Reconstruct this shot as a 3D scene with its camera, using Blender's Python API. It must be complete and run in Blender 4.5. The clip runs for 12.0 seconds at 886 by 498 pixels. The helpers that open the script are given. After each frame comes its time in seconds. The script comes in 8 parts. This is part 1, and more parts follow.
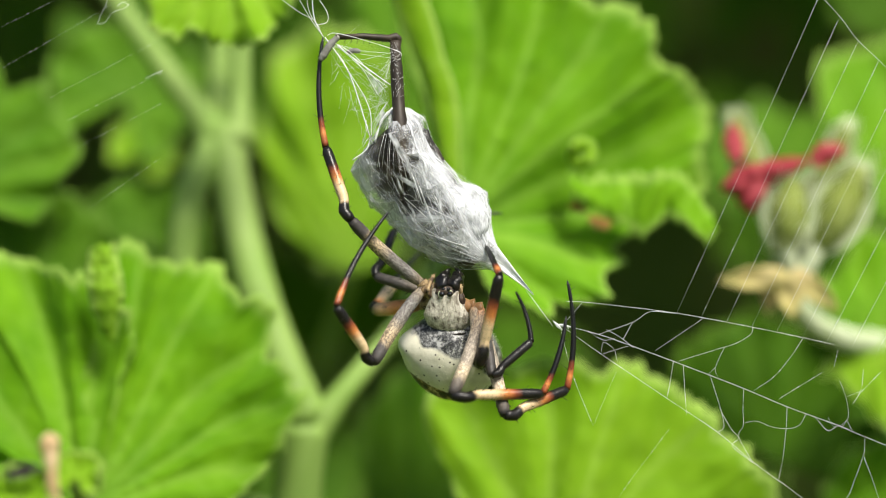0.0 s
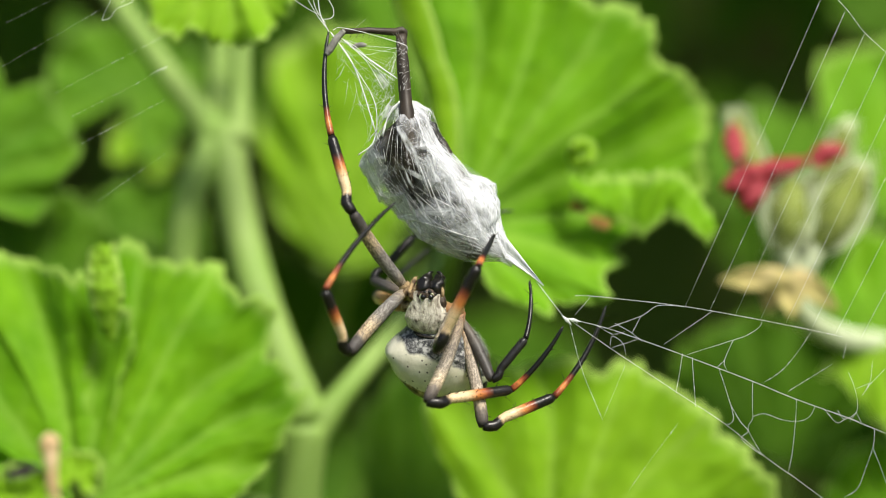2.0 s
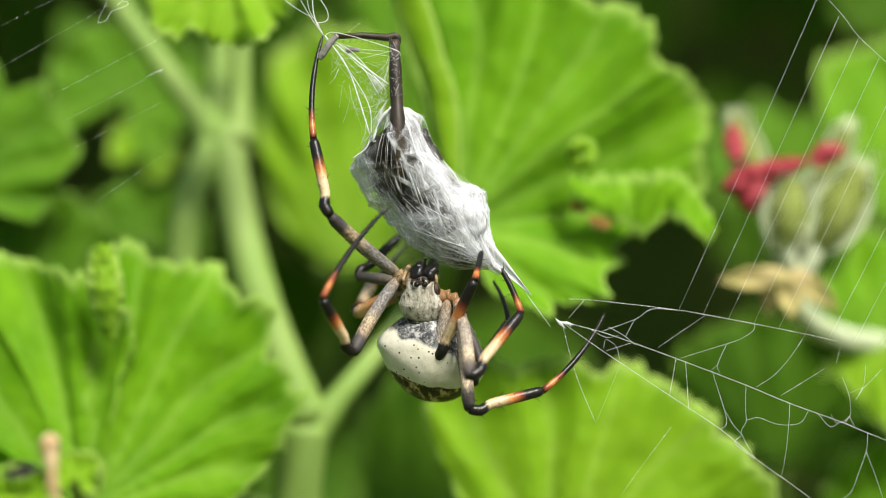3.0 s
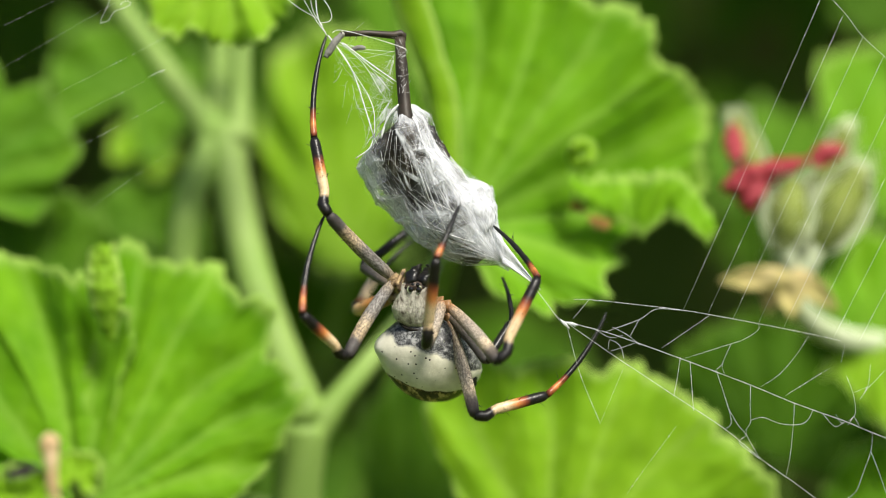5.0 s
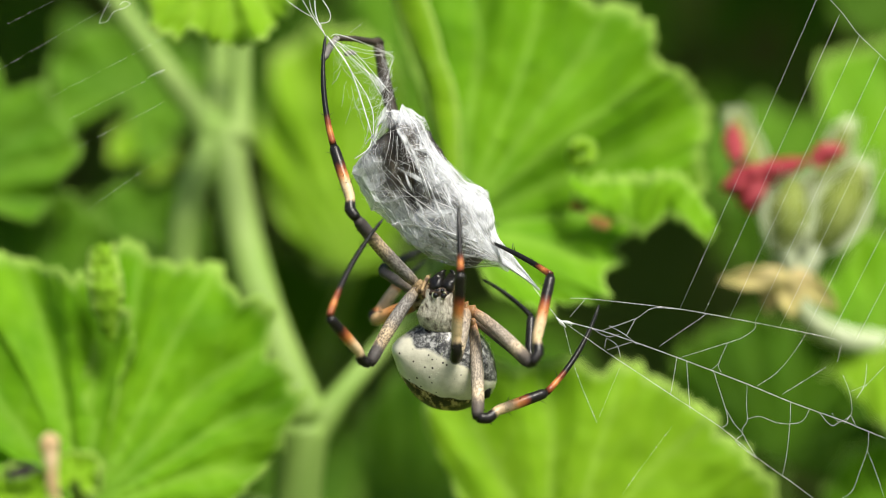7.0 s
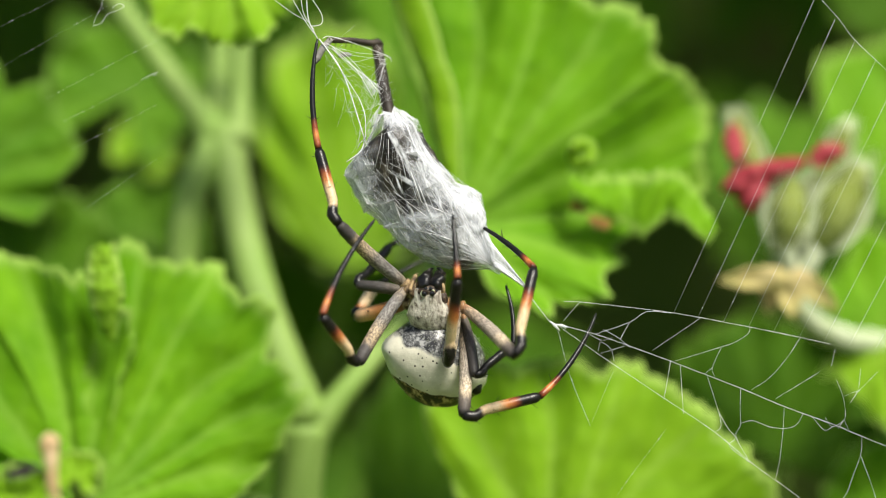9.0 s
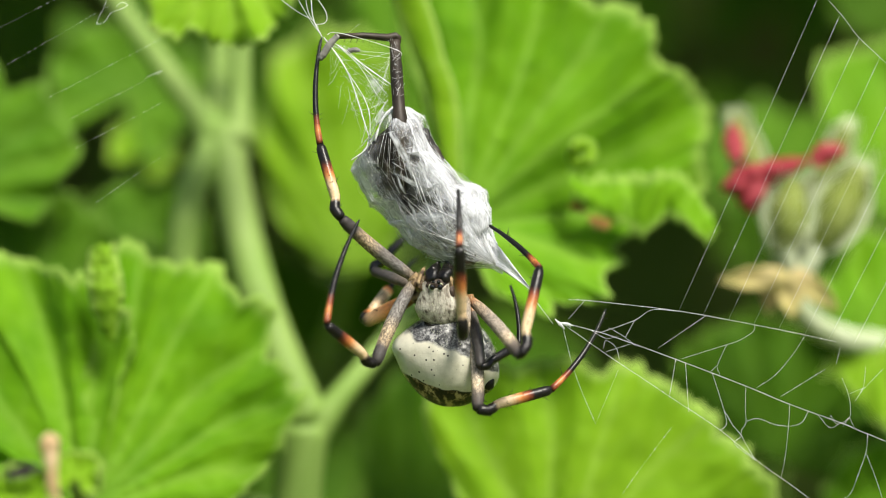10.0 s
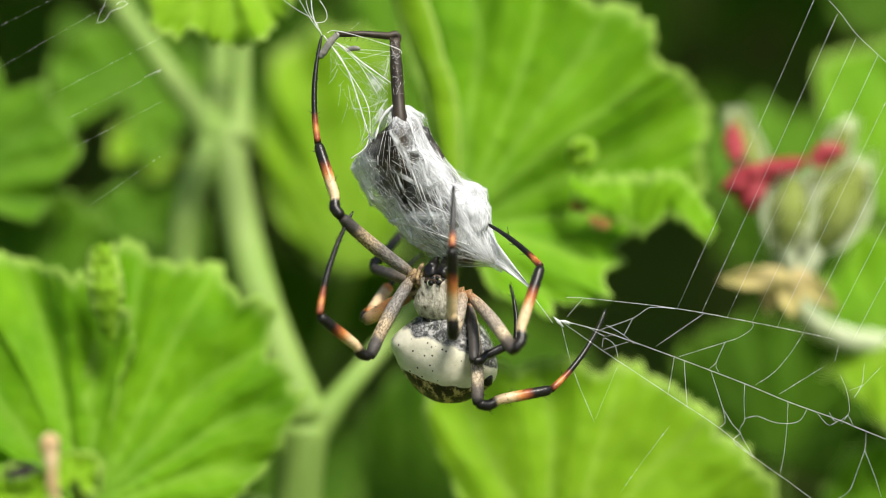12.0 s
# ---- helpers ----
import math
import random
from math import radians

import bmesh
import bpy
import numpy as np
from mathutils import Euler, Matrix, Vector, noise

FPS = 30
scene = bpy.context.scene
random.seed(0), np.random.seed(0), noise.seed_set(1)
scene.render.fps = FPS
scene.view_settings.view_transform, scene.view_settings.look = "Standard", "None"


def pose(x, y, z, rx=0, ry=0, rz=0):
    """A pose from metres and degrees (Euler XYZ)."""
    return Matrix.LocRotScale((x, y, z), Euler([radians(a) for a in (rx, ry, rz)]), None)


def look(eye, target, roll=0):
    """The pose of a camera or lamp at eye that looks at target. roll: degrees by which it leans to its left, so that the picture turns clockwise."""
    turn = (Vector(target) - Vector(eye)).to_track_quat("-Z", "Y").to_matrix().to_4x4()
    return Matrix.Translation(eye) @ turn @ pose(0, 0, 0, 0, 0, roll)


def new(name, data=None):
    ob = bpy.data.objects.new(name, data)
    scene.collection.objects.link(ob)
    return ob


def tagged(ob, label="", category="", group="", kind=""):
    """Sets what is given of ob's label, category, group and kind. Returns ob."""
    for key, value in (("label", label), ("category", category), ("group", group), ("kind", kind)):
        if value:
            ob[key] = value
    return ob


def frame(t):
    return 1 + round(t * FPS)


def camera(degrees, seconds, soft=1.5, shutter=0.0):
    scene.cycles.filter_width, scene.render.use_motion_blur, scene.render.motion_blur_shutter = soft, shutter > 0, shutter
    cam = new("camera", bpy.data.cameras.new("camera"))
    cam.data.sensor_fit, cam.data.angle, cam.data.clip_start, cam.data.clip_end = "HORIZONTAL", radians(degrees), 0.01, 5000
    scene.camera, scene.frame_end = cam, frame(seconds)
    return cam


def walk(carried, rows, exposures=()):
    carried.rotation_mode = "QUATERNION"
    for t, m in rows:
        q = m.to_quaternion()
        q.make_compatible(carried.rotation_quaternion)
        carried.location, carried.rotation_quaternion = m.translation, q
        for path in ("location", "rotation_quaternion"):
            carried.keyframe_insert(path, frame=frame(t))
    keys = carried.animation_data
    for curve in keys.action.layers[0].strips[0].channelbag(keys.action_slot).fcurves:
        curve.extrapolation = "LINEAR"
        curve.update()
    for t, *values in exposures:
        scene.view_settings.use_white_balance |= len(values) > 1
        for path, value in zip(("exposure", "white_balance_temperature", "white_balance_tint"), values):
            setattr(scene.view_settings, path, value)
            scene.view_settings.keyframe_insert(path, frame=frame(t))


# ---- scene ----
cam = camera(28, 12.0, soft=0.6)
EYE_Y, EYE_Z = -0.3144, 0.40          # the eye: 31 cm before the web, 40 cm above the soil
MM = 0.001
walk(cam, [(0.0, look((0, EYE_Y, EYE_Z), (0, 0, EYE_Z))), (12.0, look((0, EYE_Y, EYE_Z), (0, 0, EYE_Z)))],
     exposures=[(0.0, 0.35), (12.0, 0.35)])
cam.data.dof.use_dof = True
cam.data.dof.focus_distance = 0.312
cam.data.dof.aperture_fstop = 4.4

# ---- world and sun: bright, hazy daylight ----
SUN_EL, SUN_AZ = radians(54), radians(30)   # the sun stands high, behind the viewer's right shoulder
world = bpy.data.worlds.new("sky")
scene.world = world
world.use_nodes = True
sky = world.node_tree.nodes.new("ShaderNodeTexSky")
sky.sky_type, sky.sun_disc = "NISHITA", False
sky.sun_elevation, sky.sun_rotation = SUN_EL, math.pi - SUN_AZ
sky.air_density, sky.dust_density = 1.0, 3.0
background = world.node_tree.nodes["Background"]
background.inputs["Strength"].default_value = 0.09
world.node_tree.links.new(sky.outputs["Color"], background.inputs["Color"])
sun = new("sun", bpy.data.lights.new("sun", "SUN"))
sun.data.energy, sun.data.angle, sun.data.color = 4.6, radians(18), (1.0, 0.95, 0.84)
SUN_DIR = Vector((math.sin(SUN_AZ) * math.cos(SUN_EL), -math.cos(SUN_AZ) * math.cos(SUN_EL), math.sin(SUN_EL)))
sun.matrix_world = look(SUN_DIR * 3, (0, 0, 0))


# ---- small tools ----
def at(u, w, d=0.0):
    """The place d metres behind the web's plane on the line of sight to (u, w), millimetres on that plane about the view's middle."""
    k = (d - EYE_Y) / -EYE_Y
    return Vector((u * MM * k, d, EYE_Z + w * MM * k))


def mesh_of(name, bm, material, smooth=True):
    me = bpy.data.meshes.new(name)
    bm.to_mesh(me)
    bm.free()
    for p in me.polygons:
        p.use_smooth = smooth
    for m in (material if isinstance(material, (list, tuple)) else [material]):
        me.materials.append(m)
    return me


def part(name, bm, material, parent=None, label="", smooth=True):
    ob = new(name, mesh_of(name, bm, material, smooth))
    ob.parent = parent
    if label:
        ob["label"] = label
    return ob


def empty(name, place, label, category, group=""):
    ob = new(name)
    ob.empty_display_size = 0.005
    ob.location = place
    return tagged(ob, label, category, group)


def tube(bm, pts, radii, sides=8, along=None, caps=True):
    """A round, tapering skin along pts. along: name of a float layer that runs 0 to 1."""
    pts = [Vector(p) for p in pts]
    lay = bm.verts.layers.float.get(along) or bm.verts.layers.float.new(along) if along else None
    rings, ref = [], None
    total = sum((b - a).length for a, b in zip(pts, pts[1:])) or 1
    run = 0.0
    for i, p in enumerate(pts):
        d = (pts[min(i + 1, len(pts) - 1)] - pts[max(i - 1, 0)]).normalized()
        if ref is None:
            ref = d.orthogonal().normalized()
        ref = (ref - d * ref.dot(d)).normalized()
        side = d.cross(ref)
        if i:
            run += (p - pts[i - 1]).length
        r = radii[i] if isinstance(radii, (list, tuple)) else radii
        ring = []
        for k in range(sides):
            a = 2 * math.pi * k / sides
            v = bm.verts.new(p + (ref * math.cos(a) + side * math.sin(a)) * r)
            if lay:
                v[lay] = run / total
            ring.append(v)
        rings.append(ring)
    for a, b in zip(rings, rings[1:]):
        for k in range(sides):
            bm.faces.new((a[k], a[(k + 1) % sides], b[(k + 1) % sides], b[k]))
    if caps:
        bm.faces.new(rings[0][::-1])
        bm.faces.new(rings[-1])
    return rings


def curve_pts(pts, n=8):
    """A smooth line (Catmull-Rom) through pts."""
    pts = [Vector(p) for p in pts]
    q = [2 * pts[0] - pts[1], *pts, 2 * pts[-1] - pts[-2]]
    out = []
    for i in range(1, len(q) - 2):
        for k in range(n):
            t = k / n
            a, b, c, d = q[i - 1:i + 3]
            out.append(0.5 * (2 * b + (c - a) * t + (2 * a - 5 * b + 4 * c - d) * t * t + (3 * b - a - 3 * c + d) * t ** 3))
    return out + [pts[-1]]


def ramp_val(x, table):
    """Linear reading of a short table of (x, y)."""
    for (x0, y0), (x1, y1) in zip(table, table[1:]):
        if x <= x1:
            return y0 + (y1 - y0) * max(0.0, (x - x0)) / (x1 - x0)
    return table[-1][1]


# ---- materials ----
class Mat:
    """A node material in a few lines."""

    def __init__(self, name, rough=0.6, spec=0.4):
        self.m = bpy.data.materials.new(name)
        self.m.use_nodes = True
        self.t = self.m.node_tree
        self.b = self.t.nodes["Principled BSDF"]
        self.b.inputs["Roughness"].default_value = rough
        self.b.inputs["Specular IOR Level"].default_value = spec
        self.co = self.t.nodes.new("ShaderNodeTexCoord").outputs["Object"]

    def link(self, a, b):
        self.t.links.new(a, b)
        return self

    def noise(self, scale, detail=3, stretch=None, rough=0.5):
        n = self.t.nodes.new("ShaderNodeTexNoise")
        n.inputs["Scale"].default_value, n.inputs["Detail"].default_value = scale, detail
        n.inputs["Roughness"].default_value = rough
        src = self.co
        if stretch:
            mp = self.t.nodes.new("ShaderNodeMapping")
            mp.inputs["Scale"].default_value = stretch
            self.link(src, mp.inputs["Vector"])
            src = mp.outputs["Vector"]
        self.link(src, n.inputs["Vector"])
        return n.outputs["Fac"]

    def spots(self, scale):
        n = self.t.nodes.new("ShaderNodeTexVoronoi")
        n.inputs["Scale"].default_value = scale
        self.link(self.co, n.inputs["Vector"])
        return n.outputs["Distance"]

    def attr(self, name):
        n = self.t.nodes.new("ShaderNodeAttribute")
        n.attribute_name = name
        return n.outputs["Fac"]

    def axis(self, k, src=None):
        n = self.t.nodes.new("ShaderNodeSeparateXYZ")
        self.link(src or self.co, n.inputs[0])
        return n.outputs[k]

    def calc(self, op, a, b=0.0):
        n = self.t.nodes.new("ShaderNodeMath")
        n.operation = op
        for i, v in enumerate((a, b)):
            if isinstance(v, (int, float)):
                n.inputs[i].default_value = v
            else:
                self.link(v, n.inputs[i])
        return n.outputs[0]

    def ramp(self, fac, stops, hard=False):
        n = self.t.nodes.new("ShaderNodeValToRGB")
        e = n.color_ramp.elements
        if hard:
            n.color_ramp.interpolation = "CONSTANT"
        while len(e) < len(stops):
            e.new(0.5)
        for el, (x, c) in zip(e, stops):
            el.position = x
            el.color = (*c, 1) if isinstance(c, (tuple, list)) else (c, c, c, 1)
        self.link(fac, n.inputs["Fac"])
        return n.outputs["Color"]

    def mix(self, fac, a, b, how="MIX"):
        n = self.t.nodes.new("ShaderNodeMix")
        n.data_type, n.blend_type = "RGBA", how
        for key, v in ((0, fac), (6, a), (7, b)):
            if isinstance(v, (int, float)):
                n.inputs[key].default_value = v
            elif isinstance(v, tuple):
                n.inputs[key].default_value = (*v, 1)
            else:
                self.link(v, n.inputs[key])
        return n.outputs[2]

    def color(self, c):
        if isinstance(c, tuple):
            self.b.inputs["Base Color"].default_value = (*c, 1)
        else:
            self.link(c, self.b.inputs["Base Color"])
        return self

    def bump(self, height, strength=0.3, dist=0.0003):
        n = self.t.nodes.new("ShaderNodeBump")
        n.inputs["Strength"].default_value, n.inputs["Distance"].default_value = strength, dist
        self.link(height, n.inputs["Height"])
        self.link(n.outputs["Normal"], self.b.inputs["Normal"])
        return self

    def translucent(self, c, share):
        n = self.t.nodes.new("ShaderNodeBsdfTranslucent")
        if isinstance(c, tuple):
            n.inputs["Color"].default_value = (*c, 1)
        else:
            self.link(c, n.inputs["Color"])
        mx = self.t.nodes.new("ShaderNodeMixShader")
        mx.inputs[0].default_value = share
        self.link(self.b.outputs[0], mx.inputs[1])
        self.link(n.outputs[0], mx.inputs[2])
        self.link(mx.outputs[0], self.t.nodes["Material Output"].inputs["Surface"])
        return self

    def cut(self, alpha):
        self.link(alpha, self.b.inputs["Alpha"])
        return self


def leaf_mat(name, dark, light, vein, share=0.3):
    m = Mat(name, 0.62, 0.10)
    m.b.inputs["Sheen Weight"].default_value, m.b.inputs["Sheen Roughness"].default_value = 0.03, 0.5
    polar = m.t.nodes.new("ShaderNodeCombineXYZ")                  # the blade's own directions: about the stalk and outwards
    m.link(m.attr("turn"), polar.inputs[0])
    m.link(m.attr("out"), polar.inputs[1])
    rays = m.t.nodes.new("ShaderNodeTexNoise")
    rays.inputs["Scale"].default_value, rays.inputs["Detail"].default_value, rays.inputs["Roughness"].default_value = 1.0, 4, 0.6
    m.link(polar.outputs[0], rays.inputs["Vector"])
    blotch = m.calc("ADD", m.calc("MULTIPLY", m.noise(38, 4), 0.45), m.calc("MULTIPLY", m.noise(130, 3), 0.25))
    blotch = m.calc("ADD", blotch, m.calc("MULTIPLY", rays.outputs["Fac"], 0.30))
    base = m.ramp(blotch, [(0.38, dark), (0.50, m_mid(dark, light)), (0.62, light)])
    base = m.mix(m.calc("MULTIPLY", m.noise(520, 2), 0.30), base, light)
    # pleat shading put into the colour: darker green between the veins
    base = m.mix(m.calc("MULTIPLY", m.attr("fold_shade"), 0.16), base, dark)
    base = m.mix(m.calc("MULTIPLY", m.attr("vein"), 0.20), base, vein)
    base = m.mix(m.calc("MULTIPLY", m.attr("rim"), 0.70), base, vein)
    m.color(base)
    m.bump(m.calc("ADD", m.noise(420, 3), m.calc("MULTIPLY", m.noise(110, 3), 2.0)), 0.6, 0.0008)
    return m.translucent(m.mix(0.5, base, light), share).m


def m_mid(a, b):
    return tuple((x + y) / 2 for x, y in zip(a, b))


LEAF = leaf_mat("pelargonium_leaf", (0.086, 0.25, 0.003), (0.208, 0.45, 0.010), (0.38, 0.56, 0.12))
# LEAF_DEEP and LEAF_MID: shade put into the leaf colour, in two steps
LEAF_DEEP = leaf_mat("shade_dark_pelargonium_leaf", (0.028, 0.090, 0.002), (0.070, 0.165, 0.005), (0.12, 0.23, 0.02), 0.22)
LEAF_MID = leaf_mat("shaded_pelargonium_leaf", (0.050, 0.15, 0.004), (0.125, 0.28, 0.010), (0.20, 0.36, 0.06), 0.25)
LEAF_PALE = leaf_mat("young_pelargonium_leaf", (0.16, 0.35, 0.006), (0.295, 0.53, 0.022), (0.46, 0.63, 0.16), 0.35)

m = Mat("stem", 0.6, 0.3)
STEM = m.color(m.ramp(m.noise(60, 4, (1, 1, 0.25)), [(0.3, (0.168, 0.295, 0.045)), (0.7, (0.29, 0.41, 0.115))])).bump(m.noise(700), 0.3).m
m = Mat("woolly_bud_green", 0.8, 0.2)
BUD = m.color(m.ramp(m.noise(150, 4), [(0.3, (0.17, 0.22, 0.03)), (0.7, (0.31, 0.37, 0.10))])).bump(m.noise(900), 0.5).m
m = Mat("pale_stalk", 0.8, 0.2)
STALK = m.color(m.ramp(m.noise(150, 4), [(0.3, (0.42, 0.50, 0.28)), (0.7, (0.58, 0.64, 0.44))])).bump(m.noise(900), 0.5).m
m = Mat("down", 0.9, 0.1)
DOWN = m.color((0.76, 0.82, 0.58)).translucent((0.76, 0.82, 0.58), 0.5).m
m = Mat("red_petal", 0.55, 0.3)
PETAL = m.color(m.ramp(m.noise(120, 4), [(0.3, (0.34, 0.014, 0.03)), (0.7, (0.66, 0.12, 0.15))])).translucent((0.75, 0.12, 0.14), 0.35).m
m = Mat("withered_bract", 0.7, 0.2)
BRACT = m.color(m.ramp(m.noise(70, 3), [(0.34, (0.42, 0.42, 0.14)), (0.5, (0.58, 0.51, 0.20)), (0.68, (0.63, 0.52, 0.28))])).translucent((0.6, 0.45, 0.2), 0.3).m
m = Mat("withered_buff", 0.75, 0.2)
BUFF = m.color(m.ramp(m.noise(300, 4), [(0.3, (0.52, 0.34, 0.16)), (0.7, (0.80, 0.63, 0.38))])).translucent((0.7, 0.5, 0.3), 0.2).m
m = Mat("dead_grey", 0.85, 0.2)
DEAD = m.color(m.ramp(m.noise(300, 4), [(0.3, (0.030, 0.028, 0.030)), (0.6, (0.075, 0.068, 0.066)), (0.8, (0.17, 0.13, 0.10))])).bump(m.noise(900), 0.5).m
m = Mat("scorched_leaf", 0.85, 0.2)
SCORCH = m.color(m.ramp(m.noise(400, 4), [(0.3, (0.14, 0.17, 0.03)), (0.48, (0.31, 0.14, 0.04)), (0.66, (0.27, 0.24, 0.07))])).bump(m.noise(900), 0.5).m
# soil tinted green to match the dark green hollows
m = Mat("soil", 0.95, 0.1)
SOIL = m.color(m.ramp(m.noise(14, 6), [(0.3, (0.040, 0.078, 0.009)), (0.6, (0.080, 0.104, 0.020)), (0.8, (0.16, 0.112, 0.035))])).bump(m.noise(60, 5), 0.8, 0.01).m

# silk
m = Mat("silk_thread", 0.35, 0.6)
SILK = m.color((0.94, 0.95, 0.96)).translucent((0.94, 0.95, 0.96), 0.4).m
m = Mat("silk_sheet", 0.8, 0.08)


def fibres(turn, across, length, detail=4):
    """Streaks of fibre: noise drawn out along the film, in the film's own two directions, turned a little."""
    c = m.t.nodes.new("ShaderNodeCombineXYZ")
    m.link(m.attr("fib_x"), c.inputs[0])
    m.link(m.attr("fib_y"), c.inputs[1])
    m.link(m.calc("MULTIPLY", m.axis(1), 60.0), c.inputs[2])
    warp = m.t.nodes.new("ShaderNodeMapping")
    warp.inputs["Rotation"].default_value = (0, 0, turn)
    m.link(c.outputs[0], warp.inputs["Vector"])
    mp = m.t.nodes.new("ShaderNodeMapping")
    mp.inputs["Scale"].default_value = (across, length, 1)
    m.link(warp.outputs["Vector"], mp.inputs["Vector"])
    n = m.t.nodes.new("ShaderNodeTexNoise")
    n.inputs["Scale"].default_value, n.inputs["Detail"].default_value, n.inputs["Roughness"].default_value = 1.0, detail, 0.62
    n.inputs["Distortion"].default_value = 0.5
    m.link(mp.outputs["Vector"], n.inputs["Vector"])
    return n.outputs["Fac"]


streak = m.ramp(m.calc("MAXIMUM", fibres(0.25, 1.5, 0.20), fibres(-0.7, 1.3, 0.20)), [(0.45, 0.0), (0.66, 1.0)])
thin = m.ramp(m.calc("MAXIMUM", fibres(0.9, 6.0, 0.30, 2), fibres(-0.15, 5.5, 0.22, 2)), [(0.58, 0.0), (0.70, 1.0)])
patch = m.ramp(m.noise(230, 3, None, 0.55), [(0.32, 0.0), (0.68, 1.0)])
film = m.calc("MULTIPLY", m.attr("cover"), m.calc("ADD", 0.42, m.calc("ADD", m.calc("MULTIPLY", streak, 0.70), m.calc("MULTIPLY", patch, 0.60))))
film = m.calc("ADD", film, m.calc("MULTIPLY", thin, 0.10))
film = m.ramp(film, [(0.06, 0.0), (0.26, 0.20), (0.48, 0.52), (0.80, 0.93)])
SHEET = m.color(m.mix(m.calc("MULTIPLY", patch, 0.4), (0.75, 0.77, 0.80), (0.62, 0.65, 0.68))).cut(film).bump(streak, 0.4, 0.0003).m
m = Mat("prey_cuticle", 0.5, 0.4)
PREY = m.color(m.ramp(m.noise(300, 4, (1, 1, 0.4)), [(0.42, (0.010, 0.008, 0.006)), (0.58, (0.04, 0.031, 0.022)), (0.72, (0.17, 0.14, 0.10))])).bump(m.noise(800), 0.4).m
m = Mat("prey_leg", 0.5, 0.4)
PREY_LEG = m.color(m.ramp(m.noise(300, 4, (1, 1, 0.3)), [(0.35, (0.018, 0.013, 0.009)), (0.7, (0.070, 0.052, 0.034))])).bump(m.noise(900), 0.3).m

m = Mat("prey_foot", 0.6, 0.3)
FOOT = m.color(m.ramp(m.noise(500, 4), [(0.35, (0.16, 0.155, 0.14)), (0.7, (0.36, 0.35, 0.32))])).bump(m.noise(900), 0.3).m

# the spider
m = Mat("carapace", 0.55, 0.35)
fur = m.ramp(m.noise(1500, 4, (1, 1, 0.5), 0.65), [(0.32, (0.12, 0.10, 0.08)), (0.45, (0.42, 0.39, 0.32)), (0.66, (0.72, 0.69, 0.59))])
fur = m.mix(m.ramp(m.noise(520, 3, (1.6, 1, 0.7)), [(0.52, 0.0), (0.62, 0.55)]), fur, (0.10, 0.075, 0.05))
CARAPACE = m.color(fur).bump(m.noise(1600), 0.5, 0.0003).m

m = Mat("abdomen", 0.42, 0.45)
cream = m.ramp(m.noise(500, 4), [(0.3, (0.60, 0.58, 0.45)), (0.7, (0.80, 0.77, 0.63))])
dots = m.ramp(m.spots(820), [(0.0, 1.0), (0.12, 1.0), (0.17, 0.0)])
cream = m.mix(m.calc("MULTIPLY", dots, m.ramp(m.noise(420, 2), [(0.36, 0.0), (0.42, 1.0)])), cream, (0.035, 0.028, 0.02))
grey = m.ramp(m.noise(1100, 4, None, 0.7), [(0.42, (0.028, 0.029, 0.030)), (0.52, (0.14, 0.142, 0.142)), (0.64, (0.44, 0.44, 0.43))])
belly = m.ramp(m.noise(520, 4, (1.3, 1, 0.7), 0.6), [(0.47, (0.014, 0.010, 0.008)), (0.53, (0.09, 0.06, 0.025)), (0.62, (0.58, 0.45, 0.26))])
edge = m.calc("ADD", m.attr("front"), m.calc("MULTIPLY", m.calc("SUBTRACT", m.noise(330, 3), 0.5), 0.30))
back = m.mix(m.ramp(edge, [(0.47, 1.0), (0.53, 0.0)]), cream, grey)
low = m.calc("ADD", m.attr("under"), m.calc("MULTIPLY", m.calc("SUBTRACT", m.noise(300, 2), 0.5), 0.16))
ABDOMEN = m.color(m.mix(m.ramp(low, [(0.52, 0.0), (0.55, 1.0)]), back, belly)).bump(m.noise(800, 4), 0.35, 0.0003).m


def leg_mat(name, stops, speck=0.4, rough=0.32, grain=3900):
    m = Mat(name, rough, 0.36)
    a = m.calc("ADD", m.attr("along"), m.calc("MULTIPLY", m.calc("SUBTRACT", m.noise(900, 3), 0.5), 0.10))
    c = m.ramp(a, stops)
    sp = m.ramp(m.noise(grain, 4, (1, 1, 0.5), 0.75), [(0.43, 0.0), (0.54, 1.0)])
    c = m.mix(m.calc("MULTIPLY", sp, speck), c, (0.05, 0.04, 0.035))
    return m.color(c).bump(m.noise(1900, 3), 0.35, 0.0002).m


BLACK, CREAM, ORANGE, RUST = (0.006, 0.006, 0.006), (0.76, 0.57, 0.33), (0.62, 0.23, 0.06), (0.24, 0.055, 0.02)
FEMUR = leg_mat("femur_grey", [(0.0, (0.36, 0.28, 0.18)), (0.2, (0.26, 0.25, 0.235)), (0.45, (0.27, 0.25, 0.22)), (0.62, (0.64, 0.50, 0.31)), (0.74, (0.54, 0.41, 0.25)), (0.82, (0.10, 0.095, 0.09)), (1.0, (0.02, 0.02, 0.02))], 0.78, 0.6, 3800)
FEMUR_PALE = leg_mat("femur_pale", [(0.0, (0.50, 0.20, 0.07)), (0.12, (0.46, 0.34, 0.22)), (0.4, (0.42, 0.36, 0.29)), (0.62, (0.50, 0.43, 0.34)), (0.76, (0.84, 0.68, 0.46)), (0.86, (0.18, 0.15, 0.12)), (1.0, (0.02, 0.02, 0.02))], 0.58, 0.6, 3400)
FEMUR_DARK = leg_mat("femur_dark", [(0.0, (0.20, 0.16, 0.12)), (0.5, (0.09, 0.085, 0.08)), (1.0, (0.03, 0.03, 0.03))], 0.6, 0.5, 2700)
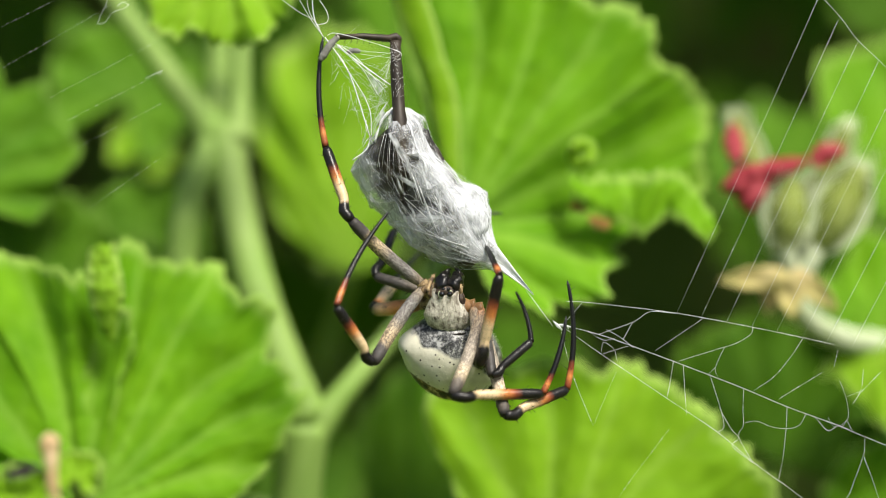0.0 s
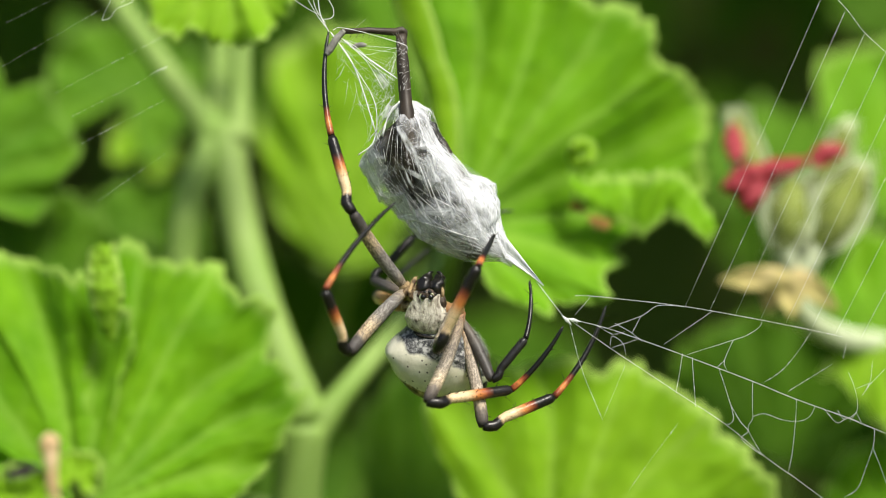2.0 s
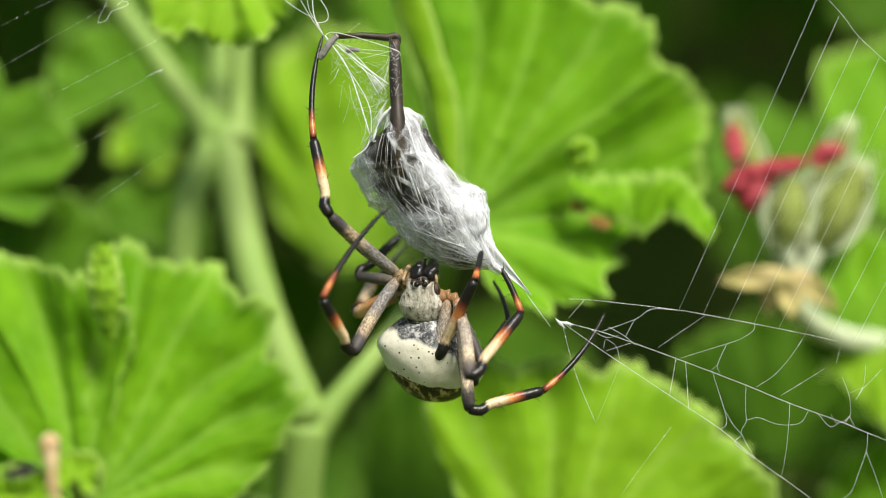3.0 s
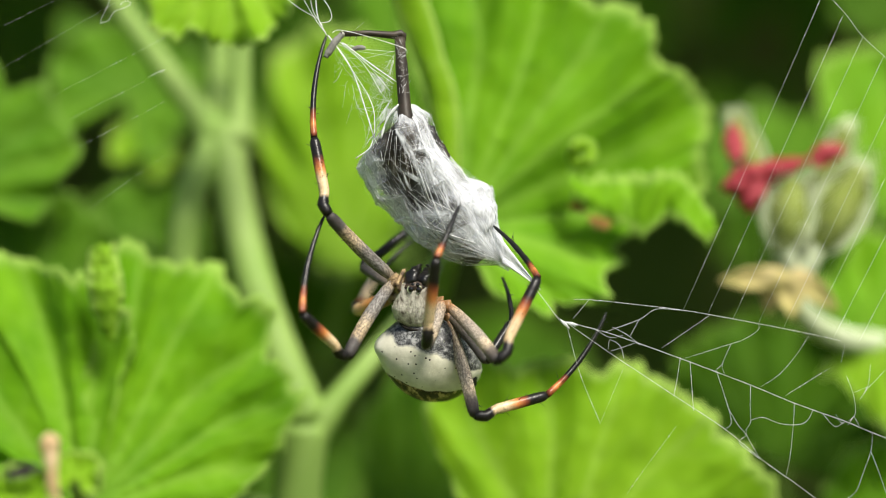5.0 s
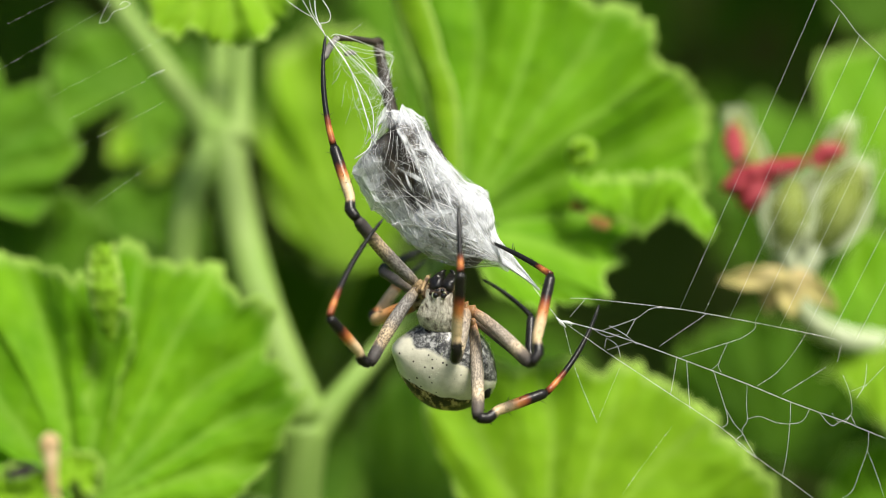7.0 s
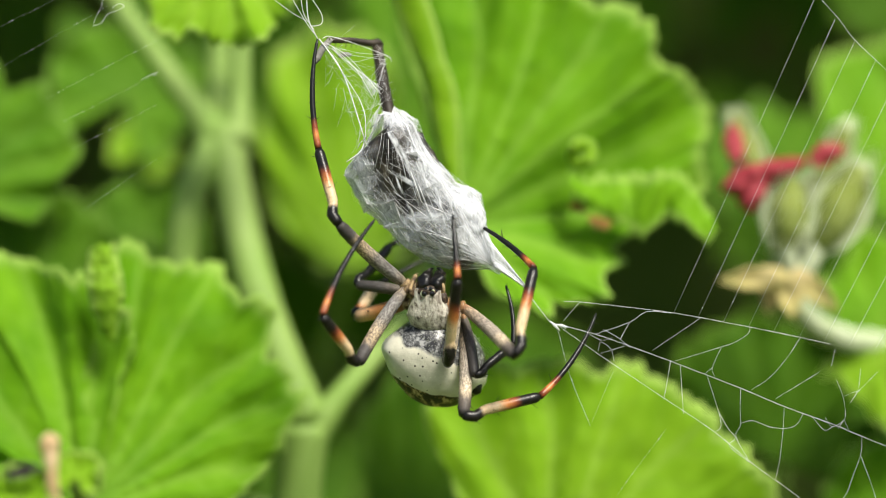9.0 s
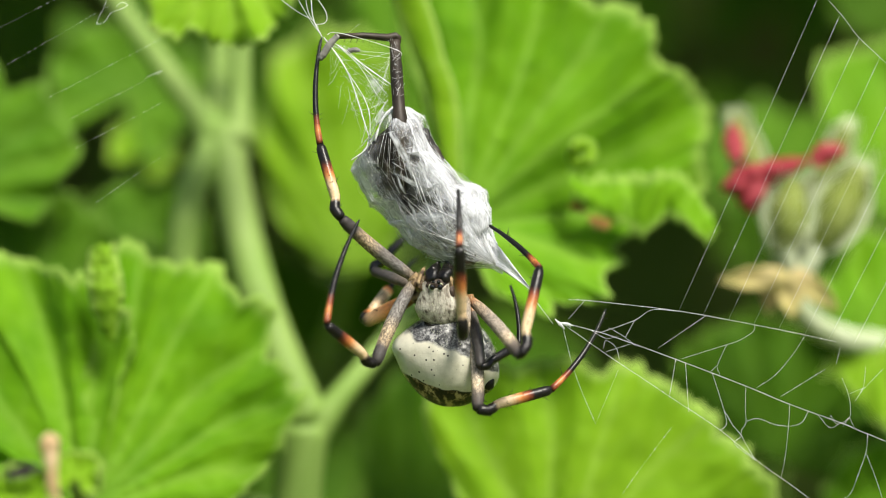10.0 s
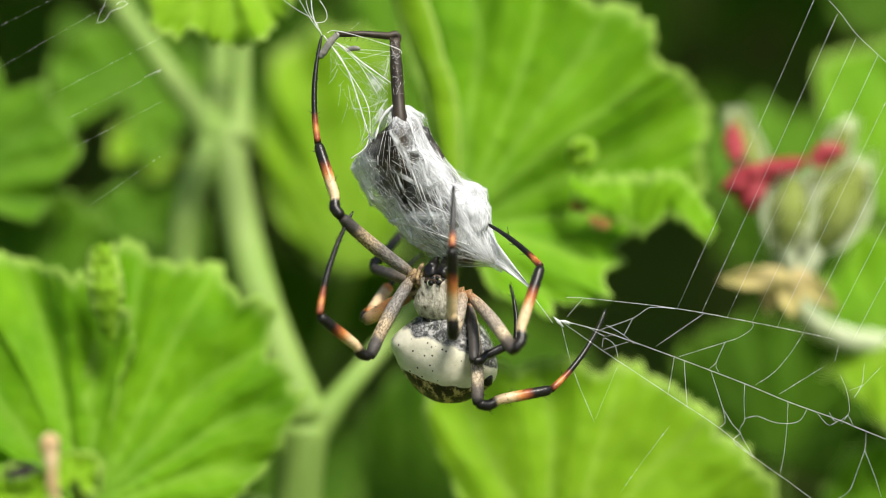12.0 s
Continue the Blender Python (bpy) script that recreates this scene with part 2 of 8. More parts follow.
FEMUR_RUST = leg_mat("femur_rust", [(0.0, (0.30, 0.16, 0.07)), (0.5, (0.72, 0.30, 0.09)), (0.8, (0.82, 0.52, 0.26)), (1.0, (0.03, 0.03, 0.03))], 0.2)
TIBIA = leg_mat("tibia_banded", [(0.0, BLACK), (0.22, BLACK), (0.27, CREAM), (0.45, CREAM), (0.58, ORANGE), (0.68, RUST), (0.76, BLACK), (1.0, BLACK)], 0.22)
TIBIA_PALE = leg_mat("tibia_pale", [(0.0, BLACK), (0.16, BLACK), (0.24, ORANGE), (0.36, CREAM), (0.80, (0.82, 0.64, 0.40)), (0.92, ORANGE), (1.0, BLACK)], 0.1)
TIBIA_DARK = leg_mat("tibia_dark", [(0.0, BLACK), (1.0, (0.02, 0.02, 0.02))], 0.1)
META = leg_mat("metatarsus_banded", [(0.0, BLACK), (0.04, RUST), (0.13, ORANGE), (0.20, RUST), (0.28, BLACK), (1.0, (0.010, 0.011, 0.011))], 0.05)
META_DARK = leg_mat("metatarsus_dark", [(0.0, BLACK), (1.0, (0.010, 0.011, 0.011))], 0.05)
m = Mat("bristle", 0.5, 0.4)
BRISTLE = m.color((0.02, 0.016, 0.012)).m
m = Mat("dull_black", 0.75, 0.2)
DULL = m.color(m.ramp(m.noise(900, 3), [(0.4, (0.008, 0.007, 0.006)), (0.7, (0.03, 0.026, 0.022))])).bump(m.noise(1500), 0.5).m
m = Mat("jaw_black", 0.32, 0.45)
JAW = m.color(m.ramp(m.noise(700, 3), [(0.4, (0.004, 0.004, 0.004)), (0.75, (0.02, 0.017, 0.015))])).bump(m.noise(1200), 0.5).m
m = Mat("face_brown", 0.45, 0.35)
FACE = m.color(m.ramp(m.noise(1100, 4, None, 0.7), [(0.38, (0.012, 0.009, 0.007)), (0.56, (0.05, 0.032, 0.02)), (0.70, (0.26, 0.20, 0.14))])).bump(m.noise(1500), 0.5).m
m = Mat("eye_black", 0.12, 0.6)
EYE = m.color((0.006, 0.006, 0.007)).m
m = Mat("palp_buff", 0.6, 0.3)
PALP = m.color(m.ramp(m.noise(900, 3), [(0.38, (0.07, 0.045, 0.025)), (0.65, (0.50, 0.36, 0.19))])).m


# ---- ground and bank ----
def ground_sheet():
    """One sheet: a bed of soil that runs on to the horizon, with a bank added behind the plant to hide the sky."""
    bm = bmesh.new()
    xs = [-2000, -300, -40, -8, -3] + [-1.5 + 0.1 * i for i in range(31)] + [3, 8, 40, 300, 2000]
    ys = [-2000, -300, -40, -8, -2, -1] + [-0.6 + 0.08 * i for i in range(28)] + [2.5, 5, 20, 300, 2000]
    grid = []
    for y in ys:
        row = []
        for x in xs:
            near = max(0.0, 1 - max(abs(x) / 6, abs(y) / 6))
            rise = 1.15 / (1 + math.exp(-max(-8.0, min(8.0, (y - 0.75) * 1.0)) * 9)) * min(1.0, 30 / max(30.0, abs(y)))
            row.append(bm.verts.new((x, y, rise + near * 0.06 * noise.noise(Vector((x * 3.1, y * 3.1, 2))))))
        grid.append(row)
    for a, b in zip(grid, grid[1:]):
        for i in range(len(xs) - 1):
            bm.faces.new((a[i], a[i + 1], b[i + 1], b[i]))
    return tagged(part("ground", bm, SOIL), "green tinted brown garden soil rising to an added backdrop bank", "ground", kind="structure")


# ---- pelargonium leaves ----
def blade(bm, R, seed, lobes=7, pleat=0.05, cup=0.12, ruffle=0.06, teeth=70, rings=40, steps=330, at_m=None):
    """A round, pleated, scalloped leaf blade about the end of its stalk: tip along +Y, upper face along +Z."""
    vein_l = bm.verts.layers.float.get("vein") or bm.verts.layers.float.new("vein")
    rim_l = bm.verts.layers.float.get("rim") or bm.verts.layers.float.new("rim")
    fold_shade_l = bm.verts.layers.float.get("fold_shade") or bm.verts.layers.float.new("fold_shade")
    at_m = at_m or Matrix()
    rows = []
    for j in range(rings + 1):
        q = j / rings
        row = []
        for i in range(steps + 1):
            f = i / steps
            th = radians(150) * (2 * f - 1)
            side = max(0.0, 1 - min(f, 1 - f) / 0.10)
            th += side * q * 0.10 * (noise.noise(Vector((q * 7, seed * 4.1, f * 2))) + 0.5 * noise.noise(Vector((q * 19, seed * 2.7, f * 2))))
            n1 = noise.noise(Vector((th * 1.6, seed * 7.1, 0.3)))
            n2 = noise.noise(Vector((th * 5.5, seed * 3.7, 1.3)))
            ph = (f * lobes) % 1.0                                  # 0 and 1: between two lobes, 0.5: on a main vein
            edge = 1 - 0.10 * abs(2 * ph - 1) ** 2.2 + 0.10 * n1 + 0.055 * n2 * q * q
            n3 = noise.noise(Vector((th * 12, seed * 5.3, 7.7)))
            scallop = abs(math.sin(math.pi * f * teeth + 3 * n1 + 1.2 * n2)) ** 0.8
            edge += ((0.020 + 0.018 * n1) * (scallop - 0.6) + 0.030 * n3) * q ** 9
            r = R * edge * q ** 0.9
            z = pleat * r * math.cos(2 * math.pi * ph) * (0.35 + 0.65 * q)
            z += pleat * 0.12 * r * math.cos(6 * math.pi * ph + n1) * q + 0.035 * R * q * noise.noise(Vector((math.sin(th) * q * 3, math.cos(th) * q * 3, seed * 1.7)))
            z += cup * R * q * q
            z += ruffle * R * (q ** 4 * 1.3 * noise.noise(Vector((th * 3.2, seed * 1.9, 4))) + q ** 9 * (0.9 * noise.noise(Vector((th * 9, seed * 2.3, q * 2))) + 0.25 * (scallop - 0.5) + 0.7 * n3)) + side * 0.05 * R * q * noise.noise(Vector((q * 9, seed, f)))
            p = Vector((math.sin(th) * r, math.cos(th) * r, z))
            p += 0.02 * R * q * noise.noise_vector(p / R * 3 + Vector((seed, 0, 0)))
            v = bm.verts.new(at_m @ p)
            d = abs(ph - 0.5) / lobes * 2 * radians(150) * max(r, 1e-4)
            w = R * (0.030 - 0.012 * q)
            side_vein = 0.0
            for k, rk in enumerate((0.10, 0.34, 0.52, 0.68)):       # veins that fork off to both sides
                off = (r / R - rk - 0.03 * (k % 2) * (1 if ph > 0.5 else -1) - 1.25 * d / R) * R / 1.6
                side_vein = max(side_vein, math.exp(-(off / (w * 0.62)) ** 2) * (0.75 if r > rk * R else 0.0) * (1 - 0.55 * abs(2 * ph - 1)))
            v[vein_l] = min(1.0, math.exp(-(d / w) ** 2) + side_vein)
            v[rim_l] = min(1.0, max(0.0, (q - 0.90) / 0.08))
            v[fold_shade_l] = 0.5 + 0.5 * math.cos(2 * math.pi * ph)
            row.append(v)
        rows.append(row)
    for a, b in zip(rows, rows[1:]):
        for i in range(steps):
            bm.faces.new((a[i], b[i], b[i + 1], a[i + 1]))


def facing(place, tip, normal):
    z = Vector(normal).normalized()
    y = Vector(tip)
    y = (y - z * y.dot(z)).normalized()
    x = y.cross(z)
    m = Matrix((x, y, z)).transposed().to_4x4()
    m.translation = place
    return m


def leaf(place, tip, normal, R, seed, material, label, root=None, **shape):
    """A leaf: blade and stalk. root: where its stalk comes from."""
    thing = empty("pelargonium_leaf", place, label, "leaf", "leaves of the pelargonium")
    m = facing(place, tip, normal)
    local = Matrix.Translation(-Vector(place)) @ m
    bm = bmesh.new()
    blade(bm, R, seed, at_m=local, **shape)
    ob = part("blade", bm, material, thing)
    solid = ob.modifiers.new("thickness", "SOLIDIFY")
    solid.thickness, solid.offset = 0.0007, -1
    if root is not None:
        n = Vector(normal).normalized()
        a, b = Vector((0, 0, 0)), Vector(root) - Vector(place)
        bm = bmesh.new()
        pts = curve_pts([a - n * 0.0008, a - n * 0.012 + b * 0.06, b * 0.55 - n * 0.012, b], 6)
        tube(bm, pts, 0.0016, 10)
        part("stalk", bm, STEM, thing)
    return thing


def smooth_val(x, table):
    """A table of (x, y) read with rounded corners."""
    return 0.5 * ramp_val(x, table) + 0.25 * (ramp_val(x - 2.2, table) + ramp_val(x + 2.2, table))


def spread(bm, k, outline, veins, lean=(0.0, 0.0), seed=1.0, pleat=0.10, ruffle=1.0, tooth=3.1, bite=1.7, rings=44, steps=320, raise_by=0.0, inner=0.02, hang=0.0, bend=None):
    """A pleated blade spread about the end of its stalk. outline: (degrees from upright, millimetres); veins: degrees;
    lean: how much the blade falls back for each metre to the side and up; hang: how much more it comes forward below;
    bend: (degrees, slope) of a ridge beyond which the blade dips back."""
    names = ("vein", "rim", "fold_shade", "turn", "out")
    vein_l, rim_l, fold_shade_l, turn_l, out_l = [bm.verts.layers.float.get(n) or bm.verts.layers.float.new(n) for n in names]
    a0, a1 = outline[0][0], outline[-1][0]
    big = max(r for _, r in outline)
    marks = [2 * veins[0] - veins[1], *veins, 2 * veins[-1] - veins[-2]]
    rows = []
    for j in range(rings + 1):
        q = inner + (1 - inner) * (j / rings) ** 0.85
        row = []
        for i in range(steps + 1):
            deg = a0 + (a1 - a0) * i / steps
            th = radians(deg)
            full = smooth_val(deg, outline)
            arc = th * big
            n1 = noise.noise(Vector((arc * 0.045, seed * 7.1, 0.3)))
            n2 = noise.noise(Vector((arc * 0.16, seed * 3.7, 1.3)))
            n3 = noise.noise(Vector((arc * 0.50, seed * 5.3, 7.7)))
            scallop = abs(math.sin(math.pi * arc / tooth + 2.2 * n1 + 1.5 * n2)) ** 0.75
            edge = full * (1 + 0.03 * n1) + q ** 6 * bite * ((0.6 + 1.3 * n2) * (scallop - 0.6) + 1.1 * n3 + 2.0 * n2)
            # sides of the blade: an uneven cut
            side = max(0.0, 1 - min(i, steps - i) / (0.06 * steps))
            th += side * 0.05 * q * (noise.noise(Vector((q * 6, seed * 4.1, i / steps * 3))) + 0.6 * noise.noise(Vector((q * 17, seed * 2.7, i / steps * 3))))
            r = edge * q
            u, w = r * math.sin(th), r * math.cos(th)
            deg += 5 * noise.noise(Vector((q * 2.2, deg * 0.035, seed * 3.3)))    # the veins wander
            near = min(marks, key=lambda v: abs(v - deg))
            others = [abs(v - near) for v in marks if v != near and (v - near) * (deg - near) > 0]
            ph = min(1.0, abs(deg - near) / (0.5 * min(others))) if others else 0.0
            swell = math.cos(math.pi * ph)
            y = pleat * r * swell * (0.3 + 0.7 * q) * (1 + 1.6 * noise.noise(Vector((near * 0.13, seed, 2.0))))
            y += big * q * (0.050 * noise.noise(Vector((u / big * 2.6, w / big * 2.6, seed * 1.7))) + 0.016 * noise.noise(Vector((u / big * 8, w / big * 8, seed * 2.7))))
            y += ruffle * (q ** 4 * 1.5 * noise.noise(Vector((arc * 0.07, seed * 1.9, 4))) + q ** 8 * (1.3 * noise.noise(Vector((arc * 0.22, seed * 2.3, q * 2))) + 0.5 * (scallop - 0.5) + 0.5 * n3))
            if bend and 0 < deg - bend[0] < 56:
                y += bend[1] * r * math.sin(math.pi * (deg - bend[0]) / 56)
            d = abs(radians(deg - near)) * r
            wide = big * (0.022 - 0.010 * q)
            fork = 0.0
            for n, rk in enumerate((0.16, 0.36, 0.54, 0.70)):        # veins that fork off to both sides
                off = (r / big - rk - 0.03 * (n % 2) * (1 if deg > near else -1) - 1.25 * d / big) * big / 1.6
                fork = max(fork, math.exp(-(off / (wide * 0.6)) ** 2) * (0.6 if r > rk * big else 0.0) * (1 - 0.6 * ph))
            y += 0.25 * fork * q
            p = Vector((u, y + lean[0] * u + lean[1] * w + hang * min(0.0, w) - raise_by * min(1.0, q * 2), w))
            p += 0.012 * big * q * noise.noise_vector(Vector((u / big * 3 + seed, w / big * 3, 0)))
            v = bm.verts.new(p * MM * k)
            v[vein_l] = min(1.0, math.exp(-(d / wide) ** 2) + fork)
            v[rim_l] = min(1.0, max(0.0, (q - 0.945) / 0.04, 0.8 * (1 - min(i, steps - i) / (0.02 * steps)) if q > 0.5 else 0.0))
            v[fold_shade_l] = 0.5 - 0.5 * swell
            v[turn_l], v[out_l] = arc * 0.32 + seed * 9, r * 0.055
            row.append(v)
        rows.append(row)
    for a, b in zip(rows, rows[1:]):
        for i in range(steps):
            bm.faces.new((a[i], a[i + 1], b[i + 1], b[i]))


def spread_leaf(u, w, d, outline, veins, material, label, root=None, lobes=(), **shape):
    """A leaf whose blade is spread by its outline; lobes: further (name, outline, veins, label, shape) of the same blade."""
    place = at(u, w, d)
    thing = empty("pelargonium_leaf", place, label, "leaf", "leaves of the pelargonium")
    k = (d - EYE_Y) / -EYE_Y
    for name, line, rays, text, form in [("blade", outline, veins, "", shape), *lobes]:
        bm = bmesh.new()
        spread(bm, k, line, rays, **form)
        solid = part(name, bm, material, thing, text).modifiers.new("thickness", "SOLIDIFY")
        solid.thickness, solid.offset = 0.0007, -1
    if root is not None:
        b = Vector(root) - place
        bm = bmesh.new()
        tube(bm, curve_pts([Vector((0, 0.001, 0)), Vector((0, 0.012, 0)) + b * 0.08, b * 0.55 + Vector((0, 0.010, 0)), b], 6), 0.0018, 10)
        part("stalk", bm, STEM, thing)
    return thing


plant = empty("pelargonium_plant", (-0.0028, 0.05, 0.0), "pale green branching stems of a pelargonium growing from soil", "plant")


def stem(name, pts, radii, label):
    """A fleshy stem with swollen nodes."""
    pts = [Vector(p) for p in pts]
    base = Vector(plant.location)
    line = curve_pts([p - base for p in pts], 8)
    n = len(line) - 1
    bm = bmesh.new()
    rs = []
    for i in range(n + 1):
        x = i / n * (len(radii) - 1)
        k = min(int(x), len(radii) - 2)
        rs.append((radii[k] + (radii[k + 1] - radii[k]) * (x - k)) * (1 + 0.04 * noise.noise(Vector((i * 0.7, radii[0] * 900, 0)))))
    tube(bm, line, rs, 18)
    return part(name, bm, STEM, plant, label)


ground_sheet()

BRIGHT = "bright green scalloped pelargonium leaf with pale radiating veins"
DEEP = "pelargonium leaf, its green darkened for the shade of the plant"
YOUNG = "pale green young pelargonium leaf with a crinkled edge"

# stems: the main one with its nodes, side shoots, and one behind
stem("stem", [at(-25.6, -330, 0.058), at(-25.6, -90, 0.056), at(-25.9, -48, 0.055), at(-24.6, -31, 0.055)], [0.0060, 0.0054, 0.0050, 0.0053], "thick pale green main stem")
stem("stem", [at(-24, -31, 0.055), at(-30.6, -14, 0.060), at(-34.8, 0, 0.067), at(-38, 14, 0.074), at(-38.5, 20, 0.078)], [0.0049, 0.0042, 0.0042, 0.0044, 0.0056], "pale green upright stem above the fork")
stem("stem", [at(-23.5, -33, 0.055), at(-18.5, -26.5, 0.056), at(-13.4, -20.4, 0.060), at(-7, -12.5, 0.068), at(1, 0, 0.085)], [0.0041, 0.0026, 0.0023, 0.0022, 0.0020], "slim green side stem")
stem("stem", [at(-39.5, 18.5, 0.078), at(-44.4, 25.5, 0.080), at(-50.4, 33.5, 0.083), at(-55.4, 40.5, 0.086), at(-63, 52, 0.09)], [0.0050, 0.0029, 0.0026, 0.0025, 0.0022], "slim pale leaf stem leaning away")
stem("stem", [at(-36.5, 19, 0.076), at(-35.7, 27, 0.078), at(-35.6, 36, 0.082), at(-35.2, 46, 0.088)], [0.0040, 0.0019, 0.0017, 0.0017], "slim pale upright leaf stem")
stem("stem", [at(-39.5, 20, 0.082), at(-39.5, 28, 0.100), at(-39.4, 42, 0.12)], [0.0044, 0.0026, 0.0024], "blurred grey green stem behind the fork")
stem("stem", [at(-46.5, -80, 0.064), at(-46.2, -10, 0.064), at(-45, 8, 0.066), at(-40.5, 20, 0.077)], [0.0034, 0.0034, 0.0033, 0.0032], "pale green stem farther back")

# the large leaves
wide = spread_leaf(-63, -46, 0.031, [(-82, 44), (-60, 46), (-40, 47), (-24, 47.5), (-16, 46.5), (-11, 44.5), (-8, 41), (-5, 39.5), (0, 39.5), (8, 36), (14, 30)],
                   [-66, -40, -17, 2], LEAF, BRIGHT, at(-26, -46, 0.055), seed=1.0, pleat=0.078, lean=(0.05, 0.22), ruffle=1.0,
                   lobes=[("overlapping_lobe", [(-3, 31), (-1.5, 41), (1, 45), (8, 46.5), (15, 47.2), (20, 46), (24, 45.4), (31, 47), (35, 45.8), (38, 45), (45, 43), (49, 43.2), (53, 43.4), (58, 42.6), (63, 42), (67, 40), (71, 36.5), (76, 33), (80, 31), (86, 28), (100, 24)],
                           [-2, 11, 27, 43, 60, 76], "bright green front half of the leaf, overlapping the other at a crinkled seam",
                           dict(seed=2.0, pleat=0.030, lean=(0.14, 0.27), ruffle=1.1, tooth=4.0, bite=2.0, raise_by=1.2, steps=380))])
large = spread_leaf(3.1, 4.1, 0.044, [(-17, 34), (-15.5, 43), (-13, 46.5), (-6, 47.5), (10, 48), (26, 48.5), (35, 49), (44, 50), (48, 50), (50.5, 47.2), (53, 50), (58, 51.5), (62, 51.5), (68, 50), (74, 48), (80, 46), (84, 42), (88, 36), (93, 30.5), (98, 29.3), (106, 28.6), (118, 27.7), (128, 23.5), (137, 21.5), (146, 17), (156, 10)],
                    [-15, 4, 20, 35, 50, 66, 84, 104, 128], LEAF, BRIGHT, at(-4, -20, 0.13), seed=3.0, pleat=0.045, lean=(0.10, 0.16), ruffle=1.0, steps=440, hang=0.35, bend=(50, 0.20))
spread_leaf(19.6, -61, 0.044, [(-62, 15.2), (-50, 21.6), (-44.5, 26.0), (-39, 34.0), (-36, 41.6), (-27, 42.7), (-17, 44.1), (-11, 41.4), (3, 40.9), (14, 40.9), (25, 42.3), (33, 41.6), (45, 40.7), (55, 41.4), (67, 43.1), (78, 42.7), (90, 39.7)],
            [-42, -24, -3, 18, 42, 68], LEAF_PALE, BRIGHT, at(-10, -90, 0.12), seed=4.0, bite=1.4, tooth=4.0, pleat=0.024, lean=(-0.05, 0.14), ruffle=0.9)
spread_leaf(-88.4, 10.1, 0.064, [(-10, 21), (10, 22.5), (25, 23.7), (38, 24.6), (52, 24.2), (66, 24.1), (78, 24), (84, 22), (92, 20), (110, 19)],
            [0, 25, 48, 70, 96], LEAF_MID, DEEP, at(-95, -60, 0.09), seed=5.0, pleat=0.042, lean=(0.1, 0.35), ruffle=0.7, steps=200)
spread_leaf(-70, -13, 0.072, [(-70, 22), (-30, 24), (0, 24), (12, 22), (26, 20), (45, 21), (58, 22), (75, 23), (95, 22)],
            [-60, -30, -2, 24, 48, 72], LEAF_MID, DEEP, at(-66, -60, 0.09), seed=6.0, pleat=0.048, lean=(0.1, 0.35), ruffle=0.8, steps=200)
spread_leaf(-39, 54, 0.045, [(-260, 15), (-235, 17), (-220, 18.5), (-205, 20), (-192, 20), (-180, 19.5), (-165, 17), (-150, 18), (-135, 17), (-115, 17), (-100, 16)],
            [-245, -215, -188, -160, -130], LEAF_PALE, YOUNG, at(-36, 66, 0.085), seed=7.0, pleat=0.055, lean=(0.0, 0.4), ruffle=2.6, steps=240)
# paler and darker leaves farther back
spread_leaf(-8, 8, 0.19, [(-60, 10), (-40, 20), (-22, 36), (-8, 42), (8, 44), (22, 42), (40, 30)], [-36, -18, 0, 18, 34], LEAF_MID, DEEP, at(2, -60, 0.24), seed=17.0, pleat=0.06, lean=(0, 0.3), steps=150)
spread_leaf(-16.4, -4, 0.125, [(-75, 5), (-58, 10), (-42, 23), (-30, 34), (-20, 40), (-8, 43), (3, 43), (10, 38), (18, 26), (30, 17), (46, 12), (60, 9), (75, 6)],
            [-48, -30, -13, 3, 20, 38], LEAF_PALE, YOUNG, at(-30, -40, 0.18), seed=16.0, pleat=0.06, lean=(0.05, 0.12), ruffle=0.9, steps=180)
spread_leaf(82, 2, 0.105, [(-46, 17), (-36, 20), (-27, 29), (-22, 34), (-12, 36), (0, 36), (20, 36), (40, 34)], [-38, -20, -4, 14, 32], LEAF, BRIGHT, at(74, -70, 0.14), seed=8.0, pleat=0.042, lean=(0, 0.35), ruffle=0.9, steps=200)
spread_leaf(78, -18, 0.095, [(-70, 11), (-50, 13), (-34, 16), (-15, 19.5), (0, 21), (15, 22), (35, 23), (60, 24)], [-60, -36, -12, 12, 36], LEAF, BRIGHT, at(90, -80, 0.14), seed=9.0, pleat=0.048, lean=(0, 0.4), ruffle=0.9, steps=180)
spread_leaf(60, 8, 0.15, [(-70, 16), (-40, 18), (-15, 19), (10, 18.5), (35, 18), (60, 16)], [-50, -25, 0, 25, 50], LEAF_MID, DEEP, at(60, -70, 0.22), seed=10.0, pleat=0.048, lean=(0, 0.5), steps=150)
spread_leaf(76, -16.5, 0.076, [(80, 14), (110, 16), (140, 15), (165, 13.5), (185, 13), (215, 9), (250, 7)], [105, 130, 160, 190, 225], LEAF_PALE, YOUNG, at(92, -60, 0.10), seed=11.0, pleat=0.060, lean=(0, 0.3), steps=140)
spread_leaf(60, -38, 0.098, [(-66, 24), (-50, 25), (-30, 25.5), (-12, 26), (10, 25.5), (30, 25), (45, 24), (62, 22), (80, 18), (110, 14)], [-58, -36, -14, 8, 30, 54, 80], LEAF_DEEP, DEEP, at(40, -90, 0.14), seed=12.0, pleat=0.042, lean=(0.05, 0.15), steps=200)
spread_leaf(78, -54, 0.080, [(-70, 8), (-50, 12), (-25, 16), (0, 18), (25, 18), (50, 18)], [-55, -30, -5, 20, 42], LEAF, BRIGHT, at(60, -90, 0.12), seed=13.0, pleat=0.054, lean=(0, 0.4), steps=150)
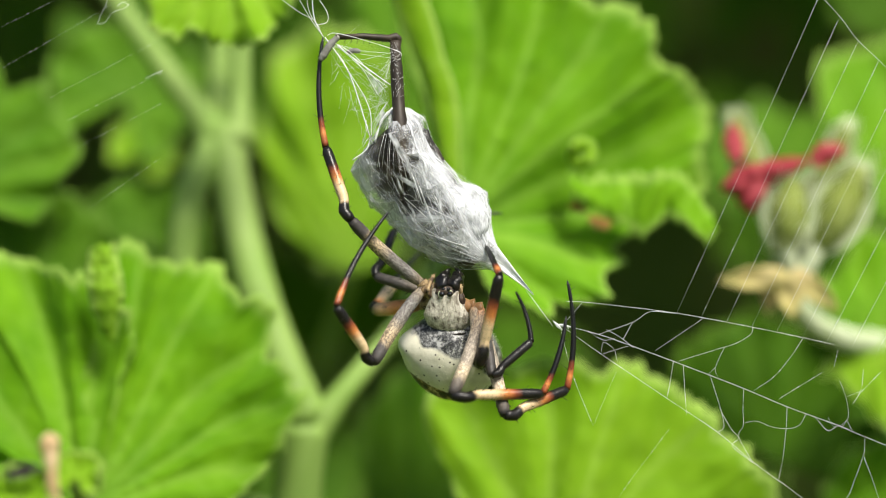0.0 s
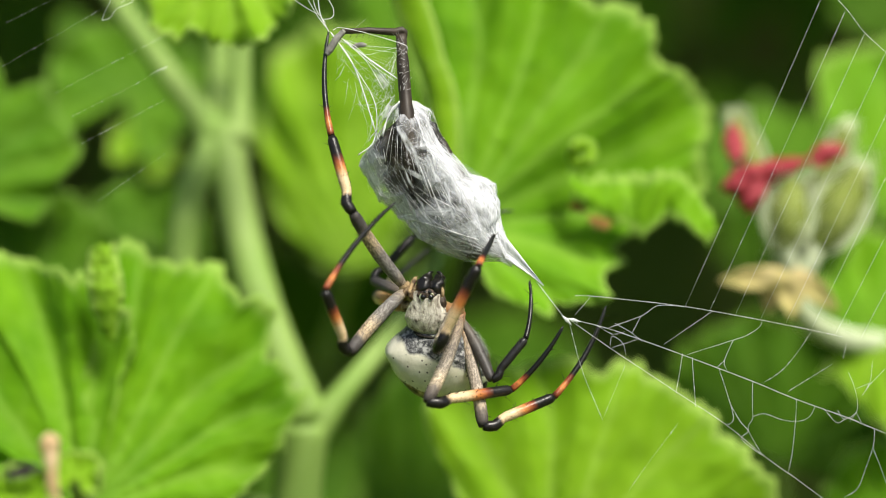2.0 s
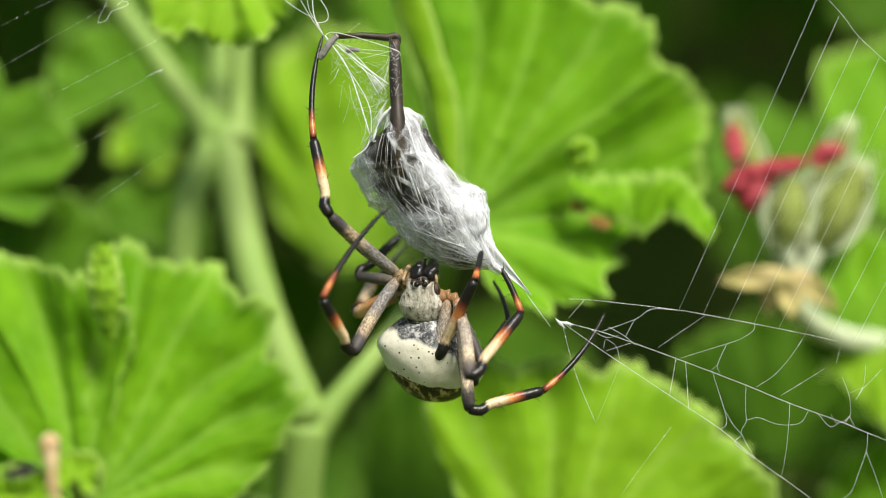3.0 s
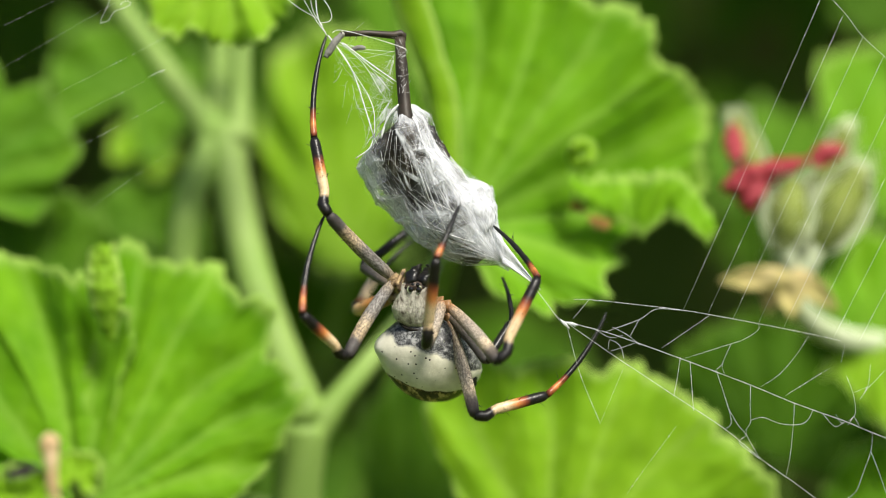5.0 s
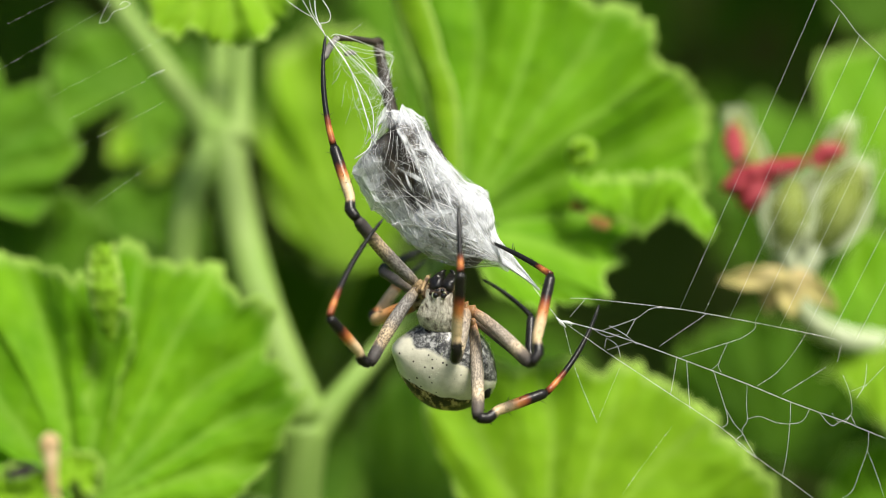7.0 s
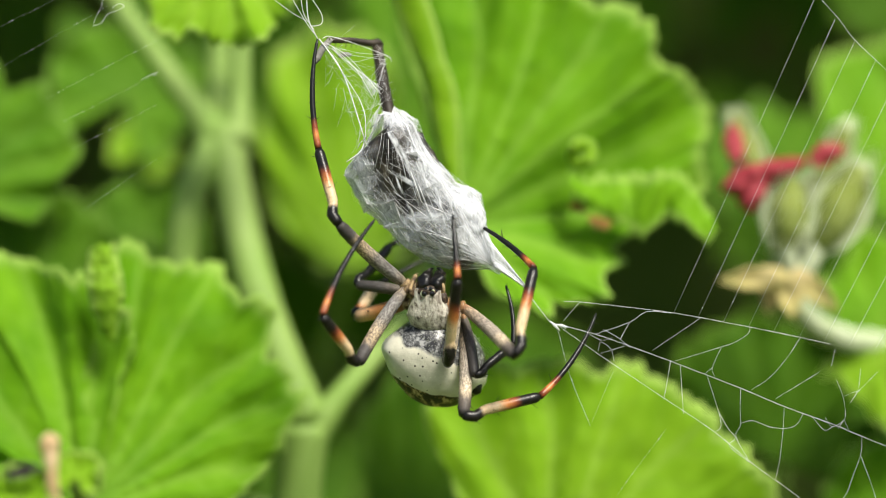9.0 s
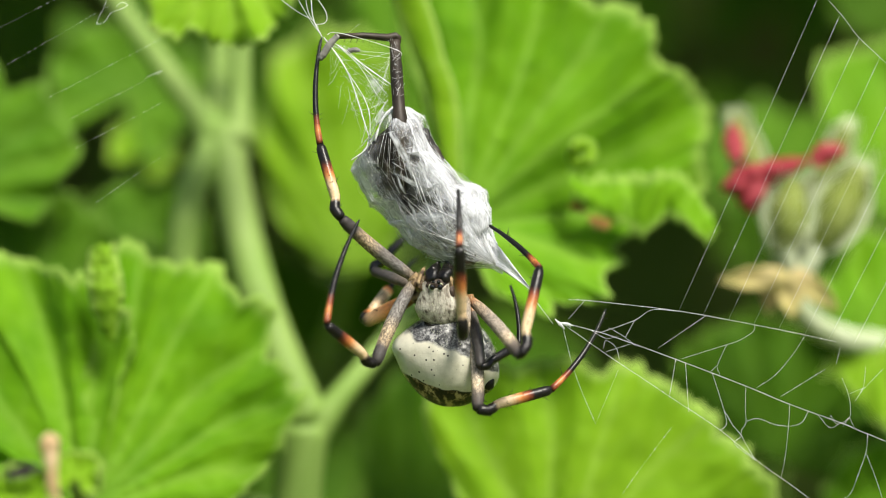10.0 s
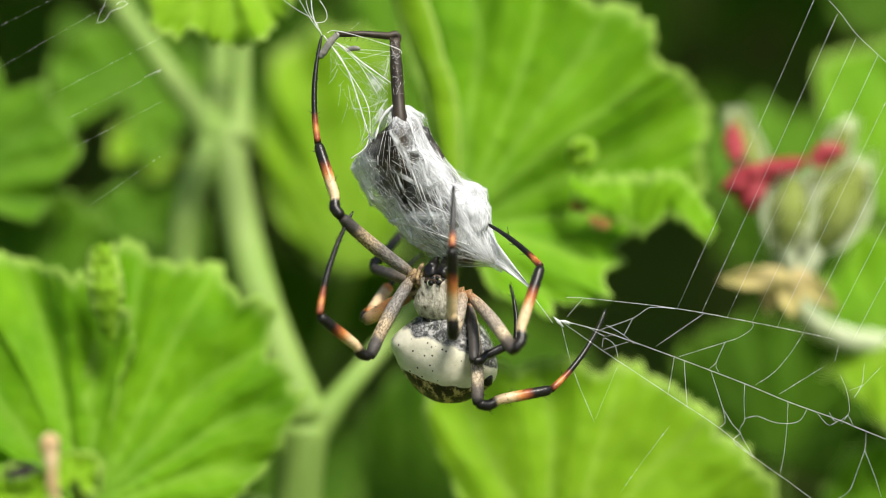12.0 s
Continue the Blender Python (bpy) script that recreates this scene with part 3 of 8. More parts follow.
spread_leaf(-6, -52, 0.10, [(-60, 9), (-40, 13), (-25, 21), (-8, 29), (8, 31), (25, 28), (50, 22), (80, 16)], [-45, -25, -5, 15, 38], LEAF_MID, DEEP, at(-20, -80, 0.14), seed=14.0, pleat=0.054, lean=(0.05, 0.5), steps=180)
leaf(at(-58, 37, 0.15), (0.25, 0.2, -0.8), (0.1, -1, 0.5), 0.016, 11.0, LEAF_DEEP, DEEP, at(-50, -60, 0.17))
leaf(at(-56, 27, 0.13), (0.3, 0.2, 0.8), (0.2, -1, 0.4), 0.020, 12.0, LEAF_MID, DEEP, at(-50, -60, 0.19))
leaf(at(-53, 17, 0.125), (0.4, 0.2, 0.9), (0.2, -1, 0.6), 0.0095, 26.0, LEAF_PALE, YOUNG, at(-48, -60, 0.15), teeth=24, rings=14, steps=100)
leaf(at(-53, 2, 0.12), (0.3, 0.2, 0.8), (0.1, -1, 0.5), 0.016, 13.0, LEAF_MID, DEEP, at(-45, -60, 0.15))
# added leaf turned from the sun, to darken the hollow beside the stem
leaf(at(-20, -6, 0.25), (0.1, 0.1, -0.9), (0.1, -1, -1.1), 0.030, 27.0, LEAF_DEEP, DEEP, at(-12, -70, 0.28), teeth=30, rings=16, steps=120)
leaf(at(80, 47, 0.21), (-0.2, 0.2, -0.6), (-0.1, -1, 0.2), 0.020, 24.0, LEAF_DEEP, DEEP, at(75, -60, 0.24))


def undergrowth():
    """Leaves of the plants farther back, too many and too blurred to tell apart, and unseen ones above."""
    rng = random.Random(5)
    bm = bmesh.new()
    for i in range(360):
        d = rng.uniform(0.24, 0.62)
        high = i >= 100                                              # unseen leaves, added above the view to shade what lies below
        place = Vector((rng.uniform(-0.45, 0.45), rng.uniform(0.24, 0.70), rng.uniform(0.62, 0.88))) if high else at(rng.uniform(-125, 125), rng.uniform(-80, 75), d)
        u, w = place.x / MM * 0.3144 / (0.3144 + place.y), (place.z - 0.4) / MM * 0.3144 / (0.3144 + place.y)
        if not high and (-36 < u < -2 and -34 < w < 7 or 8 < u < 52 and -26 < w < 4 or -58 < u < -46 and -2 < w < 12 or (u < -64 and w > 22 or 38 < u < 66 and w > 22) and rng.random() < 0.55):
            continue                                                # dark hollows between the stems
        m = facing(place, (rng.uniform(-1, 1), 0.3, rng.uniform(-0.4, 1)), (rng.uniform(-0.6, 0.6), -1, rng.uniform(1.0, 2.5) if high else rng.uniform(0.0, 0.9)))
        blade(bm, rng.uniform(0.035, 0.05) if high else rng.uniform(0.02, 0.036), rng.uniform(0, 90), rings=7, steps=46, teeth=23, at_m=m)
    return tagged(part("undergrowth", bm, LEAF_DEEP), "undergrowth leaves in shade-dark green before a bank, unseen shading leaves above", "foliage", kind="stuff")


undergrowth()


# ---- the flower head ----
def bud(parent, base, tip, r, material):
    base, tip = Vector(base), Vector(tip)
    bm = bmesh.new()
    line = [base.lerp(tip, i / 14) + Vector((0, 0, 0.0002 * math.sin(i))) for i in range(15)]
    prof = [(0, 0.45), (0.25, 0.85), (0.5, 1.0), (0.75, 0.85), (0.92, 0.45), (1.0, 0.12)]
    tube(bm, line, [r * ramp_val(i / 14, prof) for i in range(15)], 14)
    for v in bm.verts:
        v.co += 0.00035 * noise.noise_vector(v.co * 900)
    ob = part("bud", bm, material, parent)
    return ob


def flower_head():
    c = at(60, -3, 0.062)
    thing = empty("flower_head", c, "hairy pelargonium flower head with opening red buds and yellowing bracts", "flower")

    def rel(u, w, d=0.062):
        return at(u, w, d) - c
    rng = random.Random(3)
    neck = rel(61.2, -7)
    for (u0, w0, u1, w1, d, r) in [(56.0, 9.0, 51.6, 24.0, 0.0625, 0.0030), (60.4, 0.2, 61.8, 12.6, 0.058, 0.0043), (66.4, 0.2, 74.0, 14.8, 0.060, 0.0047), (64.2, 3, 71.6, 22, 0.066, 0.0030)]:
        b = bud(thing, rel(u0, w0, d), rel(u1, w1, d), r, BUD)
        bm = bmesh.new()
        tube(bm, curve_pts([neck, (neck + rel(u0, w0, d)) / 2 + Vector((0.0005, -0.001, 0)), rel(u0, w0 + 0.8, d)], 5), 0.0020, 8)
        part("pedicel", bm, STALK, thing, "hairy pale green pedicel")
        for turn in (-1, 0, 1):                                     # pale hairy sepals cupped about the bud
            bm = bmesh.new()
            a, z = rel(u0, w0, d), rel(u1, w1, d)
            side = Vector((0, 1, 0)).cross(z - a).normalized()
            rows = []
            for i in range(13):
                q = i / 12
                wide = r * 1.15 * math.sin(math.pi * min(0.96, 0.20 + 0.78 * q)) ** 0.7
                rows.append([bm.verts.new(a.lerp(z, 1.06 * q) + side * (turn * r * 0.92 * math.sin(math.pi * min(0.97, q + 0.04)) ** 0.6 + wide * (0.36 if turn else 0.55) * x) + Vector((0, r * (0.75 - (0.75 if turn else 0.0) - 0.3 * x * x), 0))) for x in (-1, -0.5, 0, 0.5, 1)])
            for p, n in zip(rows, rows[1:]):
                for i in range(4):
                    bm.faces.new((p[i], p[i + 1], n[i + 1], n[i]))
            part("sepal", bm, STALK, thing, "pale hairy sepal").modifiers.new("thickness", "SOLIDIFY").thickness = 0.0003
        bm = bmesh.new()
        for _ in range(800):
            q = rng.random()
            out = Vector((rng.uniform(-1, 1), rng.uniform(-1, 1), rng.uniform(-0.3, 0.7))).normalized()
            p = a.lerp(z, q) + out * r * 0.8
            tube(bm, [p, p + out * rng.uniform(0.0008, 0.0019)], [0.00009, 0.00004], 3)
        part("hairs", bm, DOWN, b, "white down on the bud")
    for (u, w, ang, L, W, d, wave) in [(52.0, 15.5, 98, 6.4, 3.4, 0.058, 0.3), (55.0, 12.5, 200, 5.6, 3.6, 0.055, 0.7), (55.0, 12.5, 262, 5.6, 4.6, 0.0555, 0.8), (54.6, 12.0, 22, 8.6, 4.2, 0.056, 0.7), (54.4, 11.4, 75, 3.6, 5.4, 0.0552, 0.6), (57.5, 13.4, 20, 7.0, 2.6, 0.0565, 0.7), (65.2, 15.6, 24, 6.0, 3.6, 0.058, 0.4), (53.5, 10.5, 130, 3.6, 4.0, 0.0548, 0.6)]:
        bm = bmesh.new()
        o, a = rel(u, w, d), radians(ang)
        e, f = Vector((math.cos(a), 0, math.sin(a))), Vector((-math.sin(a), 0, math.cos(a)))
        g = [[bm.verts.new(o + e * MM * 1.25 * L * (i / 10) + f * MM * 1.25 * W * 0.5 * (j / 3) * math.sin(math.pi * min(0.95, 0.15 + 0.8 * i / 10)) + Vector((0, 1, 0)) * MM * wave * (1.4 * math.sin(i * 0.8 + j) + 0.25 * j * j))
              for j in range(-3, 4)] for i in range(11)]
        for x, y in zip(g, g[1:]):
            for j in range(6):
                bm.faces.new((x[j], x[j + 1], y[j + 1], y[j]))
        ob = part("petal", bm, PETAL, thing, "crumpled red petal")
        s = ob.modifiers.new("thickness", "SOLIDIFY")
        s.thickness = 0.0003
    for (u, w, ang, L, W, d) in [(60.8, -5.4, 176, 11.6, 4.2, 0.053), (59.8, -3.6, 250, 7.0, 4.6, 0.056), (61.5, -4.2, 326, 9.6, 4.0, 0.054), (60.8, -4.6, 278, 6.6, 4.6, 0.053)]:
        bm = bmesh.new()
        o, a = rel(u, w, d), radians(ang)
        e, f = Vector((math.cos(a), 0, math.sin(a))), Vector((-math.sin(a), 0, math.cos(a)))
        g = [[bm.verts.new(o + e * MM * 1.22 * L * (i / 10) + f * MM * 1.22 * W * 0.5 * (j / 3) * math.sin(math.pi * min(0.985, 0.16 + 0.83 * i / 10)) ** 0.8 * (1 + 0.07 * math.sin(2.1 * i + u + j)) + Vector((0, 1, 0)) * MM * (0.8 * math.sin(i * 0.7 + u) + 0.16 * j * j * math.cos(0.5 * i)) - Vector((0, 0, 1)) * MM * 0.012 * i * i)
              for j in range(-3, 4)] for i in range(11)]
        for x, y in zip(g, g[1:]):
            for j in range(6):
                bm.faces.new((x[j], x[j + 1], y[j + 1], y[j]))
        ob = part("bract", bm, BRACT, thing, "yellowing papery bract")
        s = ob.modifiers.new("thickness", "SOLIDIFY")
        s.thickness = 0.0004
    bm = bmesh.new()
    tube(bm, curve_pts([rel(61.2, -4), rel(62, -9, 0.064), rel(66, -13.5, 0.068), rel(72, -16.2, 0.074), rel(80, -18.6, 0.080), rel(100, -36, 0.085), rel(110, -150, 0.08)], 8), 0.0027, 12)
    part("flower_stalk", bm, STALK, thing, "arching pale hairy flower stalk")
    return thing


flower_head()


# ---- small dry things by the left leaf ----
def withered_bits():
    bm = bmesh.new()
    tube(bm, curve_pts([(0.004, 0.004, -0.030), (0.001, 0, -0.008), (0.0002, 0, 0), (-0.0002, 0.0003, 0.0036)], 6), [0.0007] * 8 + [0.0009] * 3 + [0.0012] * 4 + [0.0015] * 2 + [0.0012, 0.0005], 10)
    for v in bm.verts:
        v.co += 0.0004 * noise.noise_vector(v.co * 420)
    ob = part("withered_stub", bm, BUFF)
    ob.location = at(-69.6, -37.0, -0.042)
    tagged(ob, "small buff withered flower stub among the leaves", "stub")
    bm = bmesh.new()
    rows = []
    for i in range(15):                                             # a curled flake, cupped along its length
        q = i / 14
        wide = 0.0011 * math.sin(math.pi * (0.12 + 0.80 * q)) * (1 + 0.4 * noise.noise(Vector((q * 6, 0, 2))))
        rows.append([bm.verts.new((-0.0026 + 0.0054 * q, 0.0010 * math.cos(a) - 0.0006, wide * math.sin(a) + 0.0012 * q + 0.0003 * noise.noise(Vector((q * 9, a, 5))))) for a in [-1.7 + 0.425 * k for k in range(9)]])
    for p, n in zip(rows, rows[1:]):
        for k in range(8):
            bm.faces.new((p[k], p[k + 1], n[k + 1], n[k]))
    ob = part("dead_leaf_scrap", bm, DEAD)
    ob.modifiers.new("thickness", "SOLIDIFY").thickness = 0.0004
    ob.location = at(-74.6, -40.0, -0.0435)
    tagged(ob, "curled dark grey scrap of dead leaf lying on a small leaf", "scrap")


withered_bits()
leaf(at(-64.6, -40.5, -0.040), (0.2, 0.1, 1), (0.1, -1, 0.5), 0.0043, 15.0, LEAF_PALE, "tiny curled new pelargonium leaf", at(-62, -64, -0.034), pleat=0.12, ruffle=0.35, cup=0.22, lobes=4, teeth=13, rings=12, steps=90)
leaf(at(-75, -44.6, -0.042), (0.1, 0.1, 1), (0.2, -1, 0.8), 0.0054, 16.0, LEAF_PALE, "tiny curled new pelargonium leaf", at(-70, -70, -0.034), pleat=0.14, ruffle=0.18, cup=0.3, teeth=18, rings=12, steps=90)


# the edge of the large leaf that folds forward and hangs down in ruffles
def leaf_layers(bm):
    return [bm.verts.layers.float.new(k) for k in ("vein", "rim", "fold_shade", "turn", "out")]


def ribbon(bm, lay, o, n, m, spot):
    """A strip of leaf; spot(t, x): place, t along it, x across it from -1 to 1."""
    rows = []
    for i in range(n + 1):
        row = []
        for j in range(m + 1):
            t, x = i / n, 2 * j / m - 1
            v = bm.verts.new(spot(t, x) - o)
            v[lay[0]] = 0.5 * max(0.0, math.cos(5 * math.pi * t + 2 * noise.noise(Vector((t * 6, x, 0))))) ** 6
            v[lay[1]] = max(0.0, min(1.0, (abs(x) - 0.55) * 3.2))
            v[lay[2]], v[lay[3]], v[lay[4]] = 0.2, 9 * t, 0.3 * x
            row.append(v)
        rows.append(row)
    for a, b in zip(rows, rows[1:]):
        for j in range(m):
            bm.faces.new((a[j], a[j + 1], b[j + 1], b[j]))


def folded_edge(parent):
    o = Vector(parent.location)
    top = [(0, 14.6), (0.06, 13.6), (0.12, 12.2), (0.24, 13.0), (0.45, 13.2), (0.62, 13.8), (0.70, 14.0), (0.78, 12.6), (0.90, 9.6), (1.0, 5.6)]
    low = [(0, 9.0), (0.10, 8.4), (0.22, 5.2), (0.36, 4.2), (0.52, 1.8), (0.60, 3.0), (0.70, 6.0), (0.82, 4.4), (0.93, 0.8), (1.0, 3.4)]

    def ruffle(t, x):
        hi, lo = ramp_val(t, top), ramp_val(t, low)
        wob = noise.noise(Vector((t * 16, x * 0.7, 3)))
        crest = 0.6 * math.sin(2 * math.pi * t * 9 + 5 * wob) * abs(x) ** 3
        w = lo + (hi - lo) * (0.5 - 0.5 * x) + crest * (1 if x < 0 else 0.7)
        u = 22.4 + 25.6 * t + 0.6 * wob + 0.9 * x * math.sin(7 * t)
        deep = 42.0 - 1.5 * math.sin(2 * math.pi * t * 2.3 + 0.8 * x) + 0.45 * math.sin(2 * math.pi * t * 5.3 + 1.6 * x + 3 * wob) + 1.0 * x * x - 1.2 * x + 1.5 * noise.noise(Vector((t * 5, x * 0.8, 8))) + 0.4 * wob
        return at(u, w, deep * MM)
    bm = bmesh.new()
    ribbon(bm, leaf_layers(bm), o, 150, 16, ruffle)
    part("folded_edge", bm, LEAF, parent, "pale ruffled leaf edge folded forward").modifiers.new("thickness", "SOLIDIFY").thickness = 0.0005

    def curl(t, x):
        a = radians(-205 + 420 * t)
        wob = 1 + 0.16 * noise.noise(Vector((math.cos(a) * 2, math.sin(a) * 2, 5))) + 0.06 * math.sin(13 * a)
        r = (2.0 + 1.2 * x - 0.5 * t) * wob
        return at(24.6 + r * math.cos(a) * 0.9, 17.0 + r * math.sin(a), (42.0 + 0.9 * x * x + 0.7 * math.sin(2 * a)) * MM)
    bm = bmesh.new()
    ribbon(bm, leaf_layers(bm), o, 70, 10, curl)
    part("curled_edge", bm, LEAF_PALE, parent, "tight pale curl of leaf edge").modifiers.new("thickness", "SOLIDIFY").thickness = 0.0004
    bm = bmesh.new()
    for u, w, wide, high in [(27.8, 4.6, 2.0, 1.1), (24.0, 7.4, 1.5, 0.9)]:      # two flat crinkled spots
        grid = [[bm.verts.new(at(u + wide * x * math.sqrt(1 - 0.5 * z * z) * (1 + 0.4 * noise.noise(Vector((z, u, 1)))), w + high * z * math.sqrt(1 - 0.5 * x * x) * (1 + 0.4 * noise.noise(Vector((x, u, 2)))) - 0.4 * x, 0.0415 + 0.0006 * noise.noise(Vector((x * 2, z * 2, u)))) - o)
                 for x in [k / 5 - 1 for k in range(11)]] for z in [k / 5 - 1 for k in range(11)]]
        for p, n in zip(grid, grid[1:]):
            for k in range(10):
                bm.faces.new((p[k], p[k + 1], n[k + 1], n[k]))
    part("scorched_edge", bm, SCORCH, parent, "orange brown scorched spots").modifiers.new("thickness", "SOLIDIFY").thickness = 0.0004


# the crinkled seam of the wide leaf, where its two halves press together
def crinkled_seam(parent):
    o = Vector(parent.location)

    def pucker(t, x):
        half = 3.0 * math.sin(math.pi * min(0.97, 0.16 + 0.84 * t)) ** 0.7 + 0.8 * noise.noise(Vector((t * 7, 2, x)))
        big, fine = noise.noise(Vector((x * 1.4, t * 7, 4))), noise.noise(Vector((x * 3.2, t * 17, 9)))
        return at(-60.4 + 1.6 * t + half * x + 0.5 * fine, 0.6 - 16.6 * t + 1.2 * big + 0.6 * fine, (30.6 - 2.2 * math.sin(math.pi * t) + 1.6 * x * x - 0.6 * big - 0.35 * fine) * MM)
    bm = bmesh.new()
    lay = leaf_layers(bm)
    ribbon(bm, lay, o, 90, 20, pucker)
    for v in bm.verts:
        v[lay[0]] = min(1.0, 0.2 + 1.1 * abs(noise.noise(v.co * 420)))
    part("crinkled_seam", bm, LEAF_PALE, parent, "pale crinkled seam between two halves").modifiers.new("thickness", "SOLIDIFY").thickness = 0.0004


def rolled_edge(parent):
    """The inner margin of the large leaf, rolled forward into a pale band."""
    o = Vector(parent.location)
    mid = [(0, -6.6), (0.25, -3.4), (0.5, -0.6), (0.75, 0.8), (1.0, 1.8)]

    def roll(t, x):
        wob = noise.noise(Vector((t * 4, x * 0.6, 6)))
        half = 3.4 * (1 - 0.62 * t) * (1 + 0.25 * wob)
        return at(ramp_val(t, mid) + half * x, 47 - 37 * t + 0.4 * wob, (40.6 + 1.9 * t + 1.5 * x * x + 0.7 * wob) * MM)
    bm = bmesh.new()
    ribbon(bm, leaf_layers(bm), o, 90, 14, roll)
    part("rolled_edge", bm, LEAF_PALE, parent, "pale margin rolled forward").modifiers.new("thickness", "SOLIDIFY").thickness = 0.0005


folded_edge(large)
rolled_edge(large)
crinkled_seam(wide)


# ---- the web ----
def hub_mm(x, z):
    """From millimetres about the view's middle to the web's own space, whose origin is its torn hub."""
    return Vector(((x - 20.6) * MM, 0.0, (z + 12.5) * MM))


def thread(bm, pts, r=0.055, sag=0.0, beads=0.0, rng=None):
    pts = [hub_mm(*p) for p in pts]
    if len(pts) == 2:
        a, b = pts
        pts = [a.lerp(b, i / 8) - Vector((0, 0, sag * MM * 4 * (i / 8) * (1 - i / 8))) for i in range(9)]
    else:
        pts = curve_pts(pts, 4)
    tube(bm, pts, r * 0.50 * MM, 5)
    if beads:
        for a, b in zip(pts, pts[1:]):
            n = max(1, int((b - a).length / (beads * MM)))
            for k in range(n):
                if rng.random() < 0.55:
                    p = a.lerp(b, (k + rng.random()) / n)
                    e = (b - a).normalized() * rng.uniform(0.08, 0.35) * MM
                    tube(bm, [p - e, p, p + e], [0.03 * MM, rng.uniform(0.05, 0.09) * MM, 0.03 * MM], 5)


def orb_web():
    thing = empty("orb_web", at(20.6, -12.5), "torn white orb web strung between the plants", "web")
    rng = random.Random(11)

    def strand(name, *lines, r=0.055, sag=0.0, beads=0.0):
        bm = bmesh.new()
        for pts in lines:
            thread(bm, pts, r, sag, beads, rng)
        part(name, bm, SILK, thing)
    # radii and frame
    strand("radius", [(20.6, -12.4), (27.5, -14.2), (32.5, -15.9), (41, -19), (53.3, -23.7), (61, -26.9), (71.5, -30.7), (78.4, -33.6), (150, -62)], r=0.085, beads=1.2)
    strand("radius", [(20.6, -12.5), (28, -17.7), (35.5, -22.7), (40, -25.7), (48.6, -31.4), (55, -36.7), (59.5, -40), (64.6, -43.7), (110, -78)], r=0.062, beads=1.0)
    strand("frame_thread", [(21.8, -8.4), (24.8, -8.5), (31.5, -9.2), (41.4, -10.4), (51.5, -12.2), (59.2, -13.7), (65.4, -15), (69.0, -15.8)], r=0.062, beads=0.5)
    strand("frame_thread", [(24.6, -8.6), (21.8, -11.8)], r=0.06)
    strand("radius", [(66, 46.5), (70.3, 41.8), (73.1, 38.1), (79, 32.5), (100, 12)], r=0.06, beads=1.5)
    # the sticky spiral: nearly parallel threads
    for i in range(11):
        x0 = 41.3 + 4.45 * i
        z0 = -10.4 - 0.80 * i
        x1 = 66.1 + 3.6 * i + (0.5 if i == 0 else 0)
        z1 = 44.1 - 3.6 * i + (2.5 if i == 0 else 1.2)
        strand("spiral_thread", [(x0 + rng.uniform(-0.2, 0.2), z0), (x1, z1)], r=0.040, sag=rng.uniform(0, 0.3), beads=3.5)
    # threads between the frame and the first radius
    for pts in ([(46, -11.3), (37.6, -17.0)], [(54.7, -12.8), (54.5, -14), (52, -15.6), (49.6, -16.4), (41.6, -18.9)], [(49.8, -16.3), (48.2, -20), (48.6, -21.6)], [(48.2, -20), (46.8, -21.2)]):
        strand("cross_thread", pts, r=0.055)
    for pts in ([(63.7, -14.7), (61.4, -18.2), (58.4, -21.7), (55, -24)], [(67.2, -20.7), (59.4, -25.5)], [(69.9, -16.8), (69.2, -19.7)]):
        strand("cross_thread", pts, r=0.042, beads=0.8)
    # the slack threads below
    for pts in ([(40.8, -18.7), (40.2, -22.5), (39.6, -25.7)], [(42.5, -19.4), (42.8, -24), (43.1, -28.2)], [(47.2, -21.2), (49.4, -28.2), (49.7, -30.6), (48.6, -31.4)], [(49.4, -28), (51, -30.8), (52.4, -32.5), (51.2, -33.9), (54.9, -36.8)]):
        strand("slack_thread", pts, r=0.058, beads=0.9)
    for pts in ([(53.2, -23.8), (53.1, -27.4), (53.2, -30.2), (52.4, -32.2), (54.9, -36.8)], [(60.9, -26.9), (60.8, -30), (60.2, -36), (59.4, -40)],
                [(53.2, -29.9), (55.4, -29.4), (58.4, -30.5), (61.4, -30.7), (63.2, -30), (64.2, -28.2)]):
        strand("slack_thread", pts, r=0.058)
    for pts in ([(71.5, -29.2), (70.4, -30.8)], [(71.5, -29.2), (72.4, -31)], [(68.2, -28.8), (69.4, -30.4), (71.5, -29.2), (71.7, -27.2), (71.2, -24.7), (70.2, -22.2)], [(66, -28.8), (68, -31), (69.6, -30.4)]):
        strand("slack_thread", pts, r=0.06)
    for pts in ([(72.6, -26.2), (74, -23.7), (74.4, -20.2)], [(74, -24.2), (77.4, -20.7)], [(71.6, -25.0), (73.8, -24.2), (72.6, -26.2)]):
        strand("slack_thread", pts, r=0.04, beads=0.8)
    for pts in ([(74.7, -32.2), (74.5, -35.2), (73, -39.5), (71.7, -42.7), (69.4, -44.2)], [(74.5, -35.6), (76.2, -40), (77.4, -43.7)]):
        strand("slack_thread", pts, r=0.062)
    # the torn knot at the hub
    for pts in ([(27.5, -14.2), (33.6, -12), (36.5, -10.2), (41, -10.4)], [(28.8, -13.3), (31.5, -14.8), (33.7, -16.6)], [(33.5, -12), (31.9, -15)]):
        strand("torn_thread", pts, r=0.075)
    for pts in ([(28, -17.2), (28.4, -15.6), (30.2, -16.8), (30.8, -18.9)], [(28.4, -17.6), (32.8, -16.2)], [(25.5, -13.6), (28.4, -15.2), (30.6, -14.8)]):
        strand("torn_thread", pts, r=0.06)
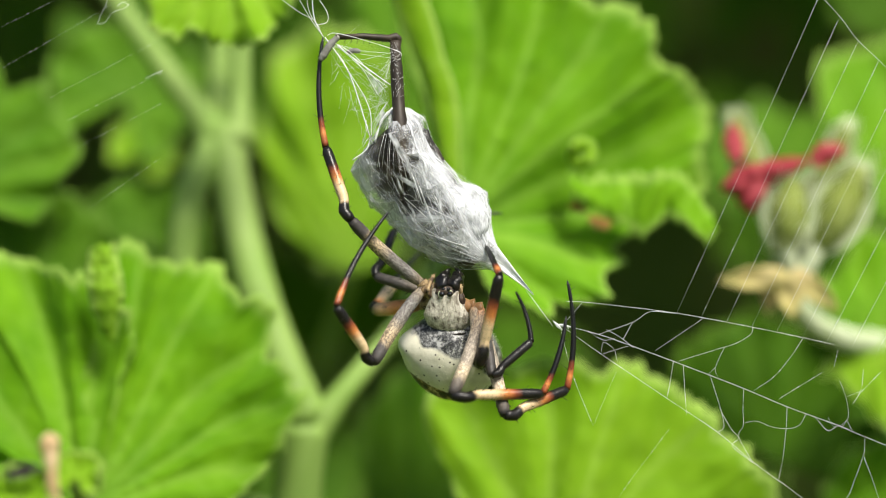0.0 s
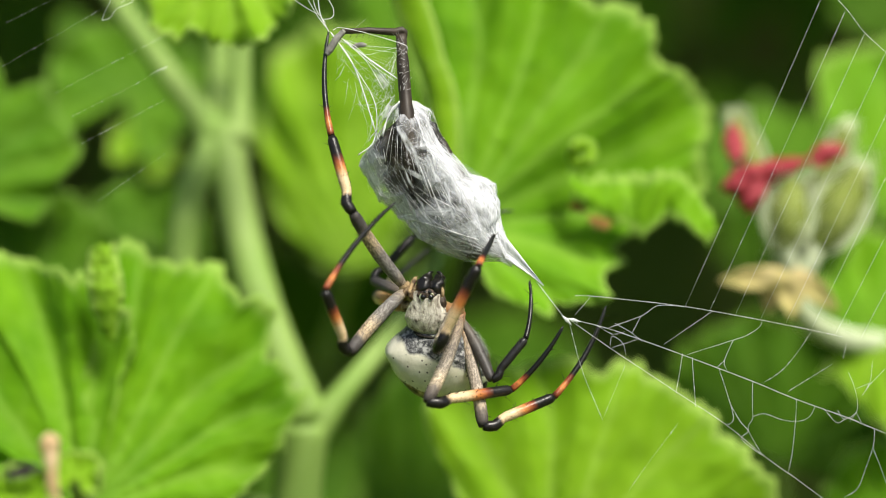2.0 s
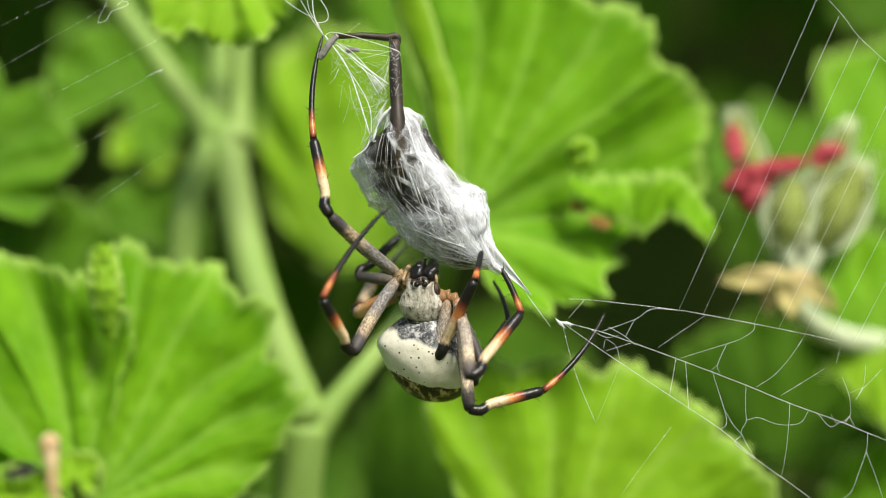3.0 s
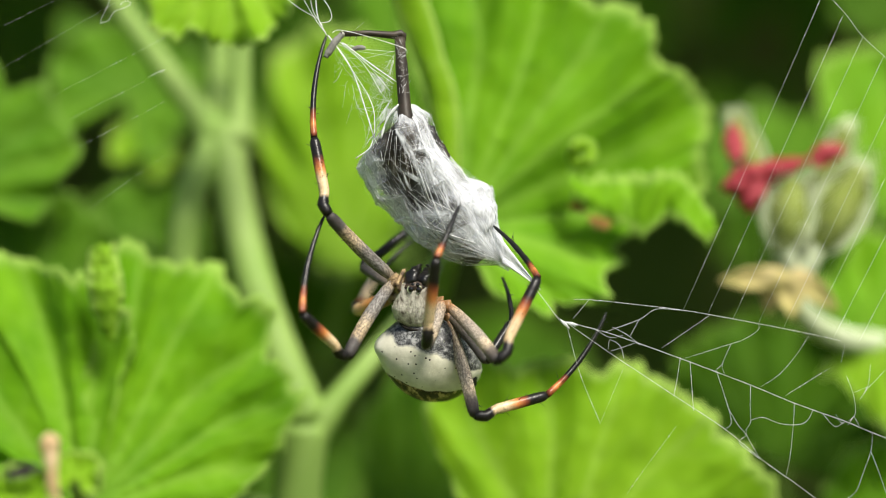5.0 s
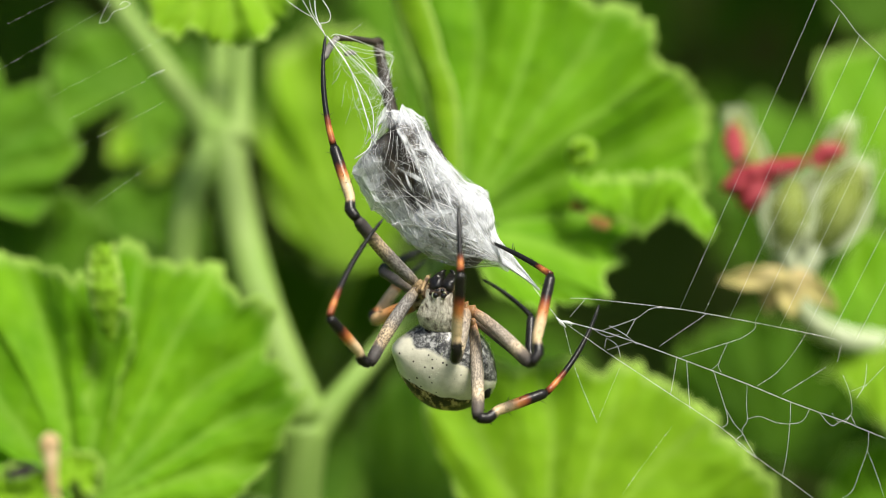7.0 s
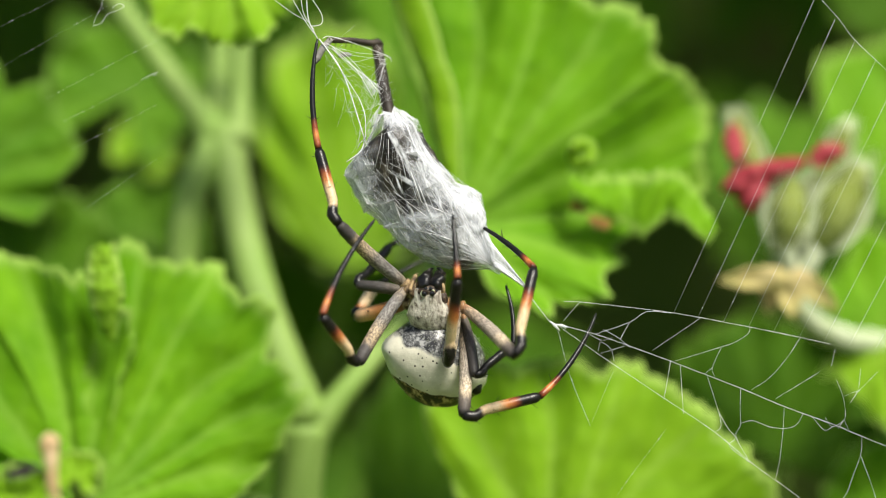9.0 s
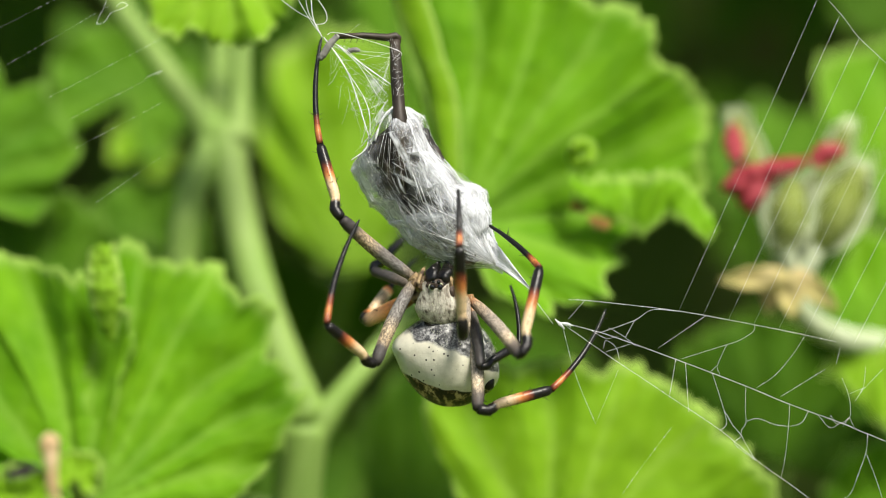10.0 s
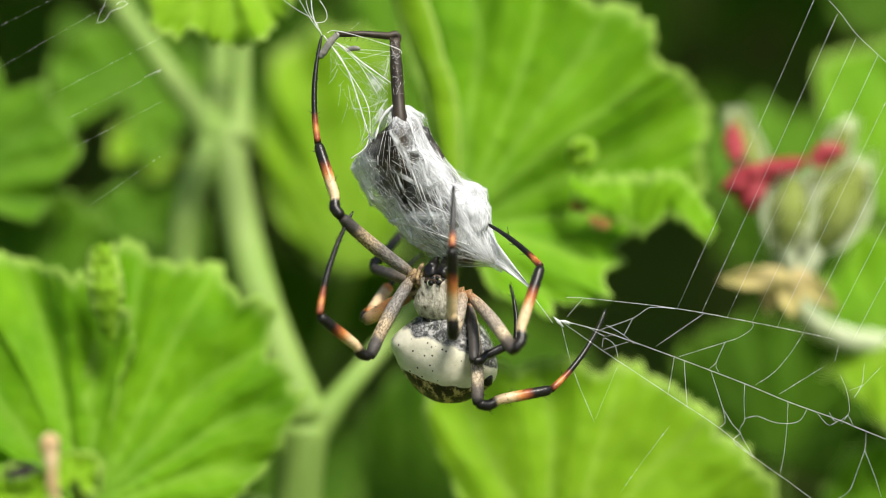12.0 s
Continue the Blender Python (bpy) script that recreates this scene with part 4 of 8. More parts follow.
    strand("hanging_thread", [(20.6, -12.5), (23, -21.5), (26.6, -30.4)], r=0.05, beads=1.2)
    strand("hanging_thread", [(26.6, -30.4), (30.6, -20.9)], r=0.022)
    strand("hanging_thread", [(31.2, -43), (34, -39), (40, -31)], r=0.018, beads=1.2)
    bm = bmesh.new()
    for a, b, r0 in [((19.4, -11.8), (21.2, -13.6), 0.34), ((20.2, -12.4), (22.8, -13.0), 0.32), ((21.8, -12.6), (22.2, -13.3), 0.16)]:
        tube(bm, [hub_mm(*a), (hub_mm(*a) + hub_mm(*b)) / 2, hub_mm(*b)], [0.04 * MM, r0 * MM, 0.05 * MM], 7)
    part("silk_knot", bm, SILK, thing, "white knot of silk at the hub")
    return thing


def side_web():
    thing = empty("web_threads", at(-60, 25, 0.004), "fine beaded web threads strung across the plant", "web")
    o = at(-60, 25, 0.004)
    rng = random.Random(4)
    for (x0, z0, x1, z1) in [(-78.4, 39.6, -66, 45.8), (-79, 31.9, -59, 43.5), (-70, 27, -50, 37.5), (-67, 22.9, -49.9, 31.6), (-65.4, 18, -49.9, 26.2), (-63.4, 7.2, -50.3, 16.4)]:
        bm = bmesh.new()
        a, b = at(x0, z0, 0.004) - o, at(x1, z1, 0.004) - o
        tube(bm, [a.lerp(b, i / 6) for i in range(7)], 0.004 * MM, 4)
        n = int((b - a).length / (0.7 * MM))
        for k in range(n):
            if rng.random() < 0.7:
                p = a.lerp(b, (k + rng.random()) / n)
                e = (b - a).normalized() * rng.uniform(0.08, 0.3) * MM
                tube(bm, [p - e, p, p + e], [0.012 * MM, rng.uniform(0.022, 0.045) * MM, 0.012 * MM], 4)
        part("beaded_thread", bm, SILK, thing)
    bm = bmesh.new()
    tube(bm, [at(-53, 30.4, 0.004) - o, at(-51.5, 31.2, 0.004) - o, at(-50, 31.8, 0.004) - o], 0.05 * MM, 5)
    tube(bm, curve_pts([at(*p, 0.004) - o for p in [(-61.5, 40), (-60, 40.5), (-59, 42), (-57, 42.8), (-56, 43.5), (-57, 43.9), (-58, 43.2)]], 5), 0.04 * MM, 5)
    tube(bm, curve_pts([at(*p, 0.004) - o for p in [(-61.5, 40), (-61, 41.5), (-60, 43.5), (-59.5, 46)]], 5), 0.03 * MM, 5)
    part("loose_thread", bm, SILK, thing)
    return thing


web = orb_web()
web_side = side_web()


# ---- the wrapped prey ----
AX = Vector((0.626, 0, -0.780))       # from the upper anchor along the parcel
PX = Vector((0.780, 0, 0.626))        # across it, to the upper right
DY = Vector((0, 1, 0))
LEFT = [(178, 8), (188, 26), (198, 56), (205, 94), (211, 106), (262, 116), (330, 116), (360, 109), (385, 99), (420, 80), (455, 58), (482, 34), (505, 11), (512, 3)]
RIGHT = [(178, 4), (187, 24), (204, 44), (222, 50), (262, 36), (304, 28), (352, 30), (376, 54), (395, 66), (415, 60), (440, 46), (471, 36), (495, 22), (506, 12), (512, 2)]
SHIFT = [(178, 8), (200, 0), (340, 0), (380, -8), (430, -20), (471, -26), (512, -15)]


def on_parcel(s, a, grow=1.0, lean=1.0):
    """A point of the parcel's skin: s along it in tenths of a millimetre, a about it."""
    c = math.cos(a)
    w = ramp_val(s, RIGHT) if c > 0 else ramp_val(s, LEFT) * lean
    deep = 0.25 * (ramp_val(s, RIGHT) + ramp_val(s, LEFT))
    lump = 1 + 0.07 * noise.noise(Vector((c * 1.3, math.sin(a) * 1.3, s * 0.014))) + 0.04 * noise.noise(Vector((c * 4, math.sin(a) * 4, s * 0.05)))
    facet = 1 - 0.10 * abs(math.sin(2.5 * a + s * 0.006)) * math.sin(a) ** 2
    p = AX * s + PX * (ramp_val(s, SHIFT) + w * lump * grow * c) + DY * (deep * lump * facet * grow * math.sin(a) * (1.0 if c < 0 else 1 - 0.75 * c) + 0.36 * w * abs(c) * abs(c))
    return p * 0.1 * MM


def film_layers(bm):
    """How thick the film lies, and its own two directions in millimetres."""
    return [bm.verts.layers.float.new(k) for k in ("cover", "fib_x", "fib_y")]


def wound(s, a):
    """How thickly the silk lies: a broad band from the head end down the face, a thick pad and tail, thin windows on the prey."""
    a = (a + math.pi) % (2 * math.pi) - math.pi

    def heap(s0, sw, a0, aw):
        return math.exp(-((s - s0) / sw) ** 2 - ((a - a0) / aw) ** 2)
    mid = ramp_val(s, [(178, -0.75), (260, -1.15), (340, -1.40), (420, -1.1), (512, -1.4)])
    c = 0.39 + 0.40 * math.exp(-((a - mid) / 0.26) ** 2) + 0.55 * heap(405, 38, -0.55, 0.75) + 0.50 * heap(465, 48, -1.5, 1.2)
    c += 0.45 * heap(320, 110, -2.85, 0.40) - 0.85 * heap(262, 48, -2.0, 0.38) - 0.50 * heap(278, 34, -0.1, 0.42) - 0.35 * heap(318, 16, -2.35, 0.25) - 0.30 * heap(360, 30, -1.85, 0.3)
    c -= 0.9 * heap(468, 18, -2.4, 0.6) + 0.35 * heap(190, 18, -2.2, 0.5)
    c -= 0.55 * heap(238, 26, -0.5, 0.30) + 1.1 * heap(262, 55, -0.05, 0.48)
    c += 0.18 * heap(300, 90, -1.15, 0.45)
    c += 0.48 * noise.noise(Vector((math.cos(a) * 2.6, math.sin(a) * 2.6, s * 0.024))) + 0.46 * noise.noise(Vector((math.cos(a) * 6, math.sin(a) * 6, s * 0.05 + 9)))
    return max(0.0, min(1.0, c))


def taut(s0, a0, s1, a1, n=10, lift=1.05):
    """A strand stretched straight over the parcel's face."""
    p, q = on_parcel(s0, a0, lift), on_parcel(s1, a1, lift)
    out = []
    for i in range(n + 1):
        t = i / n
        x, y = p.lerp(q, t), on_parcel(s0 + (s1 - s0) * t, a0 + (a1 - a0) * t, lift)
        out.append(Vector((x.x, min(x.y, y.y), x.z)))
    return out


def wrapped_prey():
    thing = empty("wrapped_prey", at(-21.2, 37.5), "grasshopper wrapped in a white silk parcel, one hind leg sticking out", "prey")
    rng = random.Random(8)

    def skin(grow, s0, s1, n=46, m=48, jitter=0.0, lean=1.0, thick=1.0):
        bm = bmesh.new()
        cover, fx, fy = film_layers(bm)
        rows = []
        for j in range(n + 1):
            row = []
            for i in range(m):
                s, a = s0 + (s1 - s0) * j / n, 2 * math.pi * i / m
                v = bm.verts.new(on_parcel(s + jitter * rng.uniform(-12, 12), a + (jitter * rng.uniform(-0.2, 0.2)), grow * (1 + jitter * rng.uniform(-0.05, 0.05)), lean))
                v[cover], v[fx], v[fy] = wound(s, a) * thick, 9 * min(a, 2 * math.pi - a), s * 0.1
                row.append(v)
            rows.append(row)
        for a, b in zip(rows, rows[1:]):
            for i in range(m):
                bm.faces.new((a[i], a[(i + 1) % m], b[(i + 1) % m], b[i]))
        bm.faces.new(rows[0][::-1])
        bm.faces.new(rows[-1])
        return bm
    part("prey_body", skin(0.86, 199, 482, lean=1.0), PREY, thing, "dark brown grasshopper body")
    bm = bmesh.new()
    tube(bm, curve_pts([on_parcel(s, -0.30, 0.86) for s in (236, 254, 272, 290, 308)], 6), [0.2 * MM, 0.4 * MM] + [(0.70 + 0.14 * (k % 2)) * MM for k in range(21)] + [0.4 * MM, 0.2 * MM], 12)
    for v in bm.verts:
        v.co += 0.0003 * noise.noise_vector(v.co * 700)
    part("prey_flank", bm, PREY, thing, "bare brown ridge of the grasshopper's body")
    part("silk_sheet", skin(1.03, 178, 512, 44, 40, 0.45, thick=0.55), SHEET, thing, "thin white silk sheet")
    part("creased_sheet", skin(1.06, 178, 512, 17, 15, 1.25, thick=0.74), SHEET, thing, "creased outer sheet of white silk", smooth=False)
    streaks = []
    for _ in range(20):
        s, a = rng.uniform(195, 360), rng.uniform(-2.75, -0.35)
        streaks.append((s, s + rng.uniform(70, 150), a, a + rng.uniform(-0.55, 0.45), rng.uniform(0.02, 0.06), rng.uniform(0.05, 0.15), rng.uniform(1.07, 1.10)))
    # folded bands of silk film laid over it: s from and to, angles at both ends, widths at both ends
    for s0, s1, a0, a1, w0, w1, g in [(178, 400, -0.72, -1.15, 0.06, 0.42, 1.07), (179, 330, -0.95, -1.75, 0.04, 0.16, 1.08), (200, 440, -2.95, -2.55, 0.10, 0.28, 1.05),
                                      (340, 500, -2.3, -0.7, 0.22, 0.45, 1.06), (300, 470, -0.15, -0.85, 0.12, 0.50, 1.08), (300, 480, -1.6, -1.5, 0.10, 0.3, 1.07), (178, 262, -0.55, -0.2, 0.03, 0.12, 1.06), *streaks]:
        bm = bmesh.new()
        cover, fx, fy = film_layers(bm)
        n, m = 24, 12
        rows = []
        for j in range(n + 1):
            q = j / n
            mid, half = a0 + (a1 - a0) * q, (w0 + (w1 - w0) * q) * (1 + 0.35 * noise.noise(Vector((q * 5, g * 40, s0))))
            row = []
            for i in range(m + 1):
                x = 2 * i / m - 1
                p = on_parcel(s0 + (s1 - s0) * q, mid + half * x, g + 0.03 * noise.noise(Vector((x * 1.5, q * 6, s0 * 0.3))))
                v = bm.verts.new(p)
                v[cover] = ((0.78 if g in (1.07, 1.08, 1.06) and w0 < 0.07 else 0.62) - 0.30 * q + 0.45 * noise.noise(Vector((x * 2.5, q * 5, s0)))) * (1 - x * x) * min(1.0, (1 - q) * 4, q * 9 + 0.4) - 0.12
                v[fx], v[fy] = 9 * half * x + s0, q * (s1 - s0) * 0.1
                row.append(v)
            rows.append(row)
        for a, b in zip(rows, rows[1:]):
            for i in range(m):
                bm.faces.new((a[i], a[i + 1], b[i + 1], b[i]))
        part("silk_band", bm, SHEET, thing, "white band of silk film")
    # a rounded pad of silk at the lower end
    bm = bmesh.new()
    cover, fx, fy = film_layers(bm)
    bmesh.ops.create_icosphere(bm, subdivisions=4, radius=1.0)
    for v in bm.verts:
        c = v.co.copy()
        w = 1 + 0.10 * noise.noise(c * 2.2) + 0.05 * noise.noise(c * 6)
        v.co = (AX * (414 + 48 * c.x * w) + PX * (6 + 29 * c.z * w - 22 * max(0.0, c.x) ** 2) + DY * (-4 + 25 * c.y * w)) * 0.1 * MM
        v[cover], v[fx], v[fy] = 0.54 + 0.5 * noise.noise(c * 2.4) - 0.4 * max(0.0, -c.z - 0.2), 4 * c.z, 6 * c.x
    part("silk_pad", bm, SHEET, thing, "rounded white pad of silk")
    # the peak of silk drawn up along the thigh
    bm = bmesh.new()
    cover, fx, fy = film_layers(bm)
    top = Vector((13.7 * MM, -1.0 * MM, -11.8 * MM))
    rows = []
    for j in range(15):
        q = j / 14
        row = []
        for i in range(11):
            a = -1.75 + 1.55 * i / 10
            v = bm.verts.new(top.lerp(on_parcel(178 + 52 * q, a, 1.07), min(1.0, q ** 0.8)) + 0.0003 * q * noise.noise_vector(Vector((i * 0.5, j * 0.3, 2))))
            v[cover], v[fx], v[fy] = 0.62 - 0.45 * q + 0.4 * noise.noise(Vector((i * 0.7, j * 0.15, 4))), 6 * a, 5 * q
            row.append(v)
        rows.append(row)
    for a, b in zip(rows, rows[1:]):
        for i in range(10):
            bm.faces.new((a[i], a[i + 1], b[i + 1], b[i]))
    part("silk_peak", bm, SHEET, thing, "white peak of silk film drawn up along the thigh")
    # strands wound about the parcel
    bm = bmesh.new()
    for _ in range(140):                                            # short curling ones, a loose felt
        s, a, turn = rng.uniform(205, 485), rng.uniform(-2.9, 0.1), rng.uniform(0, 6.28)
        pts = []
        for k in range(6):
            pts.append(on_parcel(min(505, max(184, s)), a, 1.05 + 0.01 * k))
            s, a, turn = s + 9 * math.cos(turn), a + 0.085 * math.sin(turn), turn + rng.uniform(-0.7, 0.7)
        tube(bm, curve_pts(pts, 3), rng.choice([0.007, 0.011, 0.016]) * MM, 4)
    for _ in range(100):
        s, a = rng.uniform(200, 490), rng.uniform(-3.3, 0.3)
        ds, da = (rng.uniform(40, 150), rng.uniform(-0.7, 0.5)) if rng.random() < 0.55 else (rng.uniform(-90, 90), rng.uniform(0.3, 1.2))
        tube(bm, taut(s, a, min(508, max(184, s + ds)), a + da, 6), rng.choice([0.006, 0.010, 0.014, 0.022]) * MM, 4)
    # fans that spread from the corners at which the silk is drawn out: s, a, then the reach of the far ends
    for s0, a0, s1, s2, a1, a2, count in [(178, -0.65, 240, 430, -2.2, -0.5, 58), (202, -3.1, 235, 440, -2.8, -1.3, 30), (197, -2.75, 240, 345, -2.6, -1.6, 20),
                                          (392, -0.1, 330, 500, -2.4, -0.9, 46), (506, -1.6, 330, 450, -2.5, -0.2, 32)]:
        for _ in range(count):
            tube(bm, taut(s0 + rng.uniform(-3, 3), a0 + rng.uniform(-0.06, 0.06), rng.uniform(s1, s2), rng.uniform(a1, a2)), rng.choice([0.010, 0.016, 0.026, 0.044]) * MM, 4)
    for k, (s0, a0, s1, a1, r) in enumerate([(178, -0.7, 340, -1.98, 0.085), (178, -0.6, 400, -1.25, 0.10), (178, -0.55, 300, -0.75, 0.09), (197, -2.8, 347, -2.55, 0.08), (197, -2.8, 330, -1.75, 0.06),
                                             (202, -3.1, 380, -2.0, 0.06), (178, -0.5, 258, -0.1, 0.06), (347, -2.55, 452, -1.7, 0.07), (340, -1.98, 440, -1.2, 0.05), (220, -0.2, 240, -1.0, 0.05)]):
        tube(bm, taut(s0, a0, s1, a1, 12, 1.07), [r * MM * (0.4 + 0.6 * abs(math.sin(q * 0.9 + k))) for q in range(13)], 5)
    tagged(part("silk_wrapping", bm, SILK, thing, "white silk strands wound about the parcel"), kind="stuff")
    # the silk tail: a thin film drawn out to a point
    bm = bmesh.new()
    cover, fx, fy = film_layers(bm)
    n, m = 16, 18
    rows = []
    for j in range(n + 1):
        q = j / n
        s = 430 + 158 * q
        w = 32 * (1 - q) ** 1.35 + 0.9
        c = -22 * (1 - q) ** 1.5 + 5 * q
        row = []
        for i in range(m):
            a = 2 * math.pi * i / m
            v = bm.verts.new((AX * s + PX * (c + w * math.cos(a)) + DY * (0.30 * w * math.sin(a) + 3 * math.sin(3 * a))) * 0.1 * MM)
            v[cover], v[fx], v[fy] = 0.45 + 0.6 * q, 3 * math.cos(a), s * 0.1
            row.append(v)
        rows.append(row)
    for a, b in zip(rows, rows[1:]):
        for i in range(m):
            bm.faces.new((a[i], a[(i + 1) % m], b[(i + 1) % m], b[i]))
    part("silk_tail", bm, SHEET, thing, "white drawn out tail of silk")
    bm = bmesh.new()
    tube(bm, [AX * 57.5 * MM, AX * 65.2 * MM - PX * 0.3 * MM], 0.05 * MM, 5)
    part("tail_thread", bm, SILK, thing)

    # the hind leg: thigh up out of the parcel, shin bent over, foot held in silk
    def px(x, z):
        return Vector((x * MM, 0, z * MM))
    knee, ankle = px(12.7, -0.6) + DY * 1.8 * MM, px(2.2, 0.0)
    bm = bmesh.new()
    line = [px(14.0, -29) - DY * 0.2 * MM, px(13.8, -18.5) - DY * 2.0 * MM, px(13.1, -8) + DY * 0.3 * MM, knee]
    tube(bm, curve_pts(line, 6), [0.3 * MM] + [0.8 * MM, 1.1 * MM, 1.3 * MM] + [1.4 * MM] * 5 + [1.15 * MM] * 6 + [1.0 * MM] * 4, 12, "along")
    thigh = part("prey_thigh", bm, PREY_LEG, thing, "dark brown hind thigh")
    bm = bmesh.new()
    tube(bm, [knee + px(0.75, -0.5), knee + px(0.65, 0.45), knee + px(0.1, 0.75), knee + px(-1.2, 0.6), px(7, 0.3) + DY * 0.9 * MM, ankle], [0.3 * MM, 0.62 * MM, 0.82 * MM, 0.70 * MM, 0.60 * MM, 0.52 * MM], 12, "along")
    for v in bm.verts:
        v.co += 0.00016 * noise.noise_vector(v.co * 600)
    for k in range(7):
        p = px(4 + k * 1.1, -0.2) + DY * (0.3 + 0.2 * k) * MM
        tube(bm, [p, p + px(-0.3, -0.9)], [0.09 * MM, 0.03 * MM], 5)
    part("prey_shin", bm, PREY_LEG, thigh, "dark brown bent shin")
    silk = bmesh.new()
    for _ in range(46):                                             # stray fibres stuck to the leg
        q = rng.uniform(0.0, 0.62)
        p = knee.lerp(px(13.8, -17) - DY * 2.0 * MM, q) - DY * 1.12 * MM + px(rng.uniform(-0.9, 0.9), 0)
        tube(silk, [p, p + px(rng.uniform(-0.9, 0.9), rng.uniform(-1.1, 1.1))], rng.choice([0.012, 0.02, 0.03]) * MM, 4)
    part("stuck_fibres", silk, SILK, thigh, "white fibres stuck to the thigh")
    bm = bmesh.new()
    tube(bm, curve_pts([ankle + px(0.6, 0.2), px(1.4, -1.2), px(0.2, -3.0), px(-0.5, -4.1)], 6), [0.55 * MM] * 5 + [0.66 * MM] * 10 + [0.5 * MM] * 3 + [0.35 * MM], 10, "along")
    part("prey_foot", bm, FOOT, thigh, "greyish foot caught in silk")
    # lines from the anchor to the leg and the head of the parcel
    for k, (pts, r) in enumerate([([(0.8, 0.2), (2.2, 0.6), (6.8, -0.5), (13.2, -2.6), (14.0, -3.6)], 0.055), ([(2.6, -1.6), (7, -5), (12.0, -8.6)], 0.10), ([(3.2, -2.2), (7.4, -5.9), (11.6, -9.0)], 0.05), ([(14.0, -12.2), (12, -15.5), (10.6, -18), (9.2, -18.8)], 0.10), ([(12.4, -12.6), (10.4, -15), (9.2, -18.6)], 0.22)]):
        bm = bmesh.new()
        n = len(pts) - 1
        tube(bm, curve_pts([px(*p) - DY * (0.9 + 0.03 * p[0]) * MM for p in pts], 6), [r * (1.0 + 0.55 * math.sin(i * 1.3 + k) * math.sin(i * 0.6)) * MM for i in range(6 * n + 1)], 6)
        part("stay_thread", bm, SILK, thigh)
    bm = bmesh.new()
    tube(bm, curve_pts([px(4.2, -2.8), px(5.4, -2.4), px(6.6, -2.5)], 5), [0.2 * MM] + [0.45 * MM] * 8 + [0.3 * MM] * 2, 8)
    part("silk_scrap", bm, FOOT, thigh, "small grey scrap caught in the silk")

    return thing, thigh


def suspension():
    """The threads that hold the parcel up: they sway with it but do not turn."""
    thing = empty("suspension_threads", at(-21.2, 37.5), "tangle of white silk threads holding the parcel up", "web")
    rng = random.Random(9)

    def px(x, z):
        return Vector((x * MM, 0, z * MM))
    # strands between anchor, leg and parcel
    lines = [((0.3, 0), (4.6, -6.4), (8.4, -18)), ((2.4, -1.2), (6.6, -5.2), (9.8, -10.4)),
             ((8.3, -18), (7.6, -20.0), (5.2, -21.8)), ((8.3, -18), (9.6, -20.5), (10, -23)),
             ((0.8, -0.6), (3.4, -4.4), (7.4, -10.6)), ((7.2, -10.2), (8.4, -13.6), (8.5, -18.2)), ((1.6, -0.8), (5.6, -3.4), (11.2, -9.8))]
    for k, (a, b, c) in enumerate(lines):
        bm = bmesh.new()
        y = [-0.6, -0.8, -0.6, -0.9, -0.7, -0.5, -0.8][k] * MM
        tube(bm, curve_pts([px(*a), px(*b) + DY * y, px(*c) + DY * y], 6), [[0.12, 0.06, 0.12, 0.06, 0.075, 0.09, 0.05][k] * (1 + 0.4 * noise.noise(Vector((i * 0.8, k, 0)))) * MM for i in range(13)], 6)
        part("stay_thread", bm, SILK, thing)
    bm = bmesh.new()
    for k in range(75):
        a = px(0.8, -0.4).lerp(px(8.5, -18.5), rng.random()) + px(rng.uniform(-1, 1), 0)
        b = px(12.0, -2.5).lerp(px(11.5, -15), rng.random()) if rng.random() < 0.5 else a + px(rng.uniform(-2, 5), rng.uniform(-6, 3))
        tube(bm, [a, (a + b) / 2 - Vector((0, 0, 0.5 * MM)), b], rng.choice([0.007, 0.011, 0.018, 0.03]) * MM, 4)
    for k in range(5):                                              # small slack loops
        c, r = px(9.4 + rng.uniform(-1.2, 1.2), -10.5 + rng.uniform(-2, 2)), rng.uniform(0.7, 1.5) * MM
        tube(bm, [c + Vector((r * math.cos(0.5 * i + k), 0, r * 0.8 * math.sin(0.5 * i + k))) for i in range(9)], 0.02 * MM, 4)
    tagged(part("fine_threads", bm, SILK, thing), kind="stuff")
    # scraps of film stretched between the threads
    for tri in ([(8.8, -15.0), (11.6, -11.0), (8.6, -19.0)], [(8.2, -18.0), (11.2, -13.4), (5.4, -21.8)], [(7.0, -6.0), (10.8, -8.4), (9.4, -10.6)]):
        bm = bmesh.new()
        cover, fx, fy = film_layers(bm)
        a, b, c = (px(*p) - DY * 0.8 * MM for p in tri)
        rows = []
        for i in range(9):
            row = []
            for j in range(9 - i):
                x, y = i / 8, j / 8
                v = bm.verts.new(a + (b - a) * x + (c - a) * y + 0.0004 * noise.noise_vector((a + (b - a) * x + (c - a) * y) * 900))
                v[cover], v[fx], v[fy] = 0.42 * (1 - abs(2 * x - 1) * 0.6), 5 * x, 7 * y
                row.append(v)
            rows.append(row)
        for i in range(8):
            for j in range(8 - i):
                bm.faces.new((rows[i][j], rows[i + 1][j], rows[i][j + 1]))
                if j < 7 - i:
                    bm.faces.new((rows[i + 1][j], rows[i + 1][j + 1], rows[i][j + 1]))
        part("silk_film", bm, SHEET, thing, "torn scrap of silk film")
